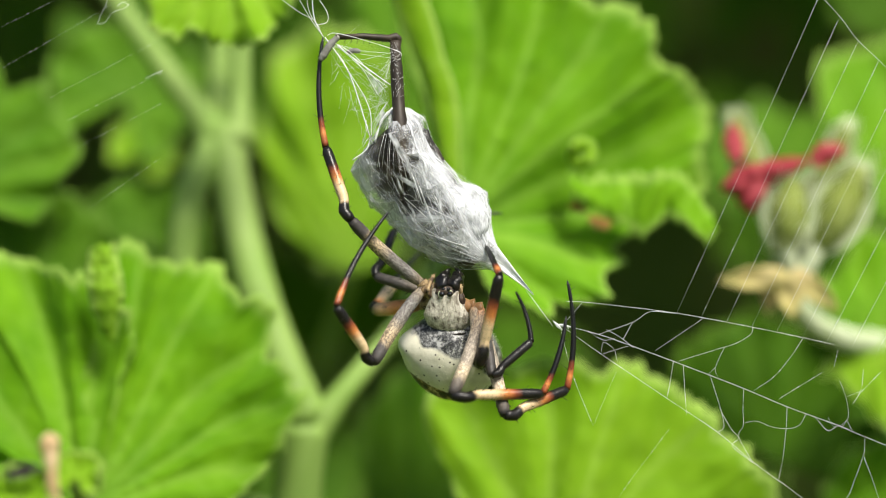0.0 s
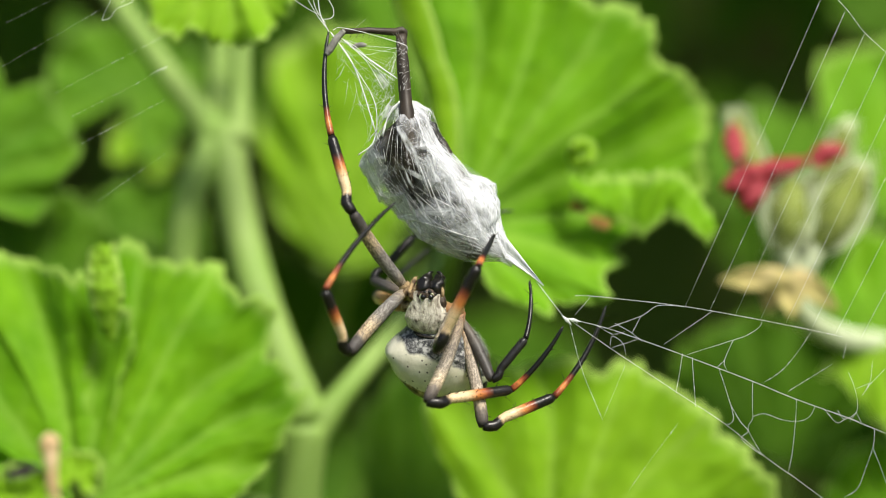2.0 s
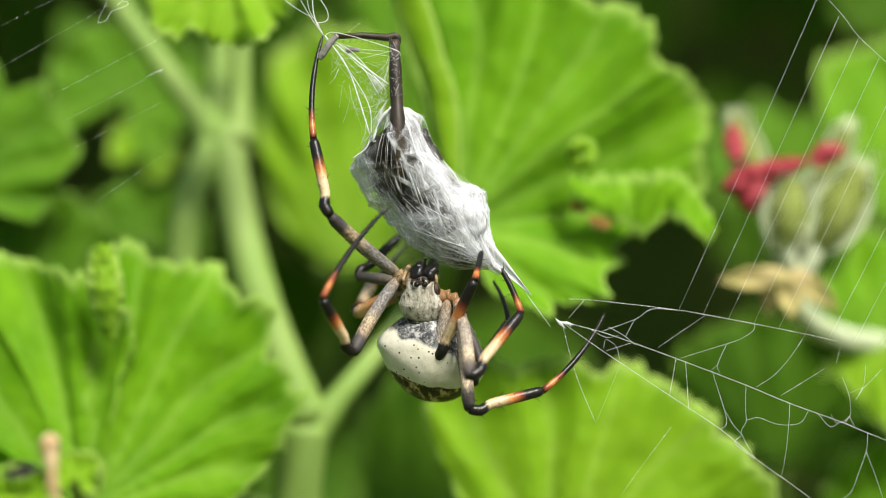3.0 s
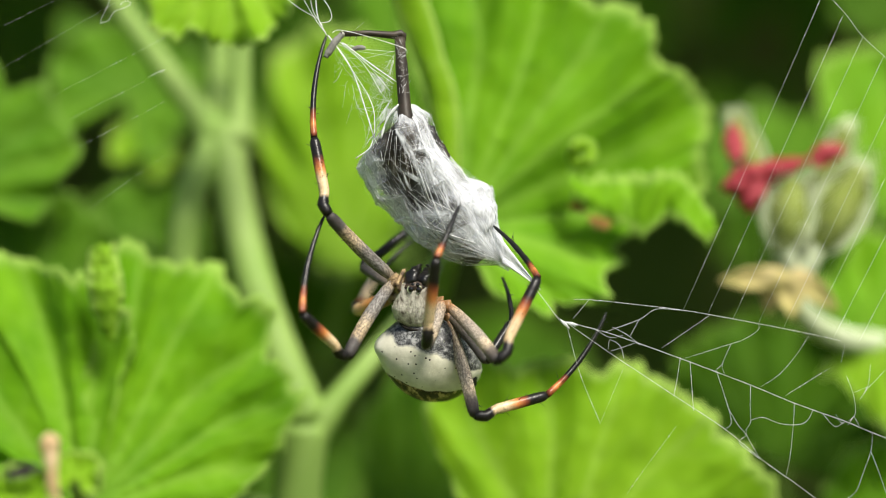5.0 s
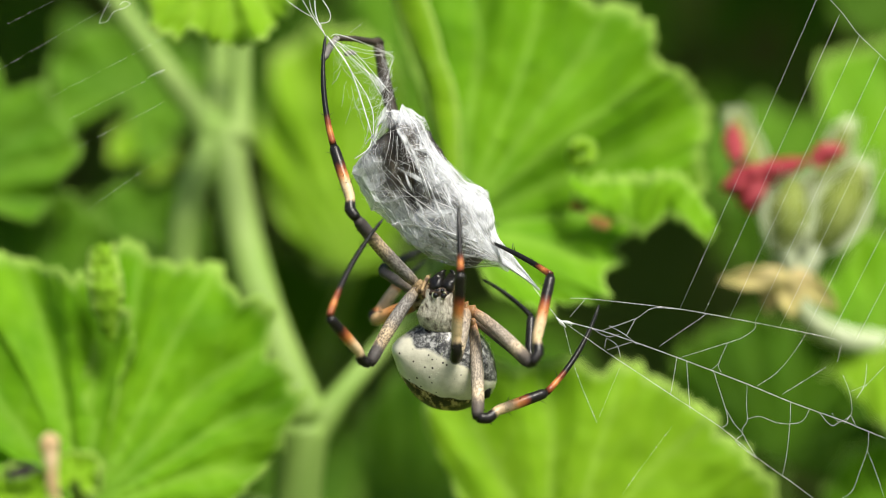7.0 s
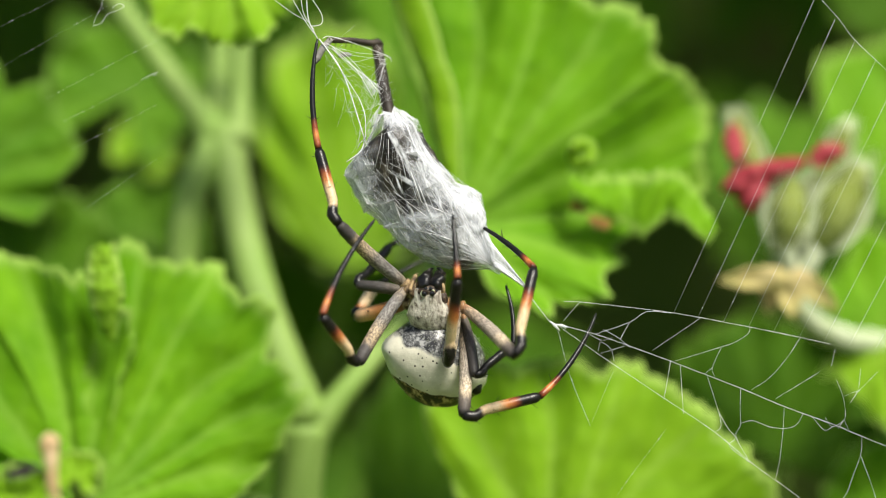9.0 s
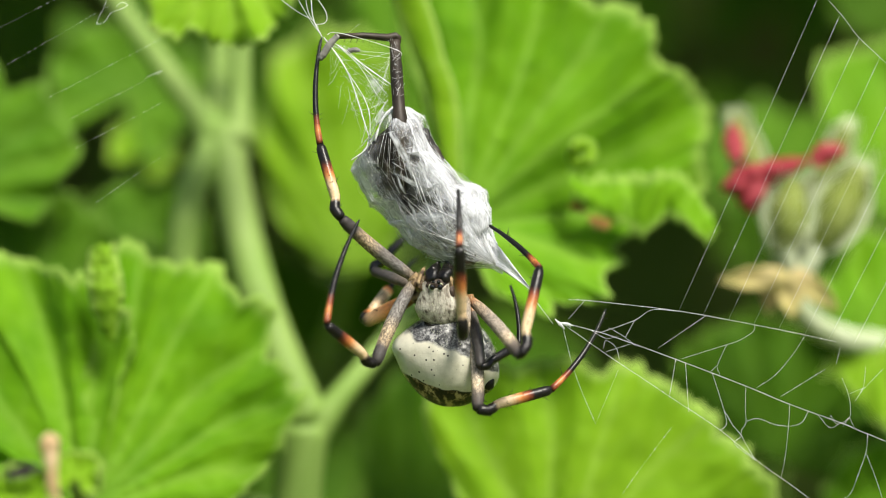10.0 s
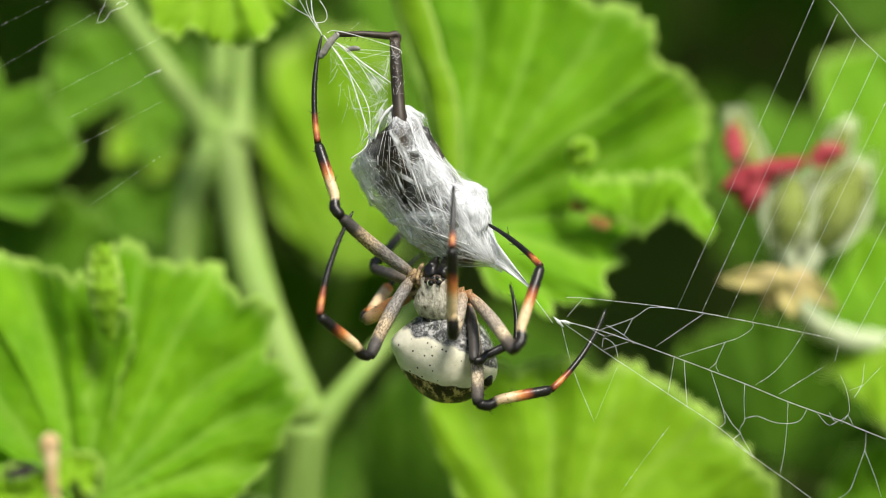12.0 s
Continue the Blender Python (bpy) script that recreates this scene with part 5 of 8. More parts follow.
    # the lines that hold the anchor, up and out of view
    ups = [((0, 0), (-1.7, 4), (-2.0, 12)), ((-0.2, 0.4), (-2.2, 3.2), (-5.5, 9), (-9, 16)), ((-1.2, 2.2), (0.6, 2.6), (0.7, 4.4), (-1.2, 7.6), (-2.5, 12)), ((-1.6, 3), (-4.5, 4.6), (-8.0, 7.2), (-14, 12)), ((-0.6, 1.6), (-2.6, 5), (-3.2, 12))]
    for k, pts in enumerate(ups):
        bm = bmesh.new()
        tube(bm, curve_pts([px(*p) for p in pts], 6), [0.11, 0.06, 0.07, 0.05, 0.06][k] * MM, 5)
        part("anchor_line", bm, SILK, thing)
    return thing


prey, prey_thigh = wrapped_prey()
stays = suspension()


# ---- the spider ----
def body_mesh(parent):
    """Carapace, abdomen, face and mouthparts, in the spider's own space (origin between head and waist)."""
    def mm(x, y, z):
        return Vector((x, y, z)) * MM
    # abdomen: a broad egg, shouldered at the front, seen from above its front end
    bm = bmesh.new()
    front, under = bm.verts.layers.float.new("front"), bm.verts.layers.float.new("under")
    rows = []
    n, m = 44, 56
    for j in range(n + 1):
        lat = math.pi * (j / n - 0.5)
        row = []
        for i in range(m):
            lon = 2 * math.pi * i / m
            x, y, z = math.cos(lat) * math.cos(lon), math.cos(lat) * math.sin(lon), math.sin(lat)
            shoulder = 0.17 * math.exp(-((x + 0.88) ** 2 + (z - 0.36) ** 2) / 0.10) - 0.05 * math.exp(-((x + 0.7) ** 2 + (z + 0.6) ** 2) / 0.12) + 0.13 * math.exp(-((x - 0.8) ** 2 + (z + 0.6) ** 2) / 0.20)
            px = 8.7 * x * (1 + shoulder - 0.12 * max(0, z) ** 2) + 0.7 * -z
            py = 6.4 * y * (1 + 0.12 * max(0, -z)) + 2.2 * max(0, -z) ** 1.5
            pz = (8.0 if z > 0 else 9.0) * z
            pt = Vector((px, py, pz)) + 0.22 * noise.noise_vector(Vector((x, y, z)) * 2.6)
            v = bm.verts.new((pt + Vector((0.9, 3.2, -10.0))) * MM)
            d = (pt - Vector((1.2, 0, 7.0))).dot(Vector((-0.40, 0, -0.92)))
            v[front] = 0.5 * d / 5.6 - 0.9 * max(0.0, x - 0.42) * max(0.0, min(1.0, 2 * (z + 0.45)))
            v[under] = 0.535 + max(-0.95 * z - 0.26 * x + 0.30 * y - 0.39, 1.5 * (x - 0.96) if z < 0.1 else -1.0)
            row.append(v)
        rows.append(row)
    for a, b in zip(rows, rows[1:]):
        for i in range(m):
            bm.faces.new((a[i], a[(i + 1) % m], b[(i + 1) % m], b[i]))
    bmesh.ops.remove_doubles(bm, verts=bm.verts, dist=0.00003)
    bmesh.ops.recalc_face_normals(bm, faces=bm.faces)
    ab = part("abdomen", bm, ABDOMEN, parent, "cream abdomen with grey front, dark specks and a black and yellow belly")
    bm = bmesh.new()
    tube(bm, [mm(7.0, 2.5, -14.2), mm(7.9, 2.0, -15.2), mm(8.3, 1.6, -16.2)], [1.7 * MM, 1.4 * MM, 0.5 * MM], 14)
    part("spinnerets", bm, TIBIA_DARK, ab, "dark spinnerets at the end of the abdomen")
    bm = bmesh.new()
    rng = random.Random(2)
    for _ in range(900):
        a, b = rng.uniform(-1.9, 0.6), rng.uniform(-0.3, 0.75)
        c = math.sqrt(1 - b * b)
        o = Vector((c * math.cos(a), c * math.sin(a), b))
        p = Vector((8.2 * o.x * (1 - 0.12 * max(0, o.z) ** 2) - 0.7 * o.z, 6.2 * o.y * (1 + 0.12 * max(0, -o.z)) + 2.2 * max(0, -o.z) ** 1.5, 7.8 * o.z)) + Vector((0.9, 3.2, -10.0))
        o = (o + Vector((0, -0.2, 0.25))).normalized()
        tube(bm, [p * MM, (p + o * rng.uniform(0.4, 1.0)) * MM], [0.016 * MM, 0.006 * MM], 3)
    part("abdomen_hairs", bm, DOWN, ab, "fine pale hairs")
    # carapace: pear shaped, narrower and higher at the head
    bm = bmesh.new()
    rows = []
    for j in range(31):
        q = j / 30                        # 0 at the waist, 1 at the face
        w = ramp_val(q, [(0, 0.4), (0.06, 2.3), (0.2, 3.9), (0.42, 4.45), (0.62, 3.6), (0.76, 2.9), (0.92, 2.7), (0.985, 1.9), (1.0, 0.6)])
        h = ramp_val(q, [(0, 0.3), (0.1, 1.6), (0.35, 2.5), (0.6, 2.5), (0.8, 2.6), (0.95, 2.0), (1.0, 0.6)])
        row = []
        for i in range(30):
            a = 2 * math.pi * i / 30
            groove = 0.25 * math.exp(-((q - 0.36) / 0.07) ** 2 - (math.cos(a) / 0.25) ** 2) if math.sin(a) < 0 else 0
            groove += 0.16 * max(0.0, 1 - abs(abs(math.cos(a)) - (0.2 + 0.9 * abs(q - 0.36))) * 9) * (math.sin(a) < 0)
            y = h * math.sin(a) + groove
            row.append(bm.verts.new(mm(0.5 + w * math.cos(a) - 0.9 * q, 0.2 - 0.9 * q + y, -4.7 + 8.5 * q)))
        rows.append(row)
    for a, b in zip(rows, rows[1:]):
        for i in range(30):
            bm.faces.new((a[i], a[(i + 1) % 30], b[(i + 1) % 30], b[i]))
    bm.faces.new(rows[0][::-1])
    bm.faces.new(rows[-1])
    cp = part("carapace", bm, CARAPACE, parent, "grey beige furry carapace with dark rays")
    # dark neck between carapace and abdomen, with an arc standing in for the carapace's shadow
    bm = bmesh.new()
    tube(bm, [mm(0.6, 2.0, -2.2), mm(0.6, 1.8, -4.2), mm(0.8, 2.6, -6.0)], [2.6 * MM, 2.4 * MM, 2.6 * MM], 16)
    tube(bm, curve_pts([mm(-2.7, 0.1, -3.6), mm(-1.6, -0.8, -4.4), mm(0.4, -1.2, -4.8), mm(2.4, -1.0, -4.8), mm(3.6, 0.0, -4.5)], 5), [0.12 * MM] + [0.28 * MM] * 19 + [0.12 * MM], 10)
    part("pedicel", bm, DULL, parent, "dark narrow waist with an arc as painted shadow")
    # a dark patch about the eyes, dark rays behind it
    bm = bmesh.new()
    for c, r3 in [((-0.3, -2.35, 2.8), (1.75, 0.8, 1.1)), ((2.3, -1.35, 1.3), (0.9, 0.9, 1.5)), ((1.9, -1.8, -0.6), (0.5, 0.6, 1.4))]:
        verts = bmesh.ops.create_icosphere(bm, subdivisions=3, radius=1.0)["verts"]
        for v in verts:
            k = 1 + 0.22 * noise.noise(v.co * 2.1 + Vector(c))
            v.co = (Vector((v.co.x * r3[0], v.co.y * r3[1], v.co.z * r3[2])) * k + Vector(c)) * MM
    part("dark_patch", bm, FACE, cp, "dark brown patch about the eyes")
    for x, y, z, r in [(-0.9, -3.0, 2.45, 0.50), (0.45, -3.05, 2.4, 0.50), (-0.6, -2.9, 3.3, 0.36), (0.25, -2.95, 3.25, 0.36), (-1.65, -2.45, 3.0, 0.28), (1.2, -2.5, 2.9, 0.28)]:
        bm = bmesh.new()
        bmesh.ops.create_icosphere(bm, subdivisions=2, radius=r * MM, matrix=Matrix.Translation(mm(x, y, z)))
        eye = part("eye", bm, EYE, parent, "glossy black eye")
        if r > 0.4:
            bm = bmesh.new()
            tube(bm, [mm(x + 1.25 * r * math.cos(a), y + 0.05 + 0.15 * abs(math.cos(a)), z + 1.25 * r * math.sin(a)) for a in [0.6 + 0.35 * k for k in range(13)]], [0.05 * MM] + [0.13 * MM] * 11 + [0.05 * MM], 6)
            part("eye_rim", bm, DOWN, eye, "pale rim of fur")
    bm = bmesh.new()
    for _ in range(150):                                            # pale fur, thickest behind the eyes and along the sides
        q, a = rng.random(), rng.uniform(math.pi * 1.0, math.pi * 2.0)
        w = ramp_val(q, [(0, 1.5), (0.2, 3.8), (0.42, 4.35), (0.62, 3.5), (0.76, 2.8), (1.0, 2.3)])
        h = ramp_val(q, [(0, 0.8), (0.1, 1.6), (0.35, 2.45), (0.6, 2.45), (0.8, 2.5), (1.0, 1.4)])
        p = mm(0.5 + w * math.cos(a) - 0.9 * q, 0.2 - 0.9 * q + h * math.sin(a), -4.7 + 8.5 * q)
        o = Vector((math.cos(a), math.sin(a) * 0.8, 0.8)).normalized()
        tube(bm, [p, p + o * rng.uniform(0.25, 0.6) * MM], [0.022 * MM, 0.008 * MM], 3)
    part("carapace_fur", bm, DOWN, cp, "pale grey fur")
    for sx in (-1.0, 1.0):
        bm = bmesh.new()
        tube(bm, curve_pts([mm(-0.1 + sx * 0.9, -0.9, 2.9), mm(0.2 + sx * 1.1, -1.4, 4.0), mm(0.7 + sx * 1.15, -1.0, 4.9), mm(1.0 + sx * 1.0, -0.3, 5.6), mm(1.1 + sx * 0.8, 0.4, 6.1)], 4),
             [1.0 * MM, 1.15 * MM, 1.25 * MM, 1.3 * MM, 1.32 * MM, 1.3 * MM, 1.25 * MM, 1.2 * MM, 1.15 * MM, 1.08 * MM, 1.0 * MM, 0.95 * MM, 0.9 * MM, 0.8 * MM, 0.7 * MM, 0.5 * MM, 0.2 * MM], 18)
        for v in bm.verts:
            v.co += 0.00045 * noise.noise_vector(v.co * 700) + 0.00030 * noise.noise_vector(v.co * 1900)
        for _ in range(130):
            q = rng.random()
            p = mm(0.1 + sx * 1.1, -2.0, 3.6).lerp(mm(1.0 + sx * 1.1, -0.5, 6.0), q) + mm(rng.uniform(-0.9, 0.9), 0, 0)
            o = Vector((rng.uniform(-1, 1), -0.5, rng.uniform(0.2, 1))).normalized()
            tube(bm, [p, p + o * rng.uniform(0.4, 1.1) * MM], [0.05 * MM, 0.01 * MM], 3)
        jaw = part("chelicera", bm, JAW, parent, "glossy black jaw biting the parcel")
        bm = bmesh.new()
        tube(bm, curve_pts([mm(1.0 + sx * 1.1, -0.5, 5.5), mm(1.1 + sx * 1.2, -0.3, 6.2), mm(1.15 + sx * 0.7, 0.1, 6.7), mm(1.2 + sx * 0.2, 0.6, 6.7)], 4), [0.40 * MM] * 4 + [0.32 * MM] * 4 + [0.22 * MM] * 3 + [0.1 * MM, 0.04 * MM], 8)
        part("fang", bm, JAW, jaw, "curved black fang")
        bm = bmesh.new()
        tube(bm, curve_pts([mm(-0.4 + sx * 1.9, -0.9, 1.8), mm(-0.4 + sx * 2.7, -1.7, 2.4), mm(-0.4 + sx * 2.9, -1.9, 3.4), mm(-0.3 + sx * 2.5, -1.4, 4.6), mm(sx * 2.2, -0.4, 5.8)], 5),
             [0.3 * MM] * 5 + [0.34 * MM] * 6 + [0.3 * MM] * 5 + [0.38 * MM] * 4 + [0.2 * MM], 10)
        for _ in range(90):
            q = rng.random()
            p = mm(-0.4 + sx * 2.9, -1.9, 3.2).lerp(mm(sx * 2.2, -0.4, 5.8), q)
            o = Vector((rng.uniform(-1, 1), rng.uniform(-1, 0.4), rng.uniform(-0.5, 1))).normalized()
            tube(bm, [p, p + o * rng.uniform(0.6, 1.1) * MM], [0.03 * MM, 0.01 * MM], 3)
        part("palp", bm, PALP, parent, "buff bristly palp")
    # hips: a short buff joint at the root of each leg
    for x, y, z in [(-4.29, -0.5, 4.37), (-4.28, -1.0, 3.38), (-4.14, 2.0, 2.81), (-4.36, 3.0, 0.77), (4.69, -1.00, 0.29), (5.88, -1.50, -0.29), (5.42, 2.0, -1.51), (5.72, 1.5, -2.5)]:
        bm = bmesh.new()
        tube(bm, curve_pts([mm(0.42 * x, 0.5 * y + 0.6, 0.55 * z), mm(0.75 * x, 0.8 * y + 0.1, 0.85 * z + 0.2), mm(x, y, z), mm(1.08 * x, 1.05 * y, z + 0.08 * z)], 4),
             [1.15 * MM, 1.3 * MM, 1.3 * MM, 1.25 * MM, 1.0 * MM, 0.85 * MM, 0.95 * MM, 1.15 * MM, 1.2 * MM, 1.15 * MM, 1.0 * MM, 0.8 * MM, 0.5 * MM], 12)
        for v in bm.verts:
            v.co += 0.00014 * noise.noise_vector(v.co * 1100)
        part("hip", bm, FEMUR_RUST if x > 0 and y < 2 else PALP, parent, "rust brown hip joint" if x > 0 and y < 2 else "buff hip joint")
    # breastplate and hips below, where the legs meet
    bm = bmesh.new()
    tube(bm, [mm(0.1, 1.6, 3.4), mm(0.2, 2.6, 1.5), mm(0.4, 2.8, -1.0), mm(0.5, 2.4, -3.0)], [1.6 * MM, 2.9 * MM, 3.1 * MM, 1.6 * MM], 16)
    part("breastplate", bm, TIBIA_DARK, parent, "dark underside of the forebody")
    return ab


def limb(name, length, prof, material, parent, bend=0.0, spines=0, seed=0, patella=0.0, label=""):
    """One rigid leg segment along +Z from its joint. prof: radius table in millimetres. bend: bow towards +X, part of the length."""
    bm = bmesh.new()
    L = length * MM
    n = 22
    pts, rad = [], []
    for i in range(n + 1):
        q = i / n
        x = bend * L * 4 * q * (1 - q)
        if patella:
            x += patella * L * max(0.0, 1 - abs(q - 0.14) / 0.14)
        pts.append((x, 0, L * q))
        rad.append(ramp_val(q, prof) * MM)
    tube(bm, pts, rad, 12, "along")
    along = bm.verts.layers.float["along"]
    rng = random.Random(seed)
    first = len(bm.faces)
    for _ in range(round(spines * 1.6)):
        q = rng.uniform(0.12, 0.95)
        k = int(q * n)
        a = rng.uniform(0, 2 * math.pi)
        o = Vector((math.cos(a), math.sin(a), 0.75)).normalized()
        p = Vector(pts[k]) + Vector((math.cos(a), math.sin(a), 0)) * rad[k] * 0.8
        tube(bm, [p, p + o * rng.uniform(0.8, 1.6) * MM], [0.075 * MM, 0.018 * MM], 4)
    for _ in range(spines * 26):                                    # short fur
        q = rng.uniform(0.02, 0.98)
        k = int(q * n)
        a = rng.uniform(0, 2 * math.pi)
        o = Vector((math.cos(a), math.sin(a), 0.9)).normalized()
        p = Vector(pts[k]) + Vector((math.cos(a), math.sin(a), 0)) * rad[k] * 0.9
        tube(bm, [p, p + o * rng.uniform(0.25, 0.55) * MM], [0.028 * MM, 0.01 * MM], 3)
    bm.faces.ensure_lookup_table()
    for f in bm.faces[first:]:
        f.material_index = 1
    return part(name, bm, [material, BRISTLE], parent, label)


def bone(a, b, side):
    """The pose of a segment from a towards b (millimetres), bowed towards side."""
    a, b = Vector(a), Vector(b)
    z = (b - a).normalized()
    x = Vector(side)
    x = (x - z * x.dot(z)).normalized()
    m = Matrix((x, z.cross(x), z)).transposed().to_4x4()
    m.translation = a * MM
    return m


FEMUR_BROAD = [(0, 0.7), (0.12, 1.0), (0.5, 1.18), (0.82, 1.12), (0.93, 1.12), (1.0, 0.8)]
FEMUR_SHAPE = [(0, 0.75), (0.12, 1.1), (0.45, 1.25), (0.8, 1.12), (0.93, 1.12), (1.0, 0.8)]
TIBIA_SHAPE = [(0, 0.75), (0.06, 0.98), (0.20, 0.95), (0.27, 0.80), (0.32, 0.92), (0.6, 0.98), (0.85, 0.95), (0.95, 0.92), (1.0, 0.6)]
META_SHAPE = [(0, 0.62), (0.06, 0.60), (0.25, 0.52), (0.6, 0.46), (0.72, 0.38), (0.95, 0.28), (1.0, 0.12)]

spider = empty("spider", at(0, 0), "black and orange banded spider with cream abdomen, feeding on prey", "spider")
abdomen = body_mesh(spider)
l1_femur = limb("femur", 17.35, FEMUR_SHAPE, FEMUR, spider, 0.03, 5, 1)
l1_tibia = limb("tibia", 14.44, TIBIA_SHAPE, TIBIA, spider, 0.0, 9, 2, patella=0.05)
l1_metatarsus = limb("metatarsus", 20.32, META_SHAPE, META, spider, 0.05, 5, 3)
l2_femur = limb("femur", 16.79, FEMUR_SHAPE, FEMUR, spider, 0.03, 5, 4)
l2_tibia = limb("tibia", 12.64, TIBIA_SHAPE, TIBIA, spider, 0.0, 9, 5, patella=0.05)
l2_metatarsus = limb("metatarsus", 20.06, META_SHAPE, META, spider, 0.05, 5, 6)
l3_femur = limb("femur", 9.44, [(q, r * 0.85) for q, r in FEMUR_SHAPE], FEMUR_DARK, spider, 0.03, 5, 7)
l3_tibia = limb("tibia", 11.75, [(q, r * 0.85) for q, r in TIBIA_SHAPE], TIBIA_DARK, spider, 0.0, 9, 8, patella=0.05)
l3_metatarsus = limb("metatarsus", 21.05, [(q, r * 0.85) for q, r in META_SHAPE], META_DARK, spider, 0.04, 5, 9)
l4_femur = limb("femur", 10.39, [(q, r * 1.12) for q, r in FEMUR_SHAPE], FEMUR_RUST, spider, 0.03, 5, 10)
l4_tibia = limb("tibia", 8.36, [(q, r * 1.15) for q, r in TIBIA_SHAPE], TIBIA_PALE, spider, 0.0, 9, 11, patella=0.05)
l4_metatarsus = limb("metatarsus", 10.87, [(q, r * 0.85) for q, r in META_SHAPE], META_DARK, spider, 0.03, 5, 12)
r1_femur = limb("femur", 11.58, [(q, r * 1.02) for q, r in FEMUR_BROAD], FEMUR_PALE, spider, 0.03, 5, 13)
r1_tibia = limb("tibia", 16.71, [(q, r * 1.02) for q, r in TIBIA_SHAPE], TIBIA, spider, 0.0, 9, 14, patella=0.05)
r1_metatarsus = limb("metatarsus", 11.99, [(q, r * 1.02) for q, r in META_SHAPE], META, spider, 0.02, 5, 15)
r2_femur = limb("femur", 18.20, FEMUR_BROAD, FEMUR_PALE, spider, 0.03, 5, 16)
r2_tibia = limb("tibia", 16.70, TIBIA_SHAPE, TIBIA, spider, 0.0, 9, 17, patella=0.05)
r2_metatarsus = limb("metatarsus", 14.40, META_SHAPE, META, spider, 0.05, 5, 18)
r3_femur = limb("femur", 13.34, [(q, r * 0.8) for q, r in FEMUR_SHAPE], FEMUR_DARK, spider, 0.03, 5, 19)
r3_tibia = limb("tibia", 9.42, [(q, r * 0.8) for q, r in TIBIA_SHAPE], TIBIA_DARK, spider, 0.0, 9, 20, patella=0.05)
r3_metatarsus = limb("metatarsus", 11.33, [(q, r * 0.8) for q, r in META_SHAPE], META_DARK, spider, 0.05, 5, 21)
r4_femur = limb("femur", 19.25, FEMUR_BROAD, FEMUR_PALE, spider, 0.03, 5, 22)
r4_tibia = limb("tibia", 13.93, TIBIA_SHAPE, TIBIA, spider, 0.0, 9, 23, patella=0.05)
r4_metatarsus = limb("metatarsus", 19.27, META_SHAPE, META, spider, 0.06, 5, 24)


# ---- what moves ----
def motions():
    walk(spider, [
        (0, pose(0.00080, 0.00000, 0.38966, 0, -2.0, 0)),
        (0.5, pose(0.00030, 0.00000, 0.39042, 0, -2.0, 0)),
        (1, pose(0.00030, 0.00000, 0.38836, 0, -2.0, 0)),
        (1.5, pose(-0.00016, 0.00000, 0.38916, 0, 0.4, 0)),
        (2, pose(-0.00254, 0.00000, 0.38916, 0, -0.5, 0)),
        (2.2, pose(-0.00354, 0.00000, 0.39012, 0, -0.4, 0)),
        (2.4, pose(-0.00254, 0.00000, 0.39044, 0, -0.2, 0)),
        (2.5, pose(-0.00150, 0.00000, 0.39182, 0, 0.1, 0)),
        (3, pose(-0.00362, 0.00000, 0.39136, 0, -1.2, 0)),
        (3.2, pose(-0.00404, 0.00000, 0.39116, 0, -0.4, 0)),
        (4.8, pose(-0.00500, 0.00000, 0.39084, 0, -0.1, 0)),
        (5, pose(-0.00480, 0.00000, 0.39046, 0, 2.2, 0)),
        (5.2, pose(-0.00630, 0.00000, 0.39014, 0, -0.2, 0)),
        (5.5, pose(-0.00604, 0.00000, 0.38784, 0, -0.5, 0)),
        (6, pose(-0.00194, 0.00000, 0.38958, 0, -5.0, 0)),
        (6.5, pose(-0.00130, 0.00000, 0.38974, 0, -0.0, 0)),
        (7, pose(-0.00042, 0.00000, 0.38942, 0, 0.9, 0)),
        (7.2, pose(0.00000, 0.00000, 0.38946, 0, -0.1, 0)),
        (8.8, pose(-0.00134, 0.00000, 0.38916, 0, -6.9, 0)),
        (9, pose(-0.00224, 0.00000, 0.38976, 0, -3.0, 0)),
        (9.5, pose(-0.00232, 0.00000, 0.39064, 0, -4.8, 0)),
        (9.8, pose(-0.00120, 0.00000, 0.39096, 0, -2.2, 0)),
        (10, pose(-0.00082, 0.00000, 0.39092, 0, -3.3, 0)),
        (10.5, pose(-0.00182, 0.00000, 0.39186, 0, -3.2, 0)),
        (11, pose(-0.00206, 0.00000, 0.39166, 0, -4.0, 0)),
        (11.5, pose(-0.00236, 0.00000, 0.39174, 0, -3.8, 0)),
        (12, pose(-0.00106, 0.00000, 0.39166, 0, -3.6, 0)),
    ])
    # the abdomen pumps and sways on its waist: time, shift aside and up in millimetres, tail away from the eye in degrees
    waist = Matrix.Translation((0.6 * MM, 2.0 * MM, -4.5 * MM))
    sway = [(0, -0.3, 1.2, 14), (0.5, 0.0, 1.1, 14), (1, 0.6, 1.2, 18), (1.5, 0.7, 0.5, 8), (2, 1.1, 0.9, 16), (2.2, 0.9, 0.6, 10), (2.5, 0.7, 0.1, 3), (3, 0.6, 0.0, 0), (3.2, 0.7, 0.1, 0),
            (4.8, 1.5, 0.5, 5), (5, 1.9, 0.6, 7), (5.5, 1.1, 0.7, 10), (6, -0.6, 0.9, 8), (6.5, -0.2, 0.7, 5), (7, 0.2, 0.4, 3), (7.2, 0.1, 0.4, 3), (8.8, -0.5, 0.5, 5), (9, -0.4, 0.5, 5), (9.5, -0.1, 0.0, 0),
            (10, 0.1, -0.3, -3), (11, 0.1, -0.3, -3), (12, 0.0, -0.4, -4)]
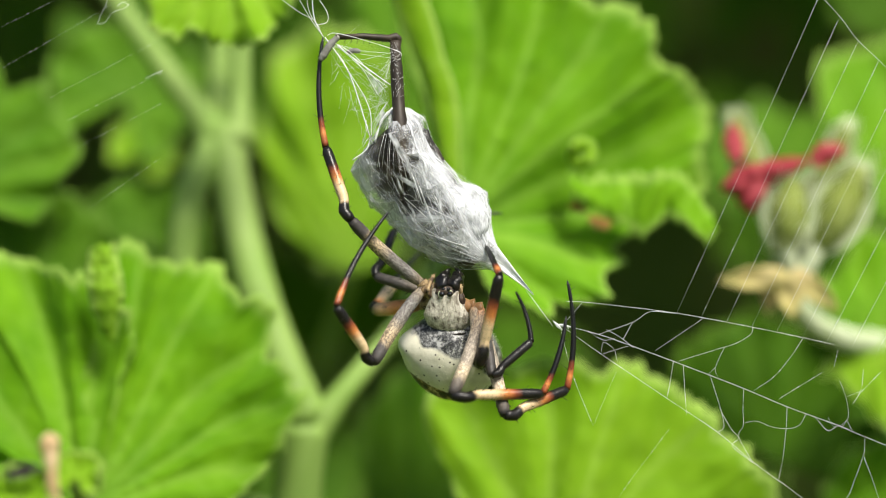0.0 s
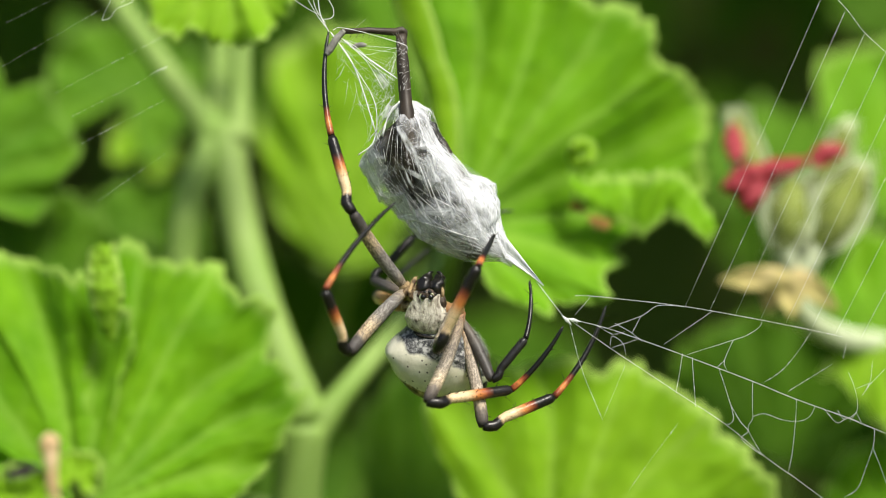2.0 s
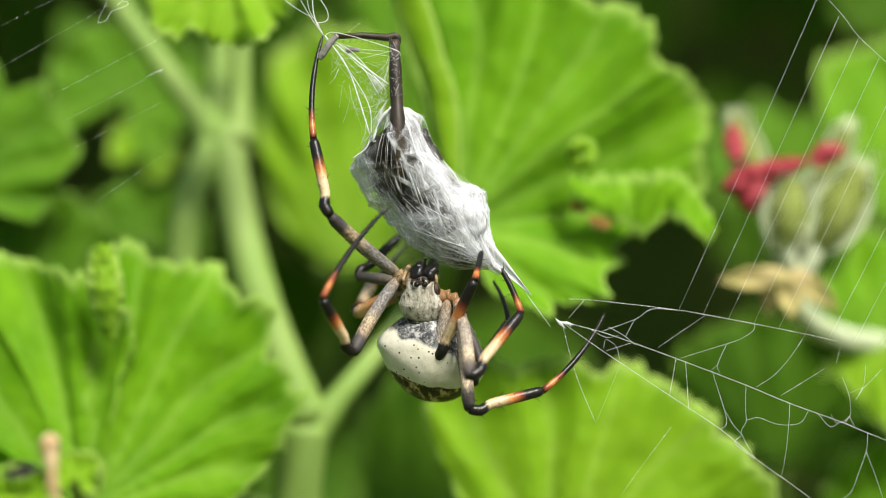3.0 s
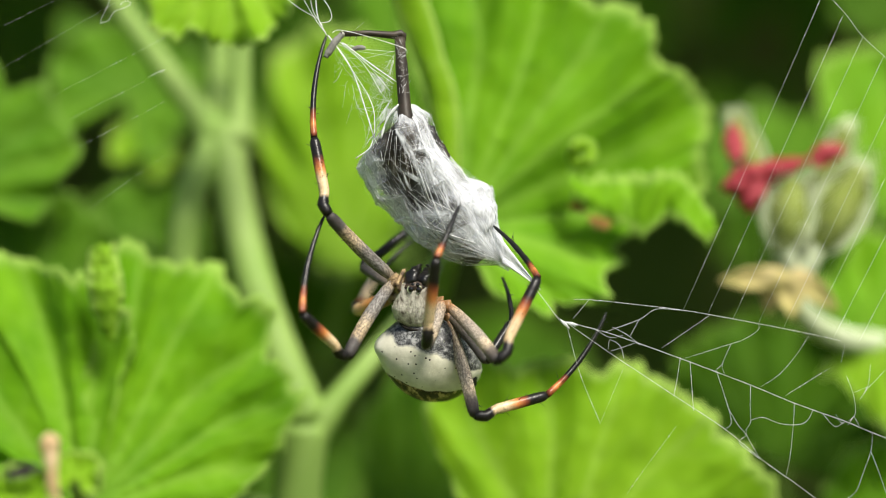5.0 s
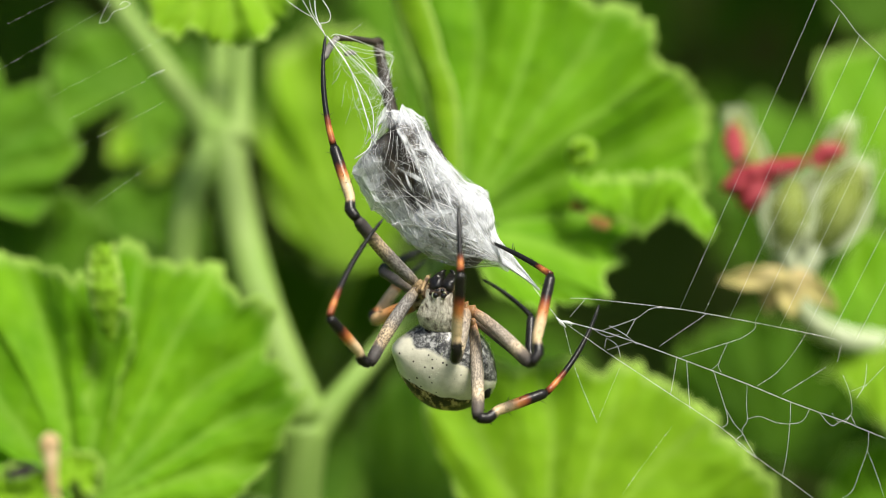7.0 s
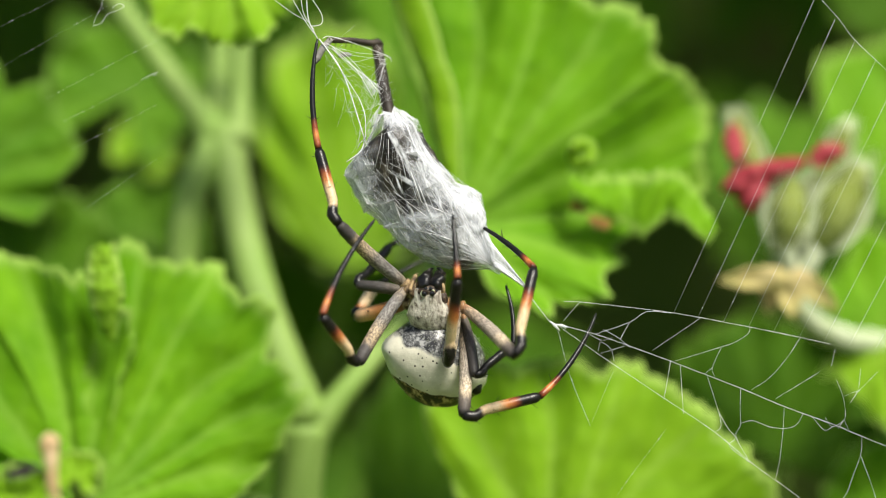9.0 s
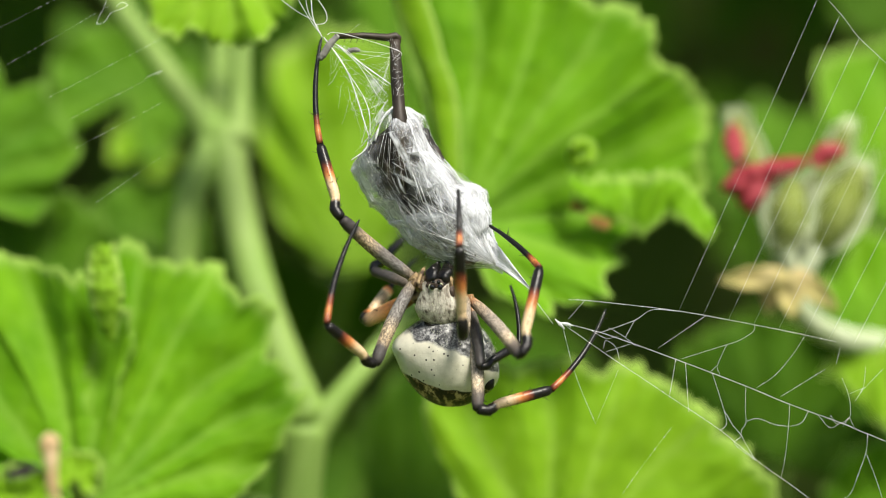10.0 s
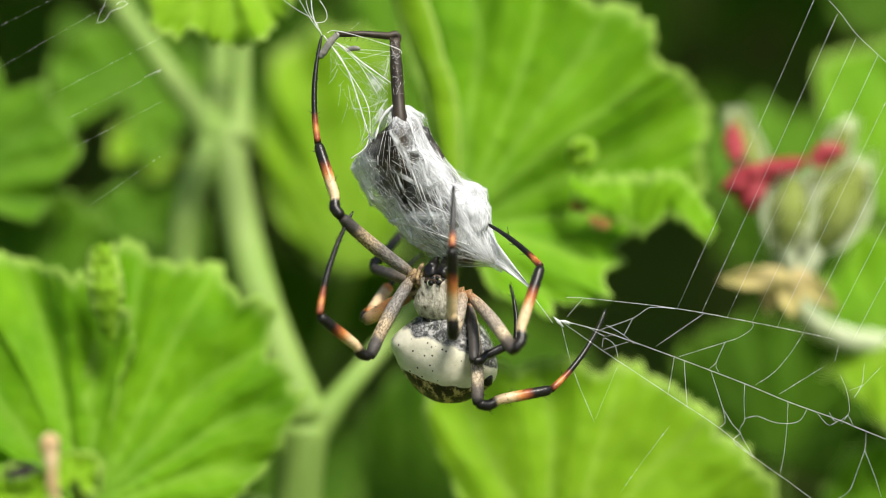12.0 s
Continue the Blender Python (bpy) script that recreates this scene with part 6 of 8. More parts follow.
    walk(abdomen, [(t, Matrix.Translation((0.6 * x * MM, 0, 0.7 * z * MM)) @ waist @ Matrix.Rotation(radians(tail), 4, "X") @ Matrix.Rotation(radians(-4.0 * x), 4, "Y") @ waist.inverted()) for t, x, z, tail in sway])
    side = (-1, 0, 0.3)
    walk(l1_femur, [
        (0, bone((-4.29, -0.50, 4.37), (-16.17, -5.65, 15.92), side)), (0.5, bone((-4.29, -0.50, 4.37), (-15.98, -7.45, 15.14), side)), (1, bone((-4.29, -0.50, 4.37), (-13.75, -8.36, 16.61), side)),
        (1.5, bone((-4.29, -0.50, 4.37), (-13.87, -8.86, 16.17), side)), (2, bone((-4.29, -0.50, 4.37), (-12.79, -8.55, 17.17), side)), (2.2, bone((-4.29, -0.50, 4.37), (-13.73, -9.12, 16.09), side)),
        (2.4, bone((-4.29, -0.50, 4.37), (-15.00, -8.58, 15.36), side)), (2.5, bone((-4.29, -0.50, 4.37), (-15.81, -9.10, 14.08), side)), (3, bone((-4.29, -0.50, 4.37), (-15.42, -8.90, 14.69), side)),
        (3.2, bone((-4.29, -0.50, 4.37), (-15.21, -8.70, 15.06), side)), (4.8, bone((-4.29, -0.50, 4.37), (-15.55, -7.85, 15.32), side)), (5, bone((-4.29, -0.50, 4.37), (-15.43, -8.63, 14.89), side)),
        (5.2, bone((-4.29, -0.50, 4.37), (-15.36, -6.94, 16.07), side)), (5.5, bone((-4.29, -0.50, 4.37), (-12.91, -7.77, 17.55), side)), (6, bone((-4.29, -0.50, 4.37), (-13.60, -6.66, 17.65), side)),
        (6.5, bone((-4.29, -0.50, 4.37), (-14.66, -8.56, 15.71), side)), (7, bone((-4.29, -0.50, 4.37), (-14.59, -8.91, 15.51), side)), (7.2, bone((-4.29, -0.50, 4.37), (-14.77, -8.39, 15.73), side)),
        (8.8, bone((-4.29, -0.50, 4.37), (-14.77, -5.49, 17.26), side)), (9, bone((-4.29, -0.50, 4.37), (-14.86, -8.83, 15.32), side)), (9.5, bone((-4.29, -0.50, 4.37), (-14.30, -8.52, 16.06), side)),
        (9.8, bone((-4.29, -0.50, 4.37), (-15.65, -8.67, 14.62), side)), (10, bone((-4.29, -0.50, 4.37), (-15.81, -7.52, 15.28), side)), (10.5, bone((-4.29, -0.50, 4.37), (-15.78, -8.26, 14.79), side)),
        (11, bone((-4.29, -0.50, 4.37), (-15.32, -8.80, 14.88), side)), (11.5, bone((-4.29, -0.50, 4.37), (-15.35, -8.91, 14.76), side)), (12, bone((-4.29, -0.50, 4.37), (-15.45, -8.75, 14.78), side)),
    ])
    walk(l1_tibia, [
        (0, bone((-16.17, -5.65, 15.92), (-20.44, -1.01, 28.91), side)), (0.5, bone((-15.98, -7.45, 15.14), (-20.02, -2.93, 28.24), side)), (1, bone((-13.75, -8.36, 16.61), (-17.62, -4.33, 29.92), side)),
        (1.5, bone((-13.87, -8.86, 16.17), (-18.17, -5.25, 29.48), side)), (2, bone((-12.79, -8.55, 17.17), (-16.61, -4.78, 30.58), side)), (2.2, bone((-13.73, -9.12, 16.09), (-17.52, -5.23, 29.47), side)),
        (2.4, bone((-15.00, -8.58, 15.36), (-18.76, -4.69, 28.75), side)), (2.5, bone((-15.81, -9.10, 14.08), (-19.60, -5.12, 27.43), side)), (3, bone((-15.42, -8.90, 14.69), (-18.37, -4.55, 28.14), side)),
        (3.2, bone((-15.21, -8.70, 15.06), (-18.32, -4.37, 28.48), side)), (4.8, bone((-15.55, -7.85, 15.32), (-18.44, -3.45, 28.77), side)), (5, bone((-15.43, -8.63, 14.89), (-18.80, -4.11, 28.19), side)),
        (5.2, bone((-15.36, -6.94, 16.07), (-18.38, -2.94, 29.61), side)), (5.5, bone((-12.91, -7.77, 17.55), (-16.07, -4.13, 31.16), side)), (6, bone((-13.60, -6.66, 17.65), (-16.35, -2.27, 31.13), side)),
        (6.5, bone((-14.66, -8.56, 15.71), (-18.96, -3.78, 28.64), side)), (7, bone((-14.59, -8.91, 15.51), (-19.15, -4.15, 28.35), side)), (7.2, bone((-14.77, -8.39, 15.73), (-19.06, -3.67, 28.68), side)),
        (8.8, bone((-14.77, -5.49, 17.26), (-17.06, -1.11, 30.83), side)), (9, bone((-14.86, -8.83, 15.32), (-18.00, -4.09, 28.59), side)), (9.5, bone((-14.30, -8.52, 16.06), (-16.97, -3.36, 29.28), side)),
        (9.8, bone((-15.65, -8.67, 14.62), (-19.07, -3.59, 27.70), side)), (10, bone((-15.81, -7.52, 15.28), (-19.11, -2.64, 28.46), side)), (10.5, bone((-15.78, -8.26, 14.79), (-18.88, -3.65, 28.12), side)),
        (11, bone((-15.32, -8.80, 14.88), (-18.35, -3.96, 28.14), side)), (11.5, bone((-15.35, -8.91, 14.76), (-18.52, -4.13, 28.01), side)), (12, bone((-15.45, -8.75, 14.78), (-19.04, -4.04, 27.95), side)),
    ])
    walk(l1_metatarsus, [
        (0, bone((-20.44, -1.01, 28.91), (-20.49, 2.64, 48.90), side)), (0.5, bone((-20.02, -2.93, 28.24), (-19.28, 1.14, 48.13), side)), (1, bone((-17.62, -4.33, 29.92), (-19.08, -0.05, 49.73), side)),
        (1.5, bone((-18.17, -5.25, 29.48), (-20.51, 1.36, 48.54), side)), (2, bone((-16.61, -4.78, 30.58), (-17.39, 2.17, 49.65), side)), (2.2, bone((-17.52, -5.23, 29.47), (-17.05, 1.82, 48.52), side)),
        (2.4, bone((-18.76, -4.69, 28.75), (-18.25, 1.44, 48.11), side)), (2.5, bone((-19.60, -5.12, 27.43), (-19.23, 0.83, 46.85), side)), (3, bone((-18.37, -4.55, 28.14), (-16.79, 2.57, 47.11), side)),
        (3.2, bone((-18.32, -4.37, 28.48), (-16.78, 3.27, 47.24), side)), (4.8, bone((-18.44, -3.45, 28.77), (-16.11, 4.12, 47.48), side)), (5, bone((-18.80, -4.11, 28.19), (-17.83, 3.28, 47.09), side)),
        (5.2, bone((-18.38, -2.94, 29.61), (-15.26, 4.52, 48.25), side)), (5.5, bone((-16.07, -4.13, 31.16), (-15.85, 2.39, 50.40), side)), (6, bone((-16.35, -2.27, 31.13), (-16.15, 3.63, 50.57), side)),
        (6.5, bone((-18.96, -3.78, 28.64), (-20.50, 1.38, 48.23), side)), (7, bone((-19.15, -4.15, 28.35), (-21.14, 0.51, 48.03), side)), (7.2, bone((-19.06, -3.67, 28.68), (-20.80, 1.48, 48.26), side)),
        (8.8, bone((-17.06, -1.11, 30.83), (-14.92, 3.17, 50.57), side)), (9, bone((-18.00, -4.09, 28.59), (-17.46, 0.19, 48.44), side)), (9.5, bone((-16.97, -3.36, 29.28), (-15.50, 1.88, 48.85), side)),
        (9.8, bone((-19.07, -3.59, 27.70), (-18.42, 0.89, 47.50), side)), (10, bone((-19.11, -2.64, 28.46), (-18.07, 2.76, 48.02), side)), (10.5, bone((-18.88, -3.65, 28.12), (-17.70, 2.12, 47.56), side)),
        (11, bone((-18.35, -3.96, 28.14), (-17.02, 1.87, 47.56), side)), (11.5, bone((-18.52, -4.13, 28.01), (-17.29, 2.19, 47.28), side)), (12, bone((-19.04, -4.04, 27.95), (-17.49, 1.31, 47.49), side)),
    ])
    side = (-1, 0, -0.3)
    walk(l2_femur, [
        (0, bone((-4.28, -1.00, 3.38), (-12.99, -8.48, -8.87), side)), (0.5, bone((-4.28, -1.00, 3.38), (-12.67, -8.90, -8.83), side)), (1, bone((-4.28, -1.00, 3.38), (-13.11, -9.37, -8.19), side)),
        (1.5, bone((-4.28, -1.00, 3.38), (-12.32, -8.51, -9.30), side)), (2, bone((-4.28, -1.00, 3.38), (-13.56, -10.56, -6.83), side)), (2.2, bone((-4.28, -1.00, 3.38), (-12.84, -10.70, -7.32), side)),
        (2.4, bone((-4.28, -1.00, 3.38), (-11.95, -9.48, -8.91), side)), (2.5, bone((-4.28, -1.00, 3.38), (-12.03, -7.98, -9.77), side)), (3, bone((-4.28, -1.00, 3.38), (-12.00, -9.36, -8.97), side)),
        (3.2, bone((-4.28, -1.00, 3.38), (-11.75, -9.17, -9.24), side)), (4.8, bone((-4.28, -1.00, 3.38), (-11.65, -8.51, -9.70), side)), (5, bone((-4.28, -1.00, 3.38), (-11.25, -9.31, -9.43), side)),
        (5.2, bone((-4.28, -1.00, 3.38), (-11.09, -9.48, -9.41), side)), (5.5, bone((-4.28, -1.00, 3.38), (-13.07, -10.59, -7.24), side)), (6, bone((-4.28, -1.00, 3.38), (-13.19, -10.15, -7.52), side)),
        (6.5, bone((-4.28, -1.00, 3.38), (-12.22, -8.63, -9.29), side)), (7, bone((-4.28, -1.00, 3.38), (-11.99, -8.61, -9.44), side)), (7.2, bone((-4.28, -1.00, 3.38), (-12.81, -7.48, -9.54), side)),
        (8.8, bone((-4.28, -1.00, 3.38), (-13.68, -9.18, -7.86), side)), (9, bone((-4.28, -1.00, 3.38), (-12.71, -9.01, -8.73), side)), (9.5, bone((-4.28, -1.00, 3.38), (-12.31, -8.52, -9.30), side)),
        (9.8, bone((-4.28, -1.00, 3.38), (-11.81, -7.29, -10.24), side)), (10, bone((-4.28, -1.00, 3.38), (-11.38, -7.90, -10.18), side)), (10.5, bone((-4.28, -1.00, 3.38), (-12.28, -8.00, -9.61), side)),
        (11, bone((-4.28, -1.00, 3.38), (-12.17, -8.27, -9.54), side)), (11.5, bone((-4.28, -1.00, 3.38), (-12.35, -7.82, -9.66), side)), (12, bone((-4.28, -1.00, 3.38), (-12.12, -8.36, -9.51), side)),
    ])
    walk(l2_tibia, [
        (0, bone((-12.99, -8.48, -8.87), (-18.87, -13.31, 1.23), side)), (0.5, bone((-12.67, -8.90, -8.83), (-18.68, -10.80, 2.13), side)), (1, bone((-13.11, -9.37, -8.19), (-17.85, -9.38, 3.54), side)),
        (1.5, bone((-12.32, -8.51, -9.30), (-18.68, -8.59, 1.63), side)), (2, bone((-13.56, -10.56, -6.83), (-17.27, -16.01, 3.96), side)), (2.2, bone((-12.84, -10.70, -7.32), (-16.55, -16.18, 3.45), side)),
        (2.4, bone((-11.95, -9.48, -8.91), (-17.09, -14.79, 1.34), side)), (2.5, bone((-12.03, -7.98, -9.77), (-17.12, -12.77, 0.77), side)), (3, bone((-12.00, -9.36, -8.97), (-16.67, -16.25, 0.54), side)),
        (3.2, bone((-11.75, -9.17, -9.24), (-16.48, -15.71, 0.49), side)), (4.8, bone((-11.65, -8.51, -9.70), (-18.65, -15.81, -2.12), side)), (5, bone((-11.25, -9.31, -9.43), (-18.73, -16.47, -2.17), side)),
        (5.2, bone((-11.09, -9.48, -9.41), (-19.34, -14.77, -1.42), side)), (5.5, bone((-13.07, -10.59, -7.24), (-18.12, -17.54, 2.04), side)), (6, bone((-13.19, -10.15, -7.52), (-18.41, -17.58, 1.27), side)),
        (6.5, bone((-12.22, -8.63, -9.29), (-18.55, -15.83, -1.04), side)), (7, bone((-11.99, -8.61, -9.44), (-18.78, -15.40, -1.21), side)), (7.2, bone((-12.81, -7.48, -9.54), (-19.50, -13.95, -0.98), side)),
        (8.8, bone((-13.68, -9.18, -7.86), (-18.73, -15.60, 1.79), side)), (9, bone((-12.71, -9.01, -8.73), (-18.07, -16.53, -0.09), side)), (9.5, bone((-12.31, -8.52, -9.30), (-20.93, -14.41, -2.17), side)),
        (9.8, bone((-11.81, -7.29, -10.24), (-18.83, -15.48, -3.63), side)), (10, bone((-11.38, -7.90, -10.18), (-19.01, -14.58, -2.62), side)), (10.5, bone((-12.28, -8.00, -9.61), (-20.18, -14.41, -2.09), side)),
        (11, bone((-12.17, -8.27, -9.54), (-19.96, -14.57, -1.82), side)), (11.5, bone((-12.35, -7.82, -9.66), (-20.17, -14.10, -1.96), side)), (12, bone((-12.12, -8.36, -9.51), (-19.98, -14.53, -1.76), side)),
    ])
    walk(l2_metatarsus, [
        (0, bone((-18.87, -13.31, 1.23), (-9.76, -5.07, 17.08), side)), (0.5, bone((-18.68, -10.80, 2.13), (-9.04, -1.85, 17.27), side)), (1, bone((-17.85, -9.38, 3.54), (-9.40, -0.77, 19.56), side)),
        (1.5, bone((-18.68, -8.59, 1.63), (-10.74, -1.50, 18.62), side)), (2, bone((-17.27, -16.01, 3.96), (-5.44, -9.81, 18.93), side)), (2.2, bone((-16.55, -16.18, 3.45), (-5.20, -8.32, 18.00), side)),
        (2.4, bone((-17.09, -14.79, 1.34), (-6.75, -7.71, 17.00), side)), (2.5, bone((-17.12, -12.77, 0.77), (-7.08, -5.27, 16.43), side)), (3, bone((-16.67, -16.25, 0.54), (-5.45, -9.94, 15.92), side)),
        (3.2, bone((-16.48, -15.71, 0.49), (-5.46, -9.50, 16.05), side)), (4.8, bone((-18.65, -15.81, -2.12), (-16.58, -4.35, 14.21), side)), (5, bone((-18.73, -16.47, -2.17), (-16.27, -6.24, 14.91), side)),
        (5.2, bone((-19.34, -14.77, -1.42), (-15.73, -4.51, 15.43), side)), (5.5, bone((-18.12, -17.54, 2.04), (-10.82, -10.01, 19.14), side)), (6, bone((-18.41, -17.58, 1.27), (-8.50, -11.43, 17.59), side)),
        (6.5, bone((-18.55, -15.83, -1.04), (-10.30, -8.09, 15.52), side)), (7, bone((-18.78, -15.40, -1.21), (-10.12, -8.66, 15.58), side)), (7.2, bone((-19.50, -13.95, -0.98), (-10.63, -6.86, 15.55), side)),
        (8.8, bone((-18.73, -15.60, 1.79), (-8.97, -7.29, 17.22), side)), (9, bone((-18.07, -16.53, -0.09), (-8.60, -8.89, 15.86), side)), (9.5, bone((-20.93, -14.41, -2.17), (-14.65, -4.96, 14.37), side)),
        (9.8, bone((-18.83, -15.48, -3.63), (-13.90, -8.61, 14.55), side)), (10, bone((-19.01, -14.58, -2.62), (-12.82, -7.07, 14.92), side)), (10.5, bone((-20.18, -14.41, -2.09), (-13.30, -6.85, 15.17), side)),
        (11, bone((-19.96, -14.57, -1.82), (-13.13, -6.98, 15.45), side)), (11.5, bone((-20.17, -14.10, -1.96), (-13.47, -6.74, 15.45), side)), (12, bone((-19.98, -14.53, -1.76), (-13.51, -7.22, 15.77), side)),
    ])
    side = (-1, 0, 0.5)
    walk(l3_femur, [
        (0, bone((-4.14, 2.00, 2.81), (-12.68, 4.67, 5.81), side)), (0.5, bone((-4.14, 2.00, 2.81), (-12.62, 3.70, 6.59), side)), (1, bone((-4.14, 2.00, 2.81), (-12.02, 6.99, 4.29), side)),
        (1.5, bone((-4.14, 2.00, 2.81), (-11.55, 7.78, 3.68), side)), (2, bone((-4.14, 2.00, 2.81), (-10.17, 8.87, 5.17), side)), (2.2, bone((-4.14, 2.00, 2.81), (-11.20, 8.06, 4.42), side)),
        (2.4, bone((-4.14, 2.00, 2.81), (-12.16, 6.91, 3.58), side)), (2.5, bone((-4.14, 2.00, 2.81), (-12.39, 6.51, 3.67), side)), (3, bone((-4.14, 2.00, 2.81), (-11.86, 7.33, 3.87), side)),
        (3.2, bone((-4.14, 2.00, 2.81), (-11.71, 7.54, 3.90), side)), (4.8, bone((-4.14, 2.00, 2.81), (-11.27, 7.47, 5.69), side)), (5, bone((-4.14, 2.00, 2.81), (-10.03, 8.72, 5.87), side)),
        (5.2, bone((-4.14, 2.00, 2.81), (-10.02, 8.57, 6.19), side)), (5.5, bone((-4.14, 2.00, 2.81), (-9.91, 8.37, 6.71), side)), (6, bone((-4.14, 2.00, 2.81), (-12.50, 6.34, 3.47), side)),
        (6.5, bone((-4.14, 2.00, 2.81), (-13.10, 4.38, 1.03), side)), (7, bone((-4.14, 2.00, 2.81), (-10.84, 7.58, 6.42), side)), (7.2, bone((-4.14, 2.00, 2.81), (-10.13, 7.69, 7.38), side)),
        (8.8, bone((-4.14, 2.00, 2.81), (-13.05, 1.59, 5.91), side)), (9, bone((-4.14, 2.00, 2.81), (-12.98, 4.88, 4.43), side)), (9.5, bone((-4.14, 2.00, 2.81), (-11.55, 7.49, 4.81), side)),
        (9.8, bone((-4.14, 2.00, 2.81), (-11.71, 6.23, 6.54), side)), (10, bone((-4.14, 2.00, 2.81), (-11.55, 7.05, 5.76), side)), (10.5, bone((-4.14, 2.00, 2.81), (-11.05, 7.40, 6.31), side)),
        (11, bone((-4.14, 2.00, 2.81), (-10.77, 7.85, 6.13), side)), (11.5, bone((-4.14, 2.00, 2.81), (-10.50, 8.20, 6.00), side)), (12, bone((-4.14, 2.00, 2.81), (-11.31, 7.48, 5.58), side)),
    ])
    walk(l3_tibia, [
        (0, bone((-12.68, 4.67, 5.81), (-9.36, 12.30, 14.10), side)), (0.5, bone((-12.62, 3.70, 6.59), (-8.52, 11.71, 14.14), side)), (1, bone((-12.02, 6.99, 4.29), (-5.50, 12.65, 12.25), side)),
        (1.5, bone((-11.55, 7.78, 3.68), (-6.43, 15.20, 11.21), side)), (2, bone((-10.17, 8.87, 5.17), (-2.99, 13.80, 13.06), side)), (2.2, bone((-11.20, 8.06, 4.42), (-3.22, 11.59, 12.29), side)),
        (2.4, bone((-12.16, 6.91, 3.58), (-4.55, 11.00, 11.55), side)), (2.5, bone((-12.39, 6.51, 3.67), (-5.16, 11.62, 11.39), side)), (3, bone((-11.86, 7.33, 3.87), (-4.38, 13.03, 10.92), side)),
        (3.2, bone((-11.71, 7.54, 3.90), (-3.33, 10.60, 11.55), side)), (4.8, bone((-11.27, 7.47, 5.69), (-2.45, 11.76, 12.17), side)), (5, bone((-10.03, 8.72, 5.87), (-2.38, 14.46, 12.70), side)),
        (5.2, bone((-10.02, 8.57, 6.19), (-1.15, 12.40, 12.88), side)), (5.5, bone((-9.91, 8.37, 6.71), (-1.34, 13.37, 13.01), side)), (6, bone((-12.50, 6.34, 3.47), (-5.14, 10.68, 11.53), side)),
        (6.5, bone((-13.10, 4.38, 1.03), (-6.63, 4.52, 10.84), side)), (7, bone((-10.84, 7.58, 6.42), (-4.90, 17.15, 9.77), side)), (7.2, bone((-10.13, 7.69, 7.38), (-6.23, 18.48, 9.92), side)),
        (8.8, bone((-13.05, 1.59, 5.91), (-6.90, 9.24, 12.38), side)), (9, bone((-12.98, 4.88, 4.43), (-6.95, 12.31, 11.24), side)), (9.5, bone((-11.55, 7.49, 4.81), (-4.95, 14.02, 12.01), side)),
        (9.8, bone((-11.71, 6.23, 6.54), (-6.60, 15.08, 12.35), side)), (10, bone((-11.55, 7.05, 5.76), (-6.34, 16.10, 11.14), side)), (10.5, bone((-11.05, 7.40, 6.31), (-6.10, 16.84, 11.24), side)),
        (11, bone((-10.77, 7.85, 6.13), (-6.06, 17.45, 11.00), side)), (11.5, bone((-10.50, 8.20, 6.00), (-5.81, 17.80, 10.89), side)), (12, bone((-11.31, 7.48, 5.58), (-6.23, 16.28, 11.49), side)),
    ])
    walk(l3_metatarsus, [
        (0, bone((-9.36, 12.30, 14.10), (10.96, 17.20, 16.61), side)), (0.5, bone((-8.52, 11.71, 14.14), (10.48, 20.73, 15.19), side)), (1, bone((-5.50, 12.65, 12.25), (14.44, 17.20, 17.27), side)),
        (1.5, bone((-6.43, 15.20, 11.21), (9.19, 28.39, 16.26), side)), (2, bone((-2.99, 13.80, 13.06), (16.13, 21.11, 17.96), side)), (2.2, bone((-3.22, 11.59, 12.29), (16.93, 17.40, 14.09), side)),
        (2.4, bone((-4.55, 11.00, 11.55), (11.33, 23.99, 16.29), side)), (2.5, bone((-5.16, 11.62, 11.39), (11.80, 23.64, 14.76), side)), (3, bone((-4.38, 13.03, 10.92), (12.13, 25.74, 13.91), side)),
        (3.2, bone((-3.33, 10.60, 11.55), (12.32, 24.42, 14.26), side)), (4.8, bone((-2.45, 11.76, 12.17), (13.24, 25.57, 14.66), side)), (5, bone((-2.38, 14.46, 12.70), (12.51, 29.05, 15.60), side)),
        (5.2, bone((-1.15, 12.40, 12.88), (14.58, 26.18, 15.34), side)), (5.5, bone((-1.34, 13.37, 13.01), (14.97, 26.06, 17.00), side)), (6, bone((-5.14, 10.68, 11.53), (15.20, 16.12, 11.55), side)),
        (6.5, bone((-6.63, 4.52, 10.84), (10.85, 15.46, 15.09), side)), (7, bone((-4.90, 17.15, 9.77), (11.23, 29.38, 15.56), side)), (7.2, bone((-6.23, 18.48, 9.92), (10.75, 29.73, 15.23), side)),
        (8.8, bone((-6.90, 9.24, 12.38), (9.70, 21.51, 16.53), side)), (9, bone((-6.95, 12.31, 11.24), (9.49, 24.19, 16.87), side)), (9.5, bone((-4.95, 14.02, 12.01), (12.90, 23.37, 18.12), side)),
        (9.8, bone((-6.60, 15.08, 12.35), (10.09, 27.43, 15.83), side)), (10, bone((-6.34, 16.10, 11.14), (9.44, 29.58, 14.69), side)), (10.5, bone((-6.10, 16.84, 11.24), (11.00, 28.28, 15.73), side)),
        (11, bone((-6.06, 17.45, 11.00), (11.95, 27.48, 15.27), side)), (11.5, bone((-5.81, 17.80, 10.89), (12.20, 27.96, 14.89), side)), (12, bone((-6.23, 16.28, 11.49), (10.06, 29.34, 14.19), side)),
    ])
    side = (-1, 0, -0.5)
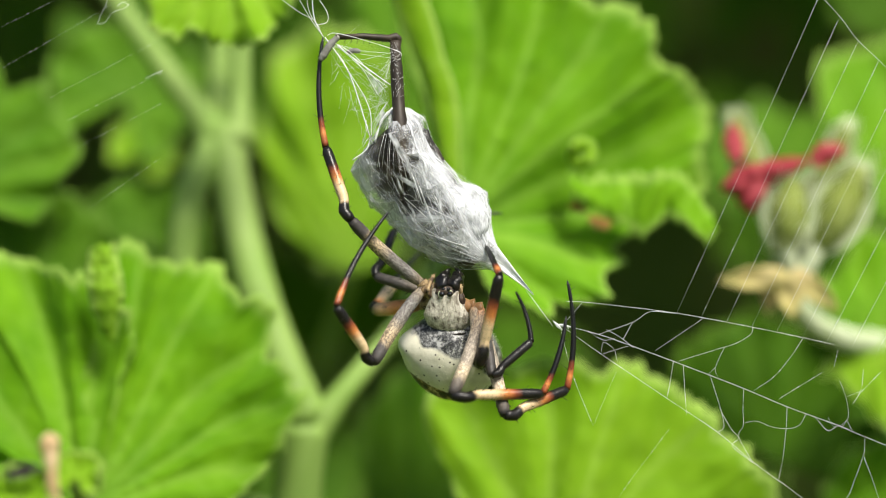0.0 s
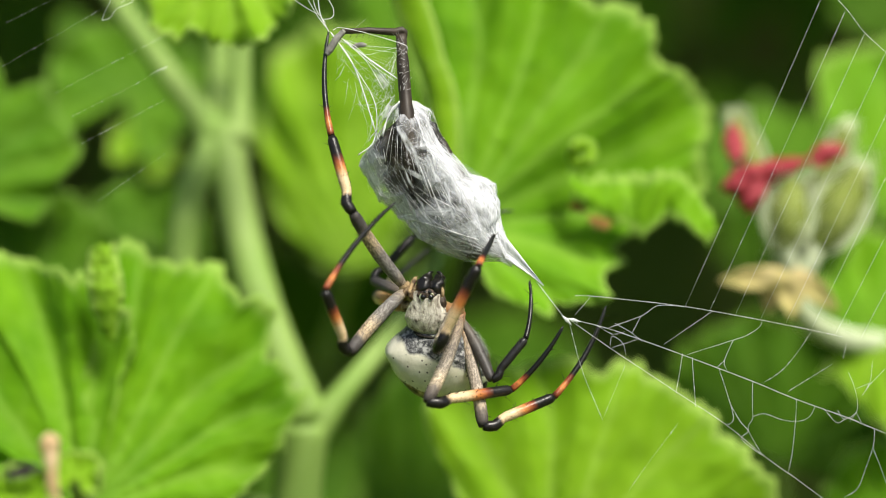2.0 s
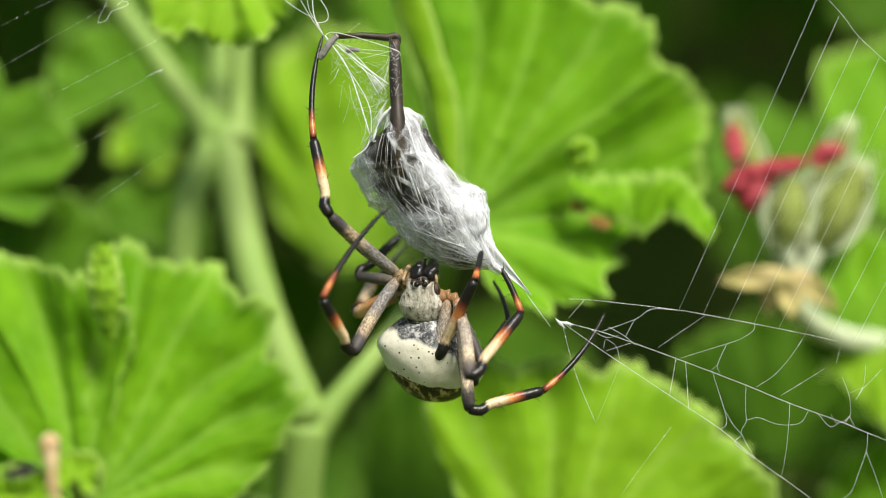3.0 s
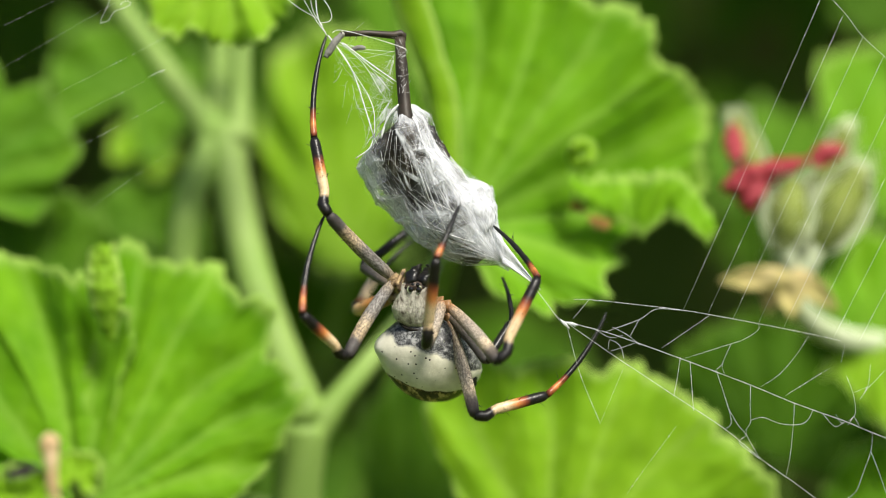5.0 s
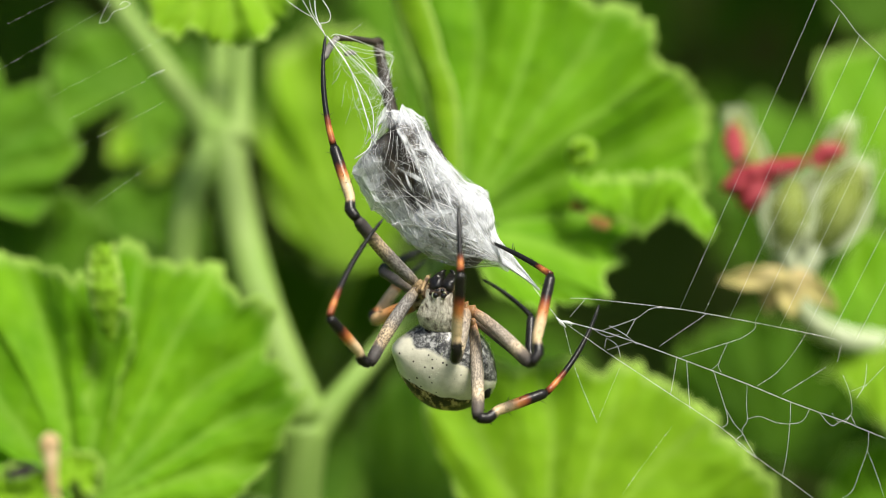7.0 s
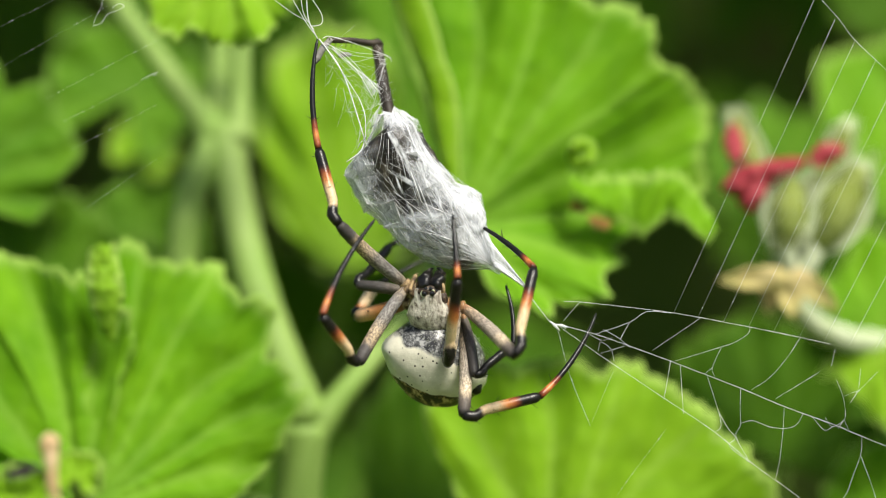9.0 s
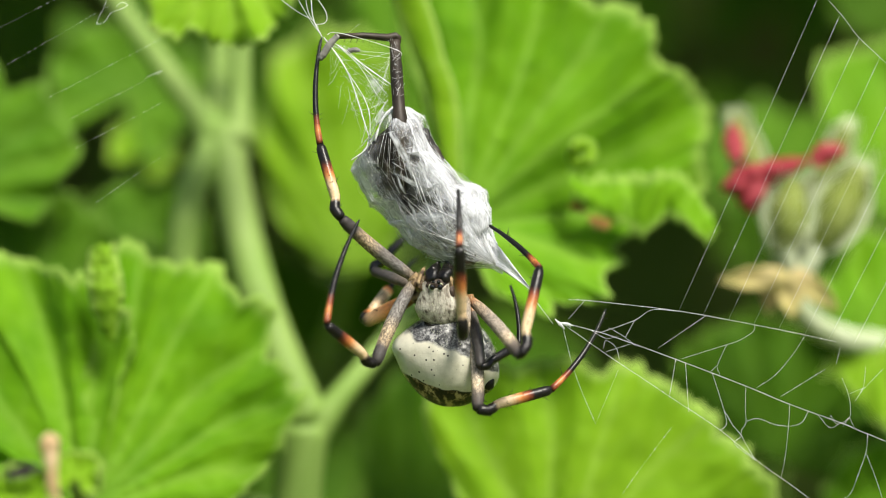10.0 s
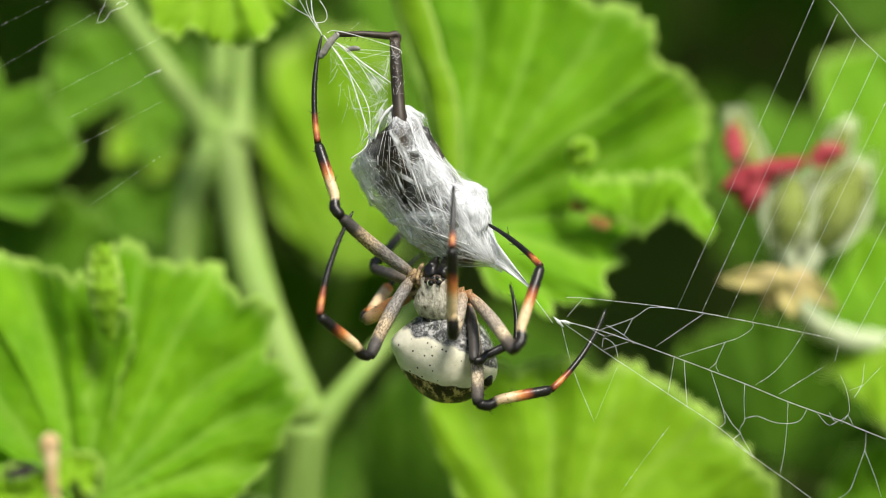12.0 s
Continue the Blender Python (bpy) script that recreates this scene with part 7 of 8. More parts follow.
    walk(l4_femur, [
        (0, bone((-4.36, 3.00, 0.77), (-13.24, 8.32, -0.18), side)), (0.5, bone((-4.36, 3.00, 0.77), (-14.00, 4.49, -2.80), side)), (1, bone((-4.36, 3.00, 0.77), (-10.52, 11.35, 1.23), side)),
        (1.5, bone((-4.36, 3.00, 0.77), (-12.56, 8.59, -2.31), side)), (2, bone((-4.36, 3.00, 0.77), (-9.48, 11.93, 2.20), side)), (2.2, bone((-4.36, 3.00, 0.77), (-10.34, 11.48, 1.24), side)),
        (2.4, bone((-4.36, 3.00, 0.77), (-12.28, 8.81, -2.62), side)), (2.5, bone((-4.36, 3.00, 0.77), (-13.16, 5.84, -3.96), side)), (3, bone((-4.36, 3.00, 0.77), (-12.27, 8.70, -2.82), side)),
        (3.2, bone((-4.36, 3.00, 0.77), (-12.60, 8.10, -2.98), side)), (4.8, bone((-4.36, 3.00, 0.77), (-12.37, 8.55, -2.84), side)), (5, bone((-4.36, 3.00, 0.77), (-11.04, 10.41, -2.14), side)),
        (5.2, bone((-4.36, 3.00, 0.77), (-11.85, 9.78, -1.65), side)), (5.5, bone((-4.36, 3.00, 0.77), (-10.93, 11.04, 1.19), side)), (6, bone((-4.36, 3.00, 0.77), (-10.30, 11.49, 1.58), side)),
        (6.5, bone((-4.36, 3.00, 0.77), (-12.49, 9.07, -1.47), side)), (7, bone((-4.36, 3.00, 0.77), (-12.29, 8.77, -2.66), side)), (7.2, bone((-4.36, 3.00, 0.77), (-12.93, 7.98, -2.35), side)),
        (8.8, bone((-4.36, 3.00, 0.77), (-14.73, 2.41, 0.50), side)), (9, bone((-4.36, 3.00, 0.77), (-13.60, 7.31, -1.23), side)), (9.5, bone((-4.36, 3.00, 0.77), (-11.40, 10.55, -0.44), side)),
        (9.8, bone((-4.36, 3.00, 0.77), (-13.14, 7.39, -2.63), side)), (10, bone((-4.36, 3.00, 0.77), (-13.54, 5.68, -3.29), side)), (10.5, bone((-4.36, 3.00, 0.77), (-12.63, 7.75, -3.35), side)),
        (11, bone((-4.36, 3.00, 0.77), (-12.45, 8.31, -3.02), side)), (11.5, bone((-4.36, 3.00, 0.77), (-12.16, 8.63, -3.16), side)), (12, bone((-4.36, 3.00, 0.77), (-13.35, 5.58, -3.76), side)),
    ])
    walk(l4_tibia, [
        (0, bone((-13.24, 8.32, -0.18), (-9.99, 14.80, 3.99), side)), (0.5, bone((-14.00, 4.49, -2.80), (-10.25, 6.34, 4.44), side)), (1, bone((-10.52, 11.35, 1.23), (-7.45, 18.37, 4.60), side)),
        (1.5, bone((-12.56, 8.59, -2.31), (-9.70, 14.82, 2.49), side)), (2, bone((-9.48, 11.93, 2.20), (-6.33, 19.08, 5.16), side)), (2.2, bone((-10.34, 11.48, 1.24), (-6.37, 17.96, 4.74), side)),
        (2.4, bone((-12.28, 8.81, -2.62), (-8.81, 13.41, 3.45), side)), (2.5, bone((-13.16, 5.84, -3.96), (-9.24, 10.10, 2.08), side)), (3, bone((-12.27, 8.70, -2.82), (-9.29, 14.27, 2.66), side)),
        (3.2, bone((-12.60, 8.10, -2.98), (-9.39, 13.28, 2.75), side)), (4.8, bone((-12.37, 8.55, -2.84), (-8.97, 13.46, 3.02), side)), (5, bone((-11.04, 10.41, -2.14), (-7.83, 14.94, 4.11), side)),
        (5.2, bone((-11.85, 9.78, -1.65), (-8.26, 15.10, 3.70), side)), (5.5, bone((-10.93, 11.04, 1.19), (-6.96, 16.60, 6.01), side)), (6, bone((-10.30, 11.49, 1.58), (-6.96, 17.70, 6.09), side)),
        (6.5, bone((-12.49, 9.07, -1.47), (-7.97, 9.30, 5.57), side)), (7, bone((-12.29, 8.77, -2.66), (-7.83, 11.61, 3.83), side)), (7.2, bone((-12.93, 7.98, -2.35), (-8.16, 10.76, 3.94), side)),
        (8.8, bone((-14.73, 2.41, 0.50), (-10.93, 8.64, 4.58), side)), (9, bone((-13.60, 7.31, -1.23), (-9.94, 12.60, 4.11), side)), (9.5, bone((-11.40, 10.55, -0.44), (-7.29, 16.49, 3.77), side)),
        (9.8, bone((-13.14, 7.39, -2.63), (-8.99, 12.28, 2.74), side)), (10, bone((-13.54, 5.68, -3.29), (-8.74, 9.37, 2.48), side)), (10.5, bone((-12.63, 7.75, -3.35), (-8.87, 12.38, 2.51), side)),
        (11, bone((-12.45, 8.31, -3.02), (-8.06, 12.46, 2.77), side)), (11.5, bone((-12.16, 8.63, -3.16), (-7.78, 12.76, 2.64), side)), (12, bone((-13.35, 5.58, -3.76), (-8.47, 8.66, 2.30), side)),
    ])
    walk(l4_metatarsus, [
        (0, bone((-9.99, 14.80, 3.99), (-4.63, 22.04, 10.08), side)), (0.5, bone((-10.25, 6.34, 4.44), (-5.02, 13.34, 10.91), side)), (1, bone((-7.45, 18.37, 4.60), (-2.48, 24.78, 11.84), side)),
        (1.5, bone((-9.70, 14.82, 2.49), (-3.52, 17.81, 10.92), side)), (2, bone((-6.33, 19.08, 5.16), (0.03, 25.74, 10.95), side)), (2.2, bone((-6.37, 17.96, 4.74), (-0.07, 25.10, 9.99), side)),
        (2.4, bone((-8.81, 13.41, 3.45), (-2.10, 19.79, 9.14), side)), (2.5, bone((-9.24, 10.10, 2.08), (-2.61, 15.48, 8.81), side)), (3, bone((-9.29, 14.27, 2.66), (-3.00, 20.10, 9.34), side)),
        (3.2, bone((-9.39, 13.28, 2.75), (-2.11, 16.83, 10.01), side)), (4.8, bone((-8.97, 13.46, 3.02), (-1.73, 17.00, 10.32), side)), (5, bone((-7.83, 14.94, 4.11), (-1.38, 20.07, 11.20), side)),
        (5.2, bone((-8.26, 15.10, 3.70), (-0.41, 16.86, 11.02), side)), (5.5, bone((-6.96, 16.60, 6.01), (-0.19, 23.36, 11.20), side)), (6, bone((-6.96, 17.70, 6.09), (-0.96, 26.28, 9.02), side)),
        (6.5, bone((-7.97, 9.30, 5.57), (-2.83, 18.33, 8.78), side)), (7, bone((-7.83, 11.61, 3.83), (-2.79, 20.02, 8.52), side)), (7.2, bone((-8.16, 10.76, 3.94), (-3.06, 19.30, 8.32), side)),
        (8.8, bone((-10.93, 8.64, 4.58), (-1.63, 11.95, 9.13), side)), (9, bone((-9.94, 12.60, 4.11), (-0.91, 16.99, 8.30), side)), (9.5, bone((-7.29, 16.49, 3.77), (-1.22, 24.47, 7.98), side)),
        (9.8, bone((-8.99, 12.28, 2.74), (-3.16, 19.65, 8.21), side)), (10, bone((-8.74, 9.37, 2.48), (-3.38, 17.19, 7.81), side)), (10.5, bone((-8.87, 12.38, 2.51), (-2.95, 19.75, 7.89), side)),
        (11, bone((-8.06, 12.46, 2.77), (-2.11, 20.20, 7.55), side)), (11.5, bone((-7.78, 12.76, 2.64), (-2.37, 20.86, 7.47), side)), (12, bone((-8.47, 8.66, 2.30), (-2.57, 16.12, 7.57), side)),
    ])
    side = (0.2, -1, 0)
    walk(r1_femur, [
        (0, bone((4.69, -1.00, 0.29), (5.13, -6.00, -10.15), side)), (0.5, bone((4.69, -1.00, 0.29), (3.18, -7.79, -8.97), side)), (1, bone((4.69, -1.00, 0.29), (3.11, -8.59, -8.32), side)),
        (1.5, bone((4.69, -1.00, 0.29), (1.03, -4.01, -10.28), side)), (2, bone((4.69, -1.00, 0.29), (1.32, -9.58, -6.72), side)), (2.2, bone((4.69, -1.00, 0.29), (1.36, -9.35, -7.01), side)),
        (2.4, bone((4.69, -1.00, 0.29), (1.62, -7.64, -8.69), side)), (2.5, bone((4.69, -1.00, 0.29), (1.81, -5.73, -9.88), side)), (3, bone((4.69, -1.00, 0.29), (2.20, -1.72, -11.00), side)),
        (3.2, bone((4.69, -1.00, 0.29), (2.61, -6.89, -9.47), side)), (4.8, bone((4.69, -1.00, 0.29), (1.88, -9.15, -7.44), side)), (5, bone((4.69, -1.00, 0.29), (2.07, -9.38, -7.27), side)),
        (5.2, bone((4.69, -1.00, 0.29), (1.82, -9.52, -7.02), side)), (5.5, bone((4.69, -1.00, 0.29), (2.22, -10.64, -5.64), side)), (6, bone((4.69, -1.00, 0.29), (2.26, -7.85, -8.73), side)),
        (6.5, bone((4.69, -1.00, 0.29), (2.86, -7.73, -8.96), side)), (7, bone((4.69, -1.00, 0.29), (2.60, -7.89, -8.78), side)), (7.2, bone((4.69, -1.00, 0.29), (2.03, -7.24, -9.10), side)),
        (8.8, bone((4.69, -1.00, 0.29), (2.27, -6.76, -9.46), side)), (9, bone((4.69, -1.00, 0.29), (2.51, -6.03, -9.91), side)), (9.5, bone((4.69, -1.00, 0.29), (1.33, -6.19, -9.51), side)),
        (9.8, bone((4.69, -1.00, 0.29), (1.88, -4.21, -10.48), side)), (10, bone((4.69, -1.00, 0.29), (3.75, -10.47, -6.32), side)), (10.5, bone((4.69, -1.00, 0.29), (2.01, -9.50, -7.11), side)),
        (11, bone((4.69, -1.00, 0.29), (1.64, -8.98, -7.53), side)), (11.5, bone((4.69, -1.00, 0.29), (1.47, -8.85, -7.60), side)), (12, bone((4.69, -1.00, 0.29), (2.17, -9.62, -7.03), side)),
    ])
    walk(r1_tibia, [
        (0, bone((5.13, -6.00, -10.15), (9.08, -10.06, 5.57), side)), (0.5, bone((3.18, -7.79, -8.97), (8.89, -13.82, 5.54), side)), (1, bone((3.11, -8.59, -8.32), (7.79, -13.46, 6.97), side)),
        (1.5, bone((1.03, -4.01, -10.28), (5.35, -10.07, 4.69), side)), (2, bone((1.32, -9.58, -6.72), (8.44, -13.79, 7.81), side)), (2.2, bone((1.36, -9.35, -7.01), (8.44, -14.92, 7.06), side)),
        (2.4, bone((1.62, -7.64, -8.69), (7.44, -13.60, 5.80), side)), (2.5, bone((1.81, -5.73, -9.88), (7.85, -11.42, 4.63), side)), (3, bone((2.20, -1.72, -11.00), (9.15, -7.67, 2.99), side)),
        (3.2, bone((2.61, -6.89, -9.47), (9.24, -13.08, 4.56), side)), (4.8, bone((1.88, -9.15, -7.44), (3.96, -15.62, 7.82), side)), (5, bone((2.07, -9.38, -7.27), (3.35, -15.92, 8.06), side)),
        (5.2, bone((1.82, -9.52, -7.02), (4.23, -15.19, 8.52), side)), (5.5, bone((2.22, -10.64, -5.64), (5.28, -16.17, 9.83), side)), (6, bone((2.26, -7.85, -8.73), (4.80, -14.70, 6.31), side)),
        (6.5, bone((2.86, -7.73, -8.96), (3.97, -14.36, 6.35), side)), (7, bone((2.60, -7.89, -8.78), (3.28, -14.11, 6.71), side)), (7.2, bone((2.03, -7.24, -9.10), (3.27, -13.08, 6.51), side)),
        (8.8, bone((2.27, -6.76, -9.46), (5.52, -12.97, 5.71), side)), (9, bone((2.51, -6.03, -9.91), (4.99, -13.52, 4.82), side)), (9.5, bone((1.33, -6.19, -9.51), (3.18, -13.16, 5.57), side)),
        (9.8, bone((1.88, -4.21, -10.48), (2.62, -12.12, 4.23), side)), (10, bone((3.75, -10.47, -6.32), (4.09, -16.79, 9.15), side)), (10.5, bone((2.01, -9.50, -7.11), (2.65, -16.39, 8.10), side)),
        (11, bone((1.64, -8.98, -7.53), (2.48, -16.58, 7.33), side)), (11.5, bone((1.47, -8.85, -7.60), (2.28, -16.43, 7.27), side)), (12, bone((2.17, -9.62, -7.03), (3.10, -16.31, 8.26), side)),
    ])
    walk(r1_metatarsus, [
        (0, bone((9.08, -10.06, 5.57), (6.90, 0.30, 11.21), side)), (0.5, bone((8.89, -13.82, 5.54), (8.41, -3.09, 10.87), side)), (1, bone((7.79, -13.46, 6.97), (7.86, -2.70, 12.27), side)),
        (1.5, bone((5.35, -10.07, 4.69), (6.39, 0.48, 10.29), side)), (2, bone((8.44, -13.79, 7.81), (11.64, -3.64, 13.31), side)), (2.2, bone((8.44, -14.92, 7.06), (11.30, -5.00, 13.15), side)),
        (2.4, bone((7.44, -13.60, 5.80), (9.81, -3.11, 11.10), side)), (2.5, bone((7.85, -11.42, 4.63), (10.15, -1.27, 10.59), side)), (3, bone((9.15, -7.67, 2.99), (11.07, 1.84, 10.02), side)),
        (3.2, bone((9.24, -13.08, 4.56), (11.83, -3.20, 10.84), side)), (4.8, bone((3.96, -15.62, 7.82), (6.87, -7.94, 16.56), side)), (5, bone((3.35, -15.92, 8.06), (6.87, -9.00, 17.20), side)),
        (5.2, bone((4.23, -15.19, 8.52), (8.10, -8.30, 17.53), side)), (5.5, bone((5.28, -16.17, 9.83), (8.54, -12.63, 20.81), side)), (6, bone((4.80, -14.70, 6.31), (5.37, -13.76, 18.24), side)),
        (6.5, bone((3.97, -14.36, 6.35), (3.22, -11.89, 18.05), side)), (7, bone((3.28, -14.11, 6.71), (2.76, -10.05, 17.98), side)), (7.2, bone((3.27, -13.08, 6.51), (2.46, -9.46, 17.91), side)),
        (8.8, bone((5.52, -12.97, 5.71), (4.56, -8.60, 16.83), side)), (9, bone((4.99, -13.52, 4.82), (4.73, -9.05, 15.94), side)), (9.5, bone((3.18, -13.16, 5.57), (5.49, -6.87, 15.51), side)),
        (9.8, bone((2.62, -12.12, 4.23), (3.64, -6.35, 14.69), side)), (10, bone((4.09, -16.79, 9.15), (4.53, -10.14, 19.11), side)), (10.5, bone((2.65, -16.39, 8.10), (3.94, -11.43, 18.94), side)),
        (11, bone((2.48, -16.58, 7.33), (4.32, -13.30, 18.72), side)), (11.5, bone((2.28, -16.43, 7.27), (4.09, -13.17, 18.66), side)), (12, bone((3.10, -16.31, 8.26), (3.99, -10.76, 18.85), side)),
    ])
    side = (1, 0, -0.2)
    walk(r2_femur, [
        (0, bone((5.88, -1.50, -0.29), (0.23, -11.14, -14.66), side)), (0.5, bone((5.88, -1.50, -0.29), (1.21, -11.97, -14.42), side)), (1, bone((5.88, -1.50, -0.29), (1.89, -12.45, -14.27), side)),
        (1.5, bone((5.88, -1.50, -0.29), (4.19, -13.68, -13.71), side)), (2, bone((5.88, -1.50, -0.29), (-0.40, -9.37, -15.45), side)), (2.2, bone((5.88, -1.50, -0.29), (1.62, -12.91, -13.82), side)),
        (2.4, bone((5.88, -1.50, -0.29), (9.23, -15.98, -10.79), side)), (2.5, bone((5.88, -1.50, -0.29), (8.73, -15.80, -11.18), side)), (3, bone((5.88, -1.50, -0.29), (7.74, -14.19, -13.20), side)),
        (3.2, bone((5.88, -1.50, -0.29), (7.39, -13.84, -13.58), side)), (4.8, bone((5.88, -1.50, -0.29), (14.13, -14.96, -9.34), side)), (5, bone((5.88, -1.50, -0.29), (14.28, -15.18, -8.86), side)),
        (5.2, bone((5.88, -1.50, -0.29), (14.95, -14.54, -9.16), side)), (5.5, bone((5.88, -1.50, -0.29), (14.33, -15.05, -9.02), side)), (6, bone((5.88, -1.50, -0.29), (14.58, -14.13, -10.09), side)),
        (6.5, bone((5.88, -1.50, -0.29), (14.74, -14.67, -9.19), side)), (7, bone((5.88, -1.50, -0.29), (15.43, -14.55, -8.65), side)), (7.2, bone((5.88, -1.50, -0.29), (15.14, -14.69, -8.75), side)),
        (8.8, bone((5.88, -1.50, -0.29), (14.89, -15.55, -7.54), side)), (9, bone((5.88, -1.50, -0.29), (13.78, -15.72, -8.45), side)), (9.5, bone((5.88, -1.50, -0.29), (12.67, -16.41, -8.22), side)),
        (9.8, bone((5.88, -1.50, -0.29), (12.32, -15.55, -9.89), side)), (10, bone((5.88, -1.50, -0.29), (13.23, -15.25, -9.67), side)), (10.5, bone((5.88, -1.50, -0.29), (11.82, -15.69, -10.02), side)),
        (11, bone((5.88, -1.50, -0.29), (12.42, -15.40, -10.04), side)), (11.5, bone((5.88, -1.50, -0.29), (11.77, -15.49, -10.33), side)), (12, bone((5.88, -1.50, -0.29), (12.26, -15.75, -9.64), side)),
    ])
    walk(r2_tibia, [
        (0, bone((0.23, -11.14, -14.66), (15.96, -5.57, -15.37), side)), (0.5, bone((1.21, -11.97, -14.42), (16.02, -4.34, -15.56), side)), (1, bone((1.89, -12.45, -14.27), (17.62, -6.85, -13.83), side)),
        (1.5, bone((4.19, -13.68, -13.71), (19.56, -7.68, -11.15), side)), (2, bone((-0.40, -9.37, -15.45), (14.45, -1.87, -14.03), side)), (2.2, bone((1.62, -12.91, -13.82), (13.03, -1.03, -11.04), side)),
        (2.4, bone((9.23, -15.98, -10.79), (16.53, -9.17, 2.60), side)), (2.5, bone((8.73, -15.80, -11.18), (16.42, -7.77, 1.28), side)), (3, bone((7.74, -14.19, -13.20), (17.14, -4.97, -2.93), side)),
        (3.2, bone((7.39, -13.84, -13.58), (16.87, -6.19, -2.15), side)), (4.8, bone((14.13, -14.96, -9.34), (20.88, -8.20, 4.36), side)), (5, bone((14.28, -15.18, -8.86), (20.90, -9.53, 5.40), side)),
        (5.2, bone((14.95, -14.54, -9.16), (21.69, -8.41, 4.83), side)), (5.5, bone((14.33, -15.05, -9.02), (21.18, -10.38, 5.48), side)), (6, bone((14.58, -14.13, -10.09), (20.07, -5.92, 3.38), side)),
        (6.5, bone((14.74, -14.67, -9.19), (19.38, -8.67, 5.69), side)), (7, bone((15.43, -14.55, -8.65), (18.93, -8.16, 6.38), side)), (7.2, bone((15.14, -14.69, -8.75), (19.37, -8.61, 6.22), side)),
        (8.8, bone((14.89, -15.55, -7.54), (19.89, -7.40, 6.15), side)), (9, bone((13.78, -15.72, -8.45), (18.24, -8.60, 5.99), side)), (9.5, bone((12.67, -16.41, -8.22), (17.54, -9.68, 6.27), side)),
        (9.8, bone((12.32, -15.55, -9.89), (16.29, -8.28, 4.61), side)), (10, bone((13.23, -15.25, -9.67), (17.77, -8.19, 4.76), side)), (10.5, bone((11.82, -15.69, -10.02), (17.23, -9.16, 4.37), side)),
        (11, bone((12.42, -15.40, -10.04), (17.59, -7.64, 3.81), side)), (11.5, bone((11.77, -15.49, -10.33), (17.53, -8.68, 3.80), side)), (12, bone((12.26, -15.75, -9.64), (18.19, -8.51, 4.19), side)),
    ])
    walk(r2_metatarsus, [
        (0, bone((15.96, -5.57, -15.37), (20.77, -2.31, -2.20), side)), (0.5, bone((16.02, -4.34, -15.56), (21.86, 3.15, -4.74), side)), (1, bone((17.62, -6.85, -13.83), (22.09, 0.94, -2.57), side)),
        (1.5, bone((19.56, -7.68, -11.15), (22.52, 3.47, -2.53), side)), (2, bone((14.45, -1.87, -14.03), (23.63, -2.08, -2.94), side)), (2.2, bone((13.03, -1.03, -11.04), (20.89, -1.23, 1.03), side)),
        (2.4, bone((16.53, -9.17, 2.60), (10.42, 1.62, 9.92), side)), (2.5, bone((16.42, -7.77, 1.28), (10.66, 2.71, 9.31), side)), (3, bone((17.14, -4.97, -2.93), (11.65, 2.17, 8.30), side)),
        (3.2, bone((16.87, -6.19, -2.15), (12.43, 1.23, 9.36), side)), (4.8, bone((20.88, -8.20, 4.36), (13.13, 0.57, 12.75), side)), (5, bone((20.90, -9.53, 5.40), (13.14, -1.12, 14.14), side)),
        (5.2, bone((21.69, -8.41, 4.83), (14.24, 0.12, 13.72), side)), (5.5, bone((21.18, -10.38, 5.48), (14.43, -1.83, 14.91), side)), (6, bone((20.07, -5.92, 3.38), (10.33, 0.31, 11.96), side)),
        (6.5, bone((19.38, -8.67, 5.69), (8.86, -1.44, 12.35), side)), (7, bone((18.93, -8.16, 6.38), (8.54, 0.07, 12.01), side)), (7.2, bone((19.37, -8.61, 6.22), (8.28, -1.39, 11.92), side)),
        (8.8, bone((19.89, -7.40, 6.15), (9.48, 0.50, 12.19), side)), (9, bone((18.24, -8.60, 5.99), (9.57, -0.21, 13.85), side)), (9.5, bone((17.54, -9.68, 6.27), (10.45, -0.08, 14.34), side)),
        (9.8, bone((16.29, -8.28, 4.61), (9.55, 1.03, 13.29), side)), (10, bone((17.77, -8.19, 4.76), (9.38, 0.14, 12.97), side)), (10.5, bone((17.23, -9.16, 4.37), (9.43, -0.40, 12.73), side)),
        (11, bone((17.59, -7.64, 3.81), (9.85, 1.23, 12.10), side)), (11.5, bone((17.53, -8.68, 3.80), (9.79, 0.15, 12.14), side)), (12, bone((18.19, -8.51, 4.19), (9.44, -0.51, 12.36), side)),
    ])
    side = (1, 0, -0.2)
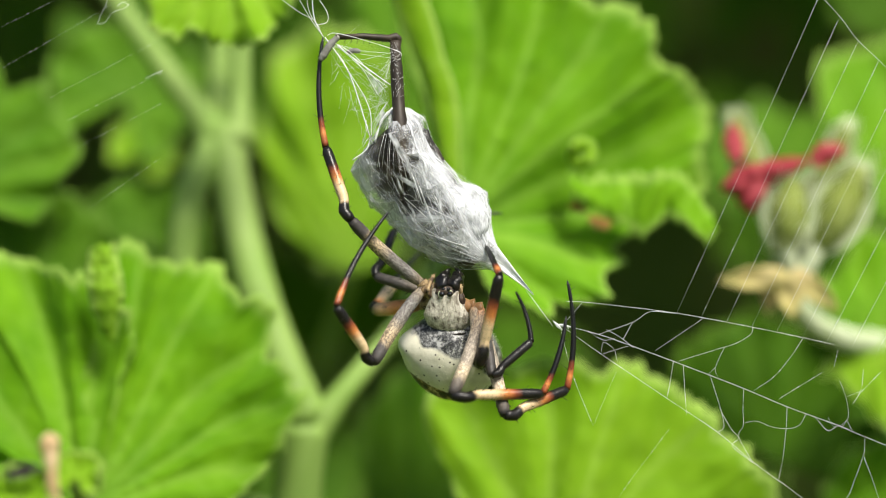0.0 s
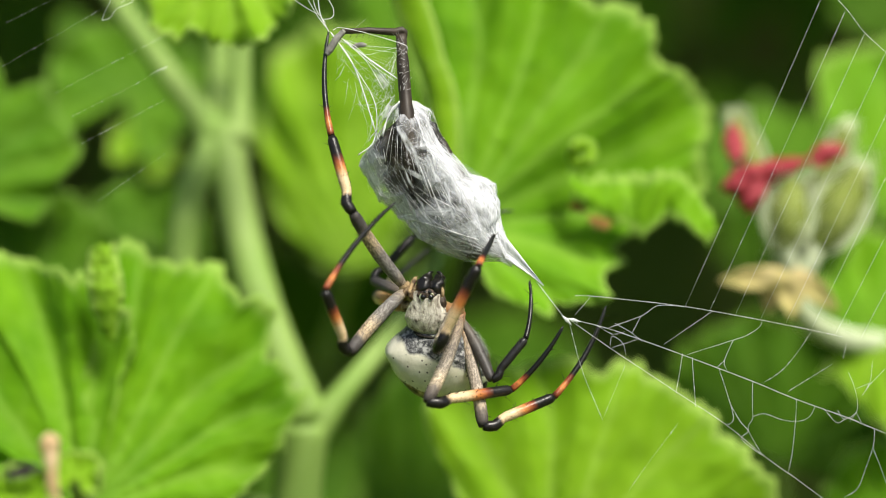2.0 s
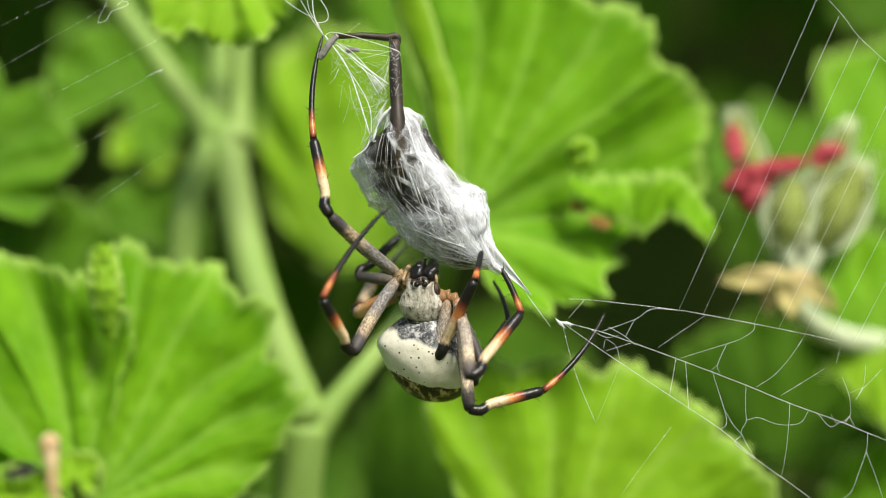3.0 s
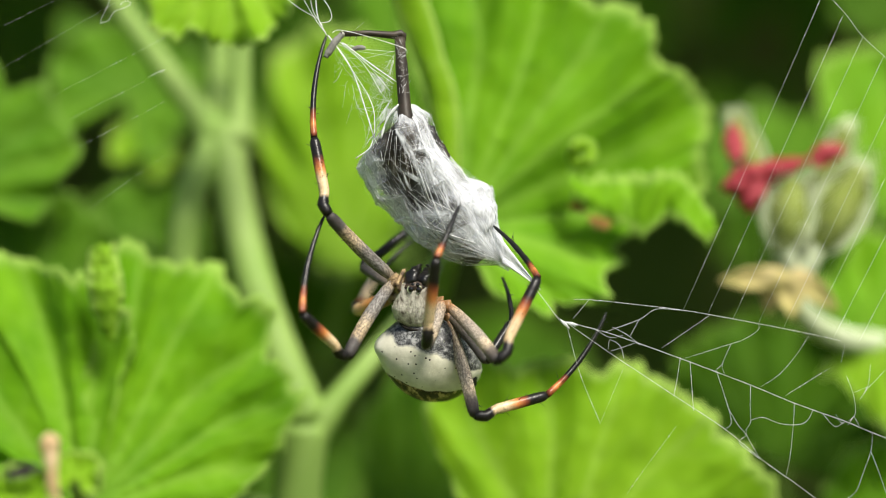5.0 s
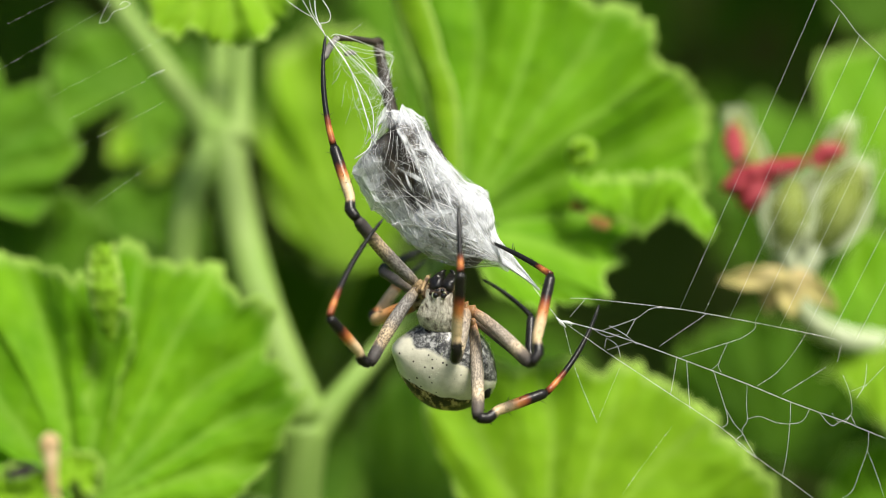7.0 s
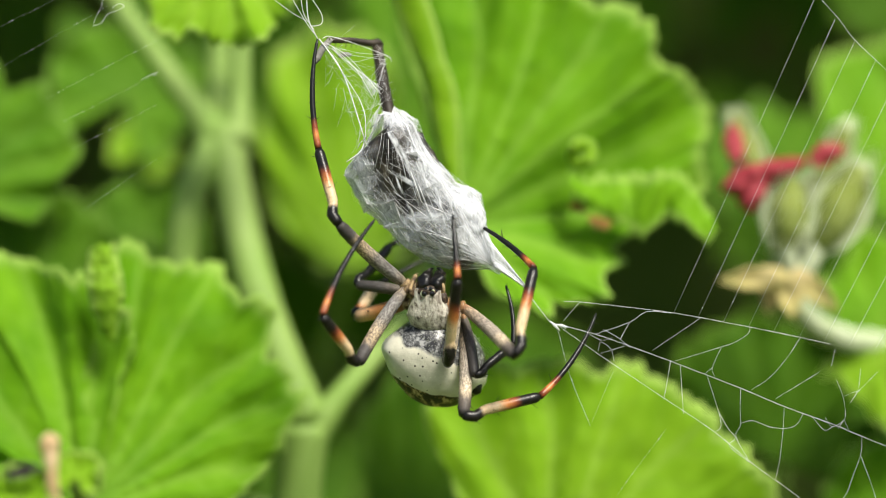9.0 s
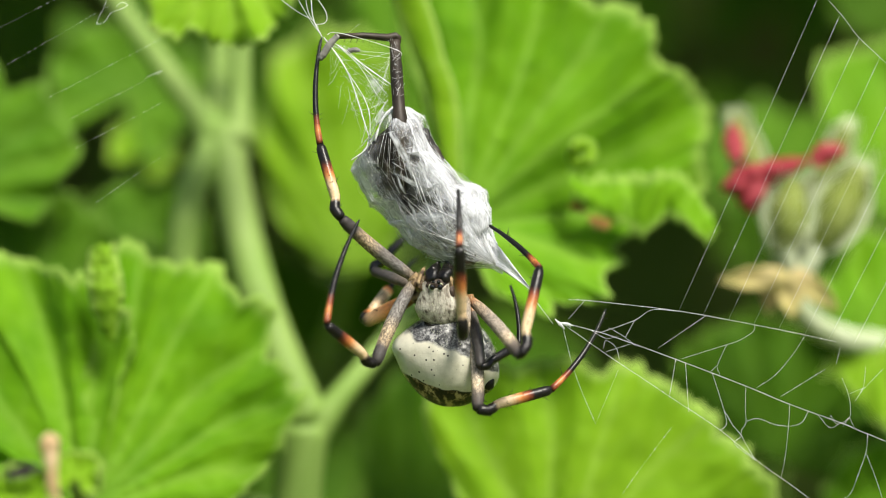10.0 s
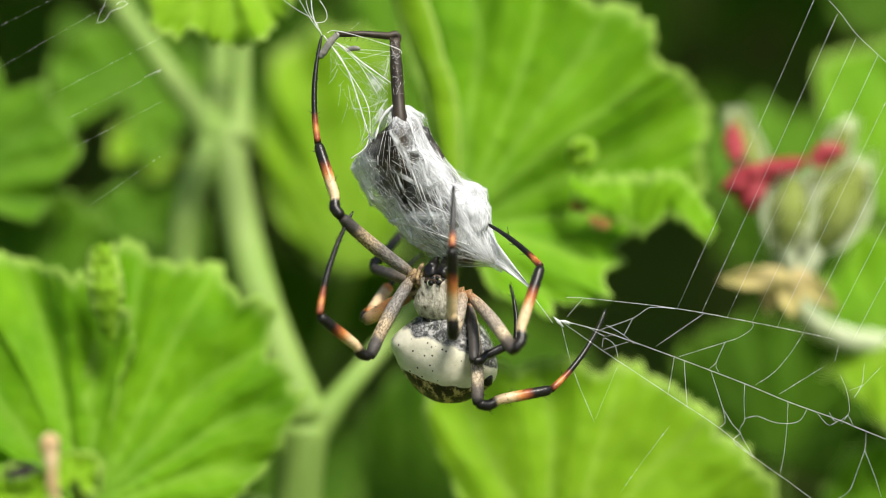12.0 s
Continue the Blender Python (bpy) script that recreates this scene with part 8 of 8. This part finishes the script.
    walk(r3_femur, [
        (0, bone((5.42, 2.00, -1.51), (7.22, -6.20, -11.88), side)), (0.5, bone((5.42, 2.00, -1.51), (6.93, -6.81, -11.41), side)), (1, bone((5.42, 2.00, -1.51), (10.71, -5.43, -11.24), side)),
        (1.5, bone((5.42, 2.00, -1.51), (7.76, -4.01, -13.19), side)), (2, bone((5.42, 2.00, -1.51), (10.93, -3.84, -12.17), side)), (2.2, bone((5.42, 2.00, -1.51), (11.93, -5.08, -10.76), side)),
        (2.4, bone((5.42, 2.00, -1.51), (11.95, -4.61, -11.08), side)), (2.5, bone((5.42, 2.00, -1.51), (10.00, -4.15, -12.43), side)), (3, bone((5.42, 2.00, -1.51), (9.86, -6.17, -11.08), side)),
        (3.2, bone((5.42, 2.00, -1.51), (9.94, -6.54, -10.71), side)), (4.8, bone((5.42, 2.00, -1.51), (11.97, -5.08, -10.73), side)), (5, bone((5.42, 2.00, -1.51), (12.63, -5.88, -9.51), side)),
        (5.2, bone((5.42, 2.00, -1.51), (13.32, -2.15, -11.43), side)), (5.5, bone((5.42, 2.00, -1.51), (15.46, -3.07, -8.68), side)), (6, bone((5.42, 2.00, -1.51), (10.41, -5.19, -11.58), side)),
        (6.5, bone((5.42, 2.00, -1.51), (13.18, -5.57, -9.29), side)), (7, bone((5.42, 2.00, -1.51), (15.60, -1.22, -9.51), side)), (7.2, bone((5.42, 2.00, -1.51), (15.14, -2.94, -9.20), side)),
        (8.8, bone((5.42, 2.00, -1.51), (11.58, -6.10, -10.14), side)), (9, bone((5.42, 2.00, -1.51), (7.11, -5.90, -12.13), side)), (9.5, bone((5.42, 2.00, -1.51), (6.82, -5.78, -12.26), side)),
        (9.8, bone((5.42, 2.00, -1.51), (5.75, -7.24, -11.12), side)), (10, bone((5.42, 2.00, -1.51), (6.62, -6.42, -11.79), side)), (10.5, bone((5.42, 2.00, -1.51), (5.48, -6.65, -11.66), side)),
        (11, bone((5.42, 2.00, -1.51), (5.28, -6.82, -11.52), side)), (11.5, bone((5.42, 2.00, -1.51), (5.62, -6.95, -11.40), side)), (12, bone((5.42, 2.00, -1.51), (5.63, -6.84, -11.50), side)),
    ])
    walk(r3_tibia, [
        (0, bone((7.22, -6.20, -11.88), (14.41, -3.60, -6.38), side)), (0.5, bone((6.93, -6.81, -11.41), (14.13, -2.67, -6.99), side)), (1, bone((10.71, -5.43, -11.24), (15.33, 0.23, -5.31), side)),
        (1.5, bone((7.76, -4.01, -13.19), (14.79, -0.64, -7.91), side)), (2, bone((10.93, -3.84, -12.17), (16.98, -2.51, -5.07), side)), (2.2, bone((11.93, -5.08, -10.76), (16.35, 1.09, -5.18), side)),
        (2.4, bone((11.95, -4.61, -11.08), (14.68, 1.51, -4.47), side)), (2.5, bone((10.00, -4.15, -12.43), (14.82, 0.36, -5.71), side)), (3, bone((9.86, -6.17, -11.08), (15.06, -1.89, -4.49), side)),
        (3.2, bone((9.94, -6.54, -10.71), (14.79, -3.54, -3.22), side)), (4.8, bone((11.97, -5.08, -10.73), (16.58, -0.46, -3.94), side)), (5, bone((12.63, -5.88, -9.51), (16.97, -1.08, -2.67), side)),
        (5.2, bone((13.32, -2.15, -11.43), (16.97, 2.65, -4.21), side)), (5.5, bone((15.46, -3.07, -8.68), (16.74, 3.49, -2.05), side)), (6, bone((10.41, -5.19, -11.58), (14.18, 0.07, -4.74), side)),
        (6.5, bone((13.18, -5.57, -9.29), (15.11, 0.27, -2.15), side)), (7, bone((15.60, -1.22, -9.51), (16.19, 3.17, -1.20), side)), (7.2, bone((15.14, -2.94, -9.20), (15.17, 1.58, -0.95), side)),
        (8.8, bone((11.58, -6.10, -10.14), (15.08, 0.02, -3.90), side)), (9, bone((7.11, -5.90, -12.13), (14.20, -2.01, -7.31), side)), (9.5, bone((6.82, -5.78, -12.26), (13.75, -0.90, -8.17), side)),
        (9.8, bone((5.75, -7.24, -11.12), (13.84, -4.48, -7.18), side)), (10, bone((6.62, -6.42, -11.79), (13.71, -1.12, -8.55), side)), (10.5, bone((5.48, -6.65, -11.66), (12.60, -1.13, -8.92), side)),
        (11, bone((5.28, -6.82, -11.52), (12.81, -1.81, -8.87), side)), (11.5, bone((5.62, -6.95, -11.40), (12.84, -1.43, -8.94), side)), (12, bone((5.63, -6.84, -11.50), (13.25, -2.01, -8.80), side)),
    ])
    walk(r3_metatarsus, [
        (0, bone((14.41, -3.60, -6.38), (12.33, 3.47, 2.23), side)), (0.5, bone((14.13, -2.67, -6.99), (13.04, 3.51, 2.44), side)), (1, bone((15.33, 0.23, -5.31), (11.33, 4.82, 4.24), side)),
        (1.5, bone((14.79, -0.64, -7.91), (14.67, 5.02, 1.91), side)), (2, bone((16.98, -2.51, -5.07), (18.00, 2.49, 5.05), side)), (2.2, bone((16.35, 1.09, -5.18), (11.21, 1.33, 4.91), side)),
        (2.4, bone((14.68, 1.51, -4.47), (10.01, 6.60, 4.51), side)), (2.5, bone((14.82, 0.36, -5.71), (10.41, 4.34, 3.94), side)), (3, bone((15.06, -1.89, -4.49), (12.66, 6.56, 2.66), side)),
        (3.2, bone((14.79, -3.54, -3.22), (12.80, 5.15, 3.78), side)), (4.8, bone((16.58, -0.46, -3.94), (14.52, 7.23, 4.13), side)), (5, bone((16.97, -1.08, -2.67), (15.24, 6.97, 5.12), side)),
        (5.2, bone((16.97, 2.65, -4.21), (15.46, 8.64, 5.29), side)), (5.5, bone((16.74, 3.49, -2.05), (13.91, 8.28, 7.82), side)), (6, bone((14.18, 0.07, -4.74), (8.86, 2.19, 5.03), side)),
        (6.5, bone((15.11, 0.27, -2.15), (8.00, 5.03, 5.28), side)), (7, bone((16.19, 3.17, -1.20), (7.60, 6.89, 5.18), side)), (7.2, bone((15.17, 1.58, -0.95), (7.27, 7.11, 5.00), side)),
        (8.8, bone((15.08, 0.02, -3.90), (12.61, 9.22, 2.24), side)), (9, bone((14.20, -2.01, -7.31), (13.61, 2.48, 3.08), side)), (9.5, bone((13.75, -0.90, -8.17), (14.28, 2.81, 2.53), side)),
        (9.8, bone((13.84, -4.48, -7.18), (13.16, 2.01, 2.09), side)), (10, bone((13.71, -1.12, -8.55), (12.97, 3.24, 1.88), side)), (10.5, bone((12.60, -1.13, -8.92), (12.94, 4.46, 0.93), side)),
        (11, bone((12.81, -1.81, -8.87), (13.19, 3.82, 0.95), side)), (11.5, bone((12.84, -1.43, -8.94), (13.39, 4.19, 0.89), side)), (12, bone((13.25, -2.01, -8.80), (13.08, 3.20, 1.26), side)),
    ])
    side = (0.6, 0, -1)
    walk(r4_femur, [
        (0, bone((5.72, 1.50, -2.50), (9.16, -8.48, -18.60), side)), (0.5, bone((5.72, 1.50, -2.50), (4.48, -8.50, -18.90), side)), (1, bone((5.72, 1.50, -2.50), (5.27, -9.11, -18.56), side)),
        (1.5, bone((5.72, 1.50, -2.50), (7.94, -7.07, -19.60), side)), (2, bone((5.72, 1.50, -2.50), (9.35, -5.41, -20.10), side)), (2.2, bone((5.72, 1.50, -2.50), (8.89, -6.67, -19.64), side)),
        (2.4, bone((5.72, 1.50, -2.50), (7.73, -7.35, -19.48), side)), (2.5, bone((5.72, 1.50, -2.50), (6.99, -8.00, -19.19), side)), (3, bone((5.72, 1.50, -2.50), (7.71, -7.84, -19.21), side)),
        (3.2, bone((5.72, 1.50, -2.50), (8.41, -7.22, -19.45), side)), (4.8, bone((5.72, 1.50, -2.50), (10.27, -5.83, -19.71), side)), (5, bone((5.72, 1.50, -2.50), (10.99, -7.34, -18.77), side)),
        (5.2, bone((5.72, 1.50, -2.50), (10.96, -5.18, -19.78), side)), (5.5, bone((5.72, 1.50, -2.50), (9.85, -8.38, -18.50), side)), (6, bone((5.72, 1.50, -2.50), (4.31, -8.98, -18.59), side)),
        (6.5, bone((5.72, 1.50, -2.50), (5.77, -8.73, -18.81), side)), (7, bone((5.72, 1.50, -2.50), (6.61, -9.42, -18.33), side)), (7.2, bone((5.72, 1.50, -2.50), (5.90, -8.30, -19.07), side)),
        (8.8, bone((5.72, 1.50, -2.50), (5.01, -7.99, -19.24), side)), (9, bone((5.72, 1.50, -2.50), (4.77, -9.03, -18.59), side)), (9.5, bone((5.72, 1.50, -2.50), (5.50, -7.81, -19.35), side)),
        (9.8, bone((5.72, 1.50, -2.50), (5.73, -9.57, -18.25), side)), (10, bone((5.72, 1.50, -2.50), (5.68, -8.58, -18.90), side)), (10.5, bone((5.72, 1.50, -2.50), (5.73, -8.66, -18.86), side)),
        (11, bone((5.72, 1.50, -2.50), (5.72, -8.30, -19.07), side)), (11.5, bone((5.72, 1.50, -2.50), (5.87, -8.16, -19.15), side)), (12, bone((5.72, 1.50, -2.50), (5.82, -8.92, -18.68), side)),
    ])
    walk(r4_tibia, [
        (0, bone((9.16, -8.48, -18.60), (20.50, -1.15, -15.19), side)), (0.5, bone((4.48, -8.50, -18.90), (17.19, -2.87, -18.19), side)), (1, bone((5.27, -9.11, -18.56), (17.56, -2.93, -16.42), side)),
        (1.5, bone((7.94, -7.07, -19.60), (20.28, -1.68, -16.06), side)), (2, bone((9.35, -5.41, -20.10), (21.91, -1.65, -15.40), side)), (2.2, bone((8.89, -6.67, -19.64), (21.41, -2.04, -15.70), side)),
        (2.4, bone((7.73, -7.35, -19.48), (20.41, -2.84, -15.90), side)), (2.5, bone((6.99, -8.00, -19.19), (20.08, -4.07, -16.56), side)), (3, bone((7.71, -7.84, -19.21), (20.68, -3.51, -16.61), side)),
        (3.2, bone((8.41, -7.22, -19.45), (21.35, -3.30, -16.13), side)), (4.8, bone((10.27, -5.83, -19.71), (22.74, -0.58, -16.42), side)), (5, bone((10.99, -7.34, -18.77), (23.56, -2.46, -15.27), side)),
        (5.2, bone((10.96, -5.18, -19.78), (23.34, -0.13, -15.90), side)), (5.5, bone((9.85, -8.38, -18.50), (22.73, -5.09, -14.32), side)), (6, bone((4.31, -8.98, -18.59), (16.97, -3.60, -16.44), side)),
        (6.5, bone((5.77, -8.73, -18.81), (18.20, -3.70, -15.04), side)), (7, bone((6.61, -9.42, -18.33), (18.71, -3.88, -14.23), side)), (7.2, bone((5.90, -8.30, -19.07), (17.91, -2.79, -14.67), side)),
        (8.8, bone((5.01, -7.99, -19.24), (17.64, -2.94, -16.26), side)), (9, bone((4.77, -9.03, -18.59), (18.18, -6.04, -16.33), side)), (9.5, bone((5.50, -7.81, -19.35), (18.64, -3.75, -17.15), side)),
        (9.8, bone((5.73, -9.57, -18.25), (18.69, -4.83, -16.42), side)), (10, bone((5.68, -8.58, -18.90), (18.74, -4.34, -16.57), side)), (10.5, bone((5.73, -8.66, -18.86), (18.49, -3.28, -17.36), side)),
        (11, bone((5.72, -8.30, -19.07), (18.51, -2.99, -17.65), side)), (11.5, bone((5.87, -8.16, -19.15), (18.66, -2.85, -17.70), side)), (12, bone((5.82, -8.92, -18.68), (18.85, -4.15, -17.45), side)),
    ])
    walk(r4_metatarsus, [
        (0, bone((20.50, -1.15, -15.19), (21.38, 0.47, 3.99), side)), (0.5, bone((17.19, -2.87, -18.19), (26.36, 4.02, -2.70), side)), (1, bone((17.56, -2.93, -16.42), (26.88, 3.48, -0.82), side)),
        (1.5, bone((20.28, -1.68, -16.06), (26.45, 4.84, 1.00), side)), (2, bone((21.91, -1.65, -15.40), (31.67, 3.59, 0.36), side)), (2.2, bone((21.41, -2.04, -15.70), (32.01, 4.23, -0.88), side)),
        (2.4, bone((20.41, -2.84, -15.90), (30.47, 6.23, -2.20), side)), (2.5, bone((20.08, -4.07, -16.56), (30.90, 4.35, -3.03), side)), (3, bone((20.68, -3.51, -16.61), (32.54, 4.31, -3.59), side)),
        (3.2, bone((21.35, -3.30, -16.13), (33.23, 4.53, -3.14), side)), (4.8, bone((22.74, -0.58, -16.42), (33.99, 6.60, -2.53), side)), (5, bone((23.56, -2.46, -15.27), (34.11, 4.00, -0.50), side)),
        (5.2, bone((23.34, -0.13, -15.90), (34.73, 6.10, -1.66), side)), (5.5, bone((22.73, -5.09, -14.32), (32.03, 0.97, 1.42), side)), (6, bone((16.97, -3.60, -16.44), (28.53, 0.18, -1.49), side)),
        (6.5, bone((18.20, -3.70, -15.04), (28.37, 2.01, 0.30), side)), (7, bone((18.71, -3.88, -14.23), (28.27, 3.03, 1.01), side)), (7.2, bone((17.91, -2.79, -14.67), (27.80, 4.58, 0.14), side)),
        (8.8, bone((17.64, -2.94, -16.26), (28.76, 5.04, -2.69), side)), (9, bone((18.18, -6.04, -16.33), (29.39, 1.82, -2.77), side)), (9.5, bone((18.64, -3.75, -17.15), (30.77, 2.84, -3.71), side)),
        (9.8, bone((18.69, -4.83, -16.42), (29.95, 2.52, -2.61), side)), (10, bone((18.74, -4.34, -16.57), (29.86, 4.22, -3.37), side)), (10.5, bone((18.49, -3.28, -17.36), (30.13, 4.45, -4.10), side)),
        (11, bone((18.51, -2.99, -17.65), (30.35, 4.88, -4.64), side)), (11.5, bone((18.66, -2.85, -17.70), (30.57, 5.21, -4.87), side)), (12, bone((18.85, -4.15, -17.45), (30.05, 4.39, -4.30), side)),
    ])
    spin = lambda a: Matrix.Translation(PX * -5 * MM) @ Matrix.Rotation(radians(a), 4, AX) @ Matrix.Translation(PX * 5 * MM)
    walk(prey, [
        (0, pose(-0.02122, 0, 0.43748, 0, -0.0, 0) @ spin(1.0)),
        (0.5, pose(-0.02048, 0, 0.43780, 0, 1.4, 0) @ spin(0.0)),
        (1, pose(-0.02016, 0, 0.43775, 0, 0.1, 0) @ spin(-2.0)),
        (1.5, pose(-0.01994, 0, 0.43807, 0, 0.6, 0) @ spin(-2.0)),
        (2, pose(-0.02019, 0, 0.43841, 0, -1.0, 0) @ spin(1.0)),
        (2.2, pose(-0.02070, 0, 0.43838, 0, -1.9, 0) @ spin(0.0)),
        (2.4, pose(-0.02068, 0, 0.43848, 0, -1.8, 0) @ spin(0.0)),
        (2.5, pose(-0.02041, 0, 0.43875, 0, -0.7, 0) @ spin(0.0)),
        (3, pose(-0.02139, 0, 0.43764, 0, 0.3, 0) @ spin(3.0)),
        (3.2, pose(-0.02106, 0, 0.43777, 0, 0.3, 0) @ spin(2.0)),
        (4.8, pose(-0.02082, 0, 0.43786, 0, -0.9, 0) @ spin(1.0)),
        (5, pose(-0.02035, 0, 0.43800, 0, -0.5, 0) @ spin(-1.0)),
        (5.2, pose(-0.02134, 0, 0.43785, 0, -2.0, 0) @ spin(-2.4)),
        (5.35, pose(-0.02180, 0, 0.43770, 0, -2.2, 0) @ spin(-7.2)),
        (5.5, pose(-0.02240, 0, 0.43750, 0, -2.2, 0) @ spin(-13.6)),
        (6, pose(-0.02240, 0, 0.43780, 0, -1.4, 0) @ spin(-15.2)),
        (6.5, pose(-0.02190, 0, 0.43750, 0, -1.2, 0) @ spin(-15.2)),
        (7, pose(-0.02100, 0, 0.43740, 0, -1.4, 0) @ spin(-14.4)),
        (7.2, pose(-0.02100, 0, 0.43720, 0, -1.4, 0) @ spin(-13.6)),
        (8.8, pose(-0.02220, 0, 0.43700, 0, -1.2, 0) @ spin(-12.0)),
        (9, pose(-0.02240, 0, 0.43700, 0, -1.2, 0) @ spin(-10.8)),
        (9.5, pose(-0.02190, 0, 0.43760, 0, -0.6, 0) @ spin(-5.6)),
        (9.8, pose(-0.02150, 0, 0.43750, 0, -0.2, 0) @ spin(-1.6)),
        (10, pose(-0.02127, 0, 0.43761, 0, -0.2, 0) @ spin(0.0)),
        (10.5, pose(-0.02188, 0, 0.43820, 0, -0.1, 0) @ spin(0.0)),
        (11, pose(-0.02205, 0, 0.43782, 0, -0.1, 0) @ spin(0.0)),
        (11.5, pose(-0.02238, 0, 0.43768, 0, -0.1, 0) @ spin(0.0)),
        (12, pose(-0.02126, 0, 0.43792, 0, -0.1, 0) @ spin(0.0)),
    ])
    # the hind leg swings about the plumb line while the parcel rolls about its own length
    turns = [(0, 1), (0.5, 0), (1, -2), (1.5, -2), (2, 1), (2.2, 0), (2.4, 0), (2.5, 0), (3, 3), (3.2, 2), (4.8, 1), (5, -1), (5.2, -6), (5.35, -18), (5.5, -34), (6, -38), (6.5, -38), (7, -36), (7.2, -34), (8.8, -30), (9, -27), (9.5, -14), (9.8, -4), (10, 0), (10.5, 0), (11, 0), (11.5, 0), (12, 0)]
    walk(prey_thigh, [(t, spin(-0.4 * a if a < -3 else -a) @ Matrix.Rotation(radians(-a), 4, "Z")) for t, a in turns])
    walk(stays, [
        (0, pose(-0.02120, 0, 0.43750)),
        (0.5, pose(-0.02060, 0, 0.43770)),
        (1, pose(-0.02050, 0, 0.43740)),
        (1.5, pose(-0.02020, 0, 0.43770)),
        (2, pose(-0.02020, 0, 0.43840)),
        (2.2, pose(-0.02080, 0, 0.43830)),
        (2.4, pose(-0.02090, 0, 0.43830)),
        (2.5, pose(-0.02060, 0, 0.43860)),
        (3, pose(-0.02120, 0, 0.43780)),
        (3.2, pose(-0.02090, 0, 0.43790)),
        (4.8, pose(-0.02090, 0, 0.43780)),
        (5, pose(-0.02060, 0, 0.43780)),
        (5.2, pose(-0.02140, 0, 0.43780)),
        (5.5, pose(-0.02220, 0, 0.43780)),
        (6, pose(-0.02220, 0, 0.43810)),
        (6.5, pose(-0.02170, 0, 0.43780)),
        (7, pose(-0.02080, 0, 0.43770)),
        (7.2, pose(-0.02080, 0, 0.43750)),
        (8.8, pose(-0.02200, 0, 0.43720)),
        (9, pose(-0.02220, 0, 0.43720)),
        (9.5, pose(-0.02170, 0, 0.43780)),
        (9.8, pose(-0.02140, 0, 0.43760)),
        (10, pose(-0.02140, 0, 0.43750)),
        (10.5, pose(-0.02200, 0, 0.43810)),
        (11, pose(-0.02220, 0, 0.43770)),
        (11.5, pose(-0.02260, 0, 0.43750)),
        (12, pose(-0.02140, 0, 0.43780)),
    ])
    walk(web, [
        (0, pose(0.02064, 0, 0.38663, 0, 0.25, 0)),
        (0.5, pose(0.02118, 0, 0.38672, 0, 0.18, 0)),
        (1, pose(0.02106, 0, 0.38658, 0, 0.20, 0)),
        (1.5, pose(0.02021, 0, 0.38727, 0, 0.58, 0)),
        (2, pose(0.02217, 0, 0.38765, 0, -0.16, 0)),
        (2.5, pose(0.02190, 0, 0.38758, 0, -0.18, 0)),
        (3, pose(0.02102, 0, 0.38706, 0, -0.02, 0)),
        (5, pose(0.02180, 0, 0.38701, 0, -0.14, 0)),
        (5.5, pose(0.02078, 0, 0.38743, 0, 0.00, 0)),
        (6, pose(0.02045, 0, 0.38777, 0, 0.02, 0)),
        (6.5, pose(0.02060, 0, 0.38750, 0, 0.00, 0)),
        (7, pose(0.02119, 0, 0.38721, 0, -0.11, 0)),
        (9, pose(0.02011, 0, 0.38664, 0, 0.20, 0)),
        (9.5, pose(0.02080, 0, 0.38744, 0, -0.03, 0)),
        (10, pose(0.02100, 0, 0.38692, 0, 0.02, 0)),
        (10.5, pose(0.02026, 0, 0.38776, 0, 0.36, 0)),
        (11, pose(0.02009, 0, 0.38711, 0, -0.06, 0)),
        (11.5, pose(0.01980, 0, 0.38701, 0, -0.03, 0)),
        (12, pose(0.02074, 0, 0.38732, 0, -0.05, 0)),
    ])
    walk(web_side, [
        (0, pose(-0.06040, 0.004, 0.42506)),
        (0.5, pose(-0.05992, 0.004, 0.42522)),
        (1, pose(-0.05984, 0.004, 0.42498)),
        (1.5, pose(-0.05960, 0.004, 0.42522)),
        (2, pose(-0.05960, 0.004, 0.42578)),
        (2.5, pose(-0.05992, 0.004, 0.42594)),
        (3, pose(-0.06040, 0.004, 0.42530)),
        (5, pose(-0.05992, 0.004, 0.42530)),
        (5.5, pose(-0.06120, 0.004, 0.42530)),
        (6, pose(-0.06120, 0.004, 0.42554)),
        (6.5, pose(-0.06080, 0.004, 0.42530)),
        (7, pose(-0.06008, 0.004, 0.42522)),
        (9, pose(-0.06120, 0.004, 0.42482)),
        (9.5, pose(-0.06080, 0.004, 0.42530)),
        (10, pose(-0.06056, 0.004, 0.42506)),
        (10.5, pose(-0.06104, 0.004, 0.42554)),
        (11, pose(-0.06120, 0.004, 0.42522)),
        (11.5, pose(-0.06152, 0.004, 0.42506)),
        (12, pose(-0.06056, 0.004, 0.42530)),
    ])


motions()
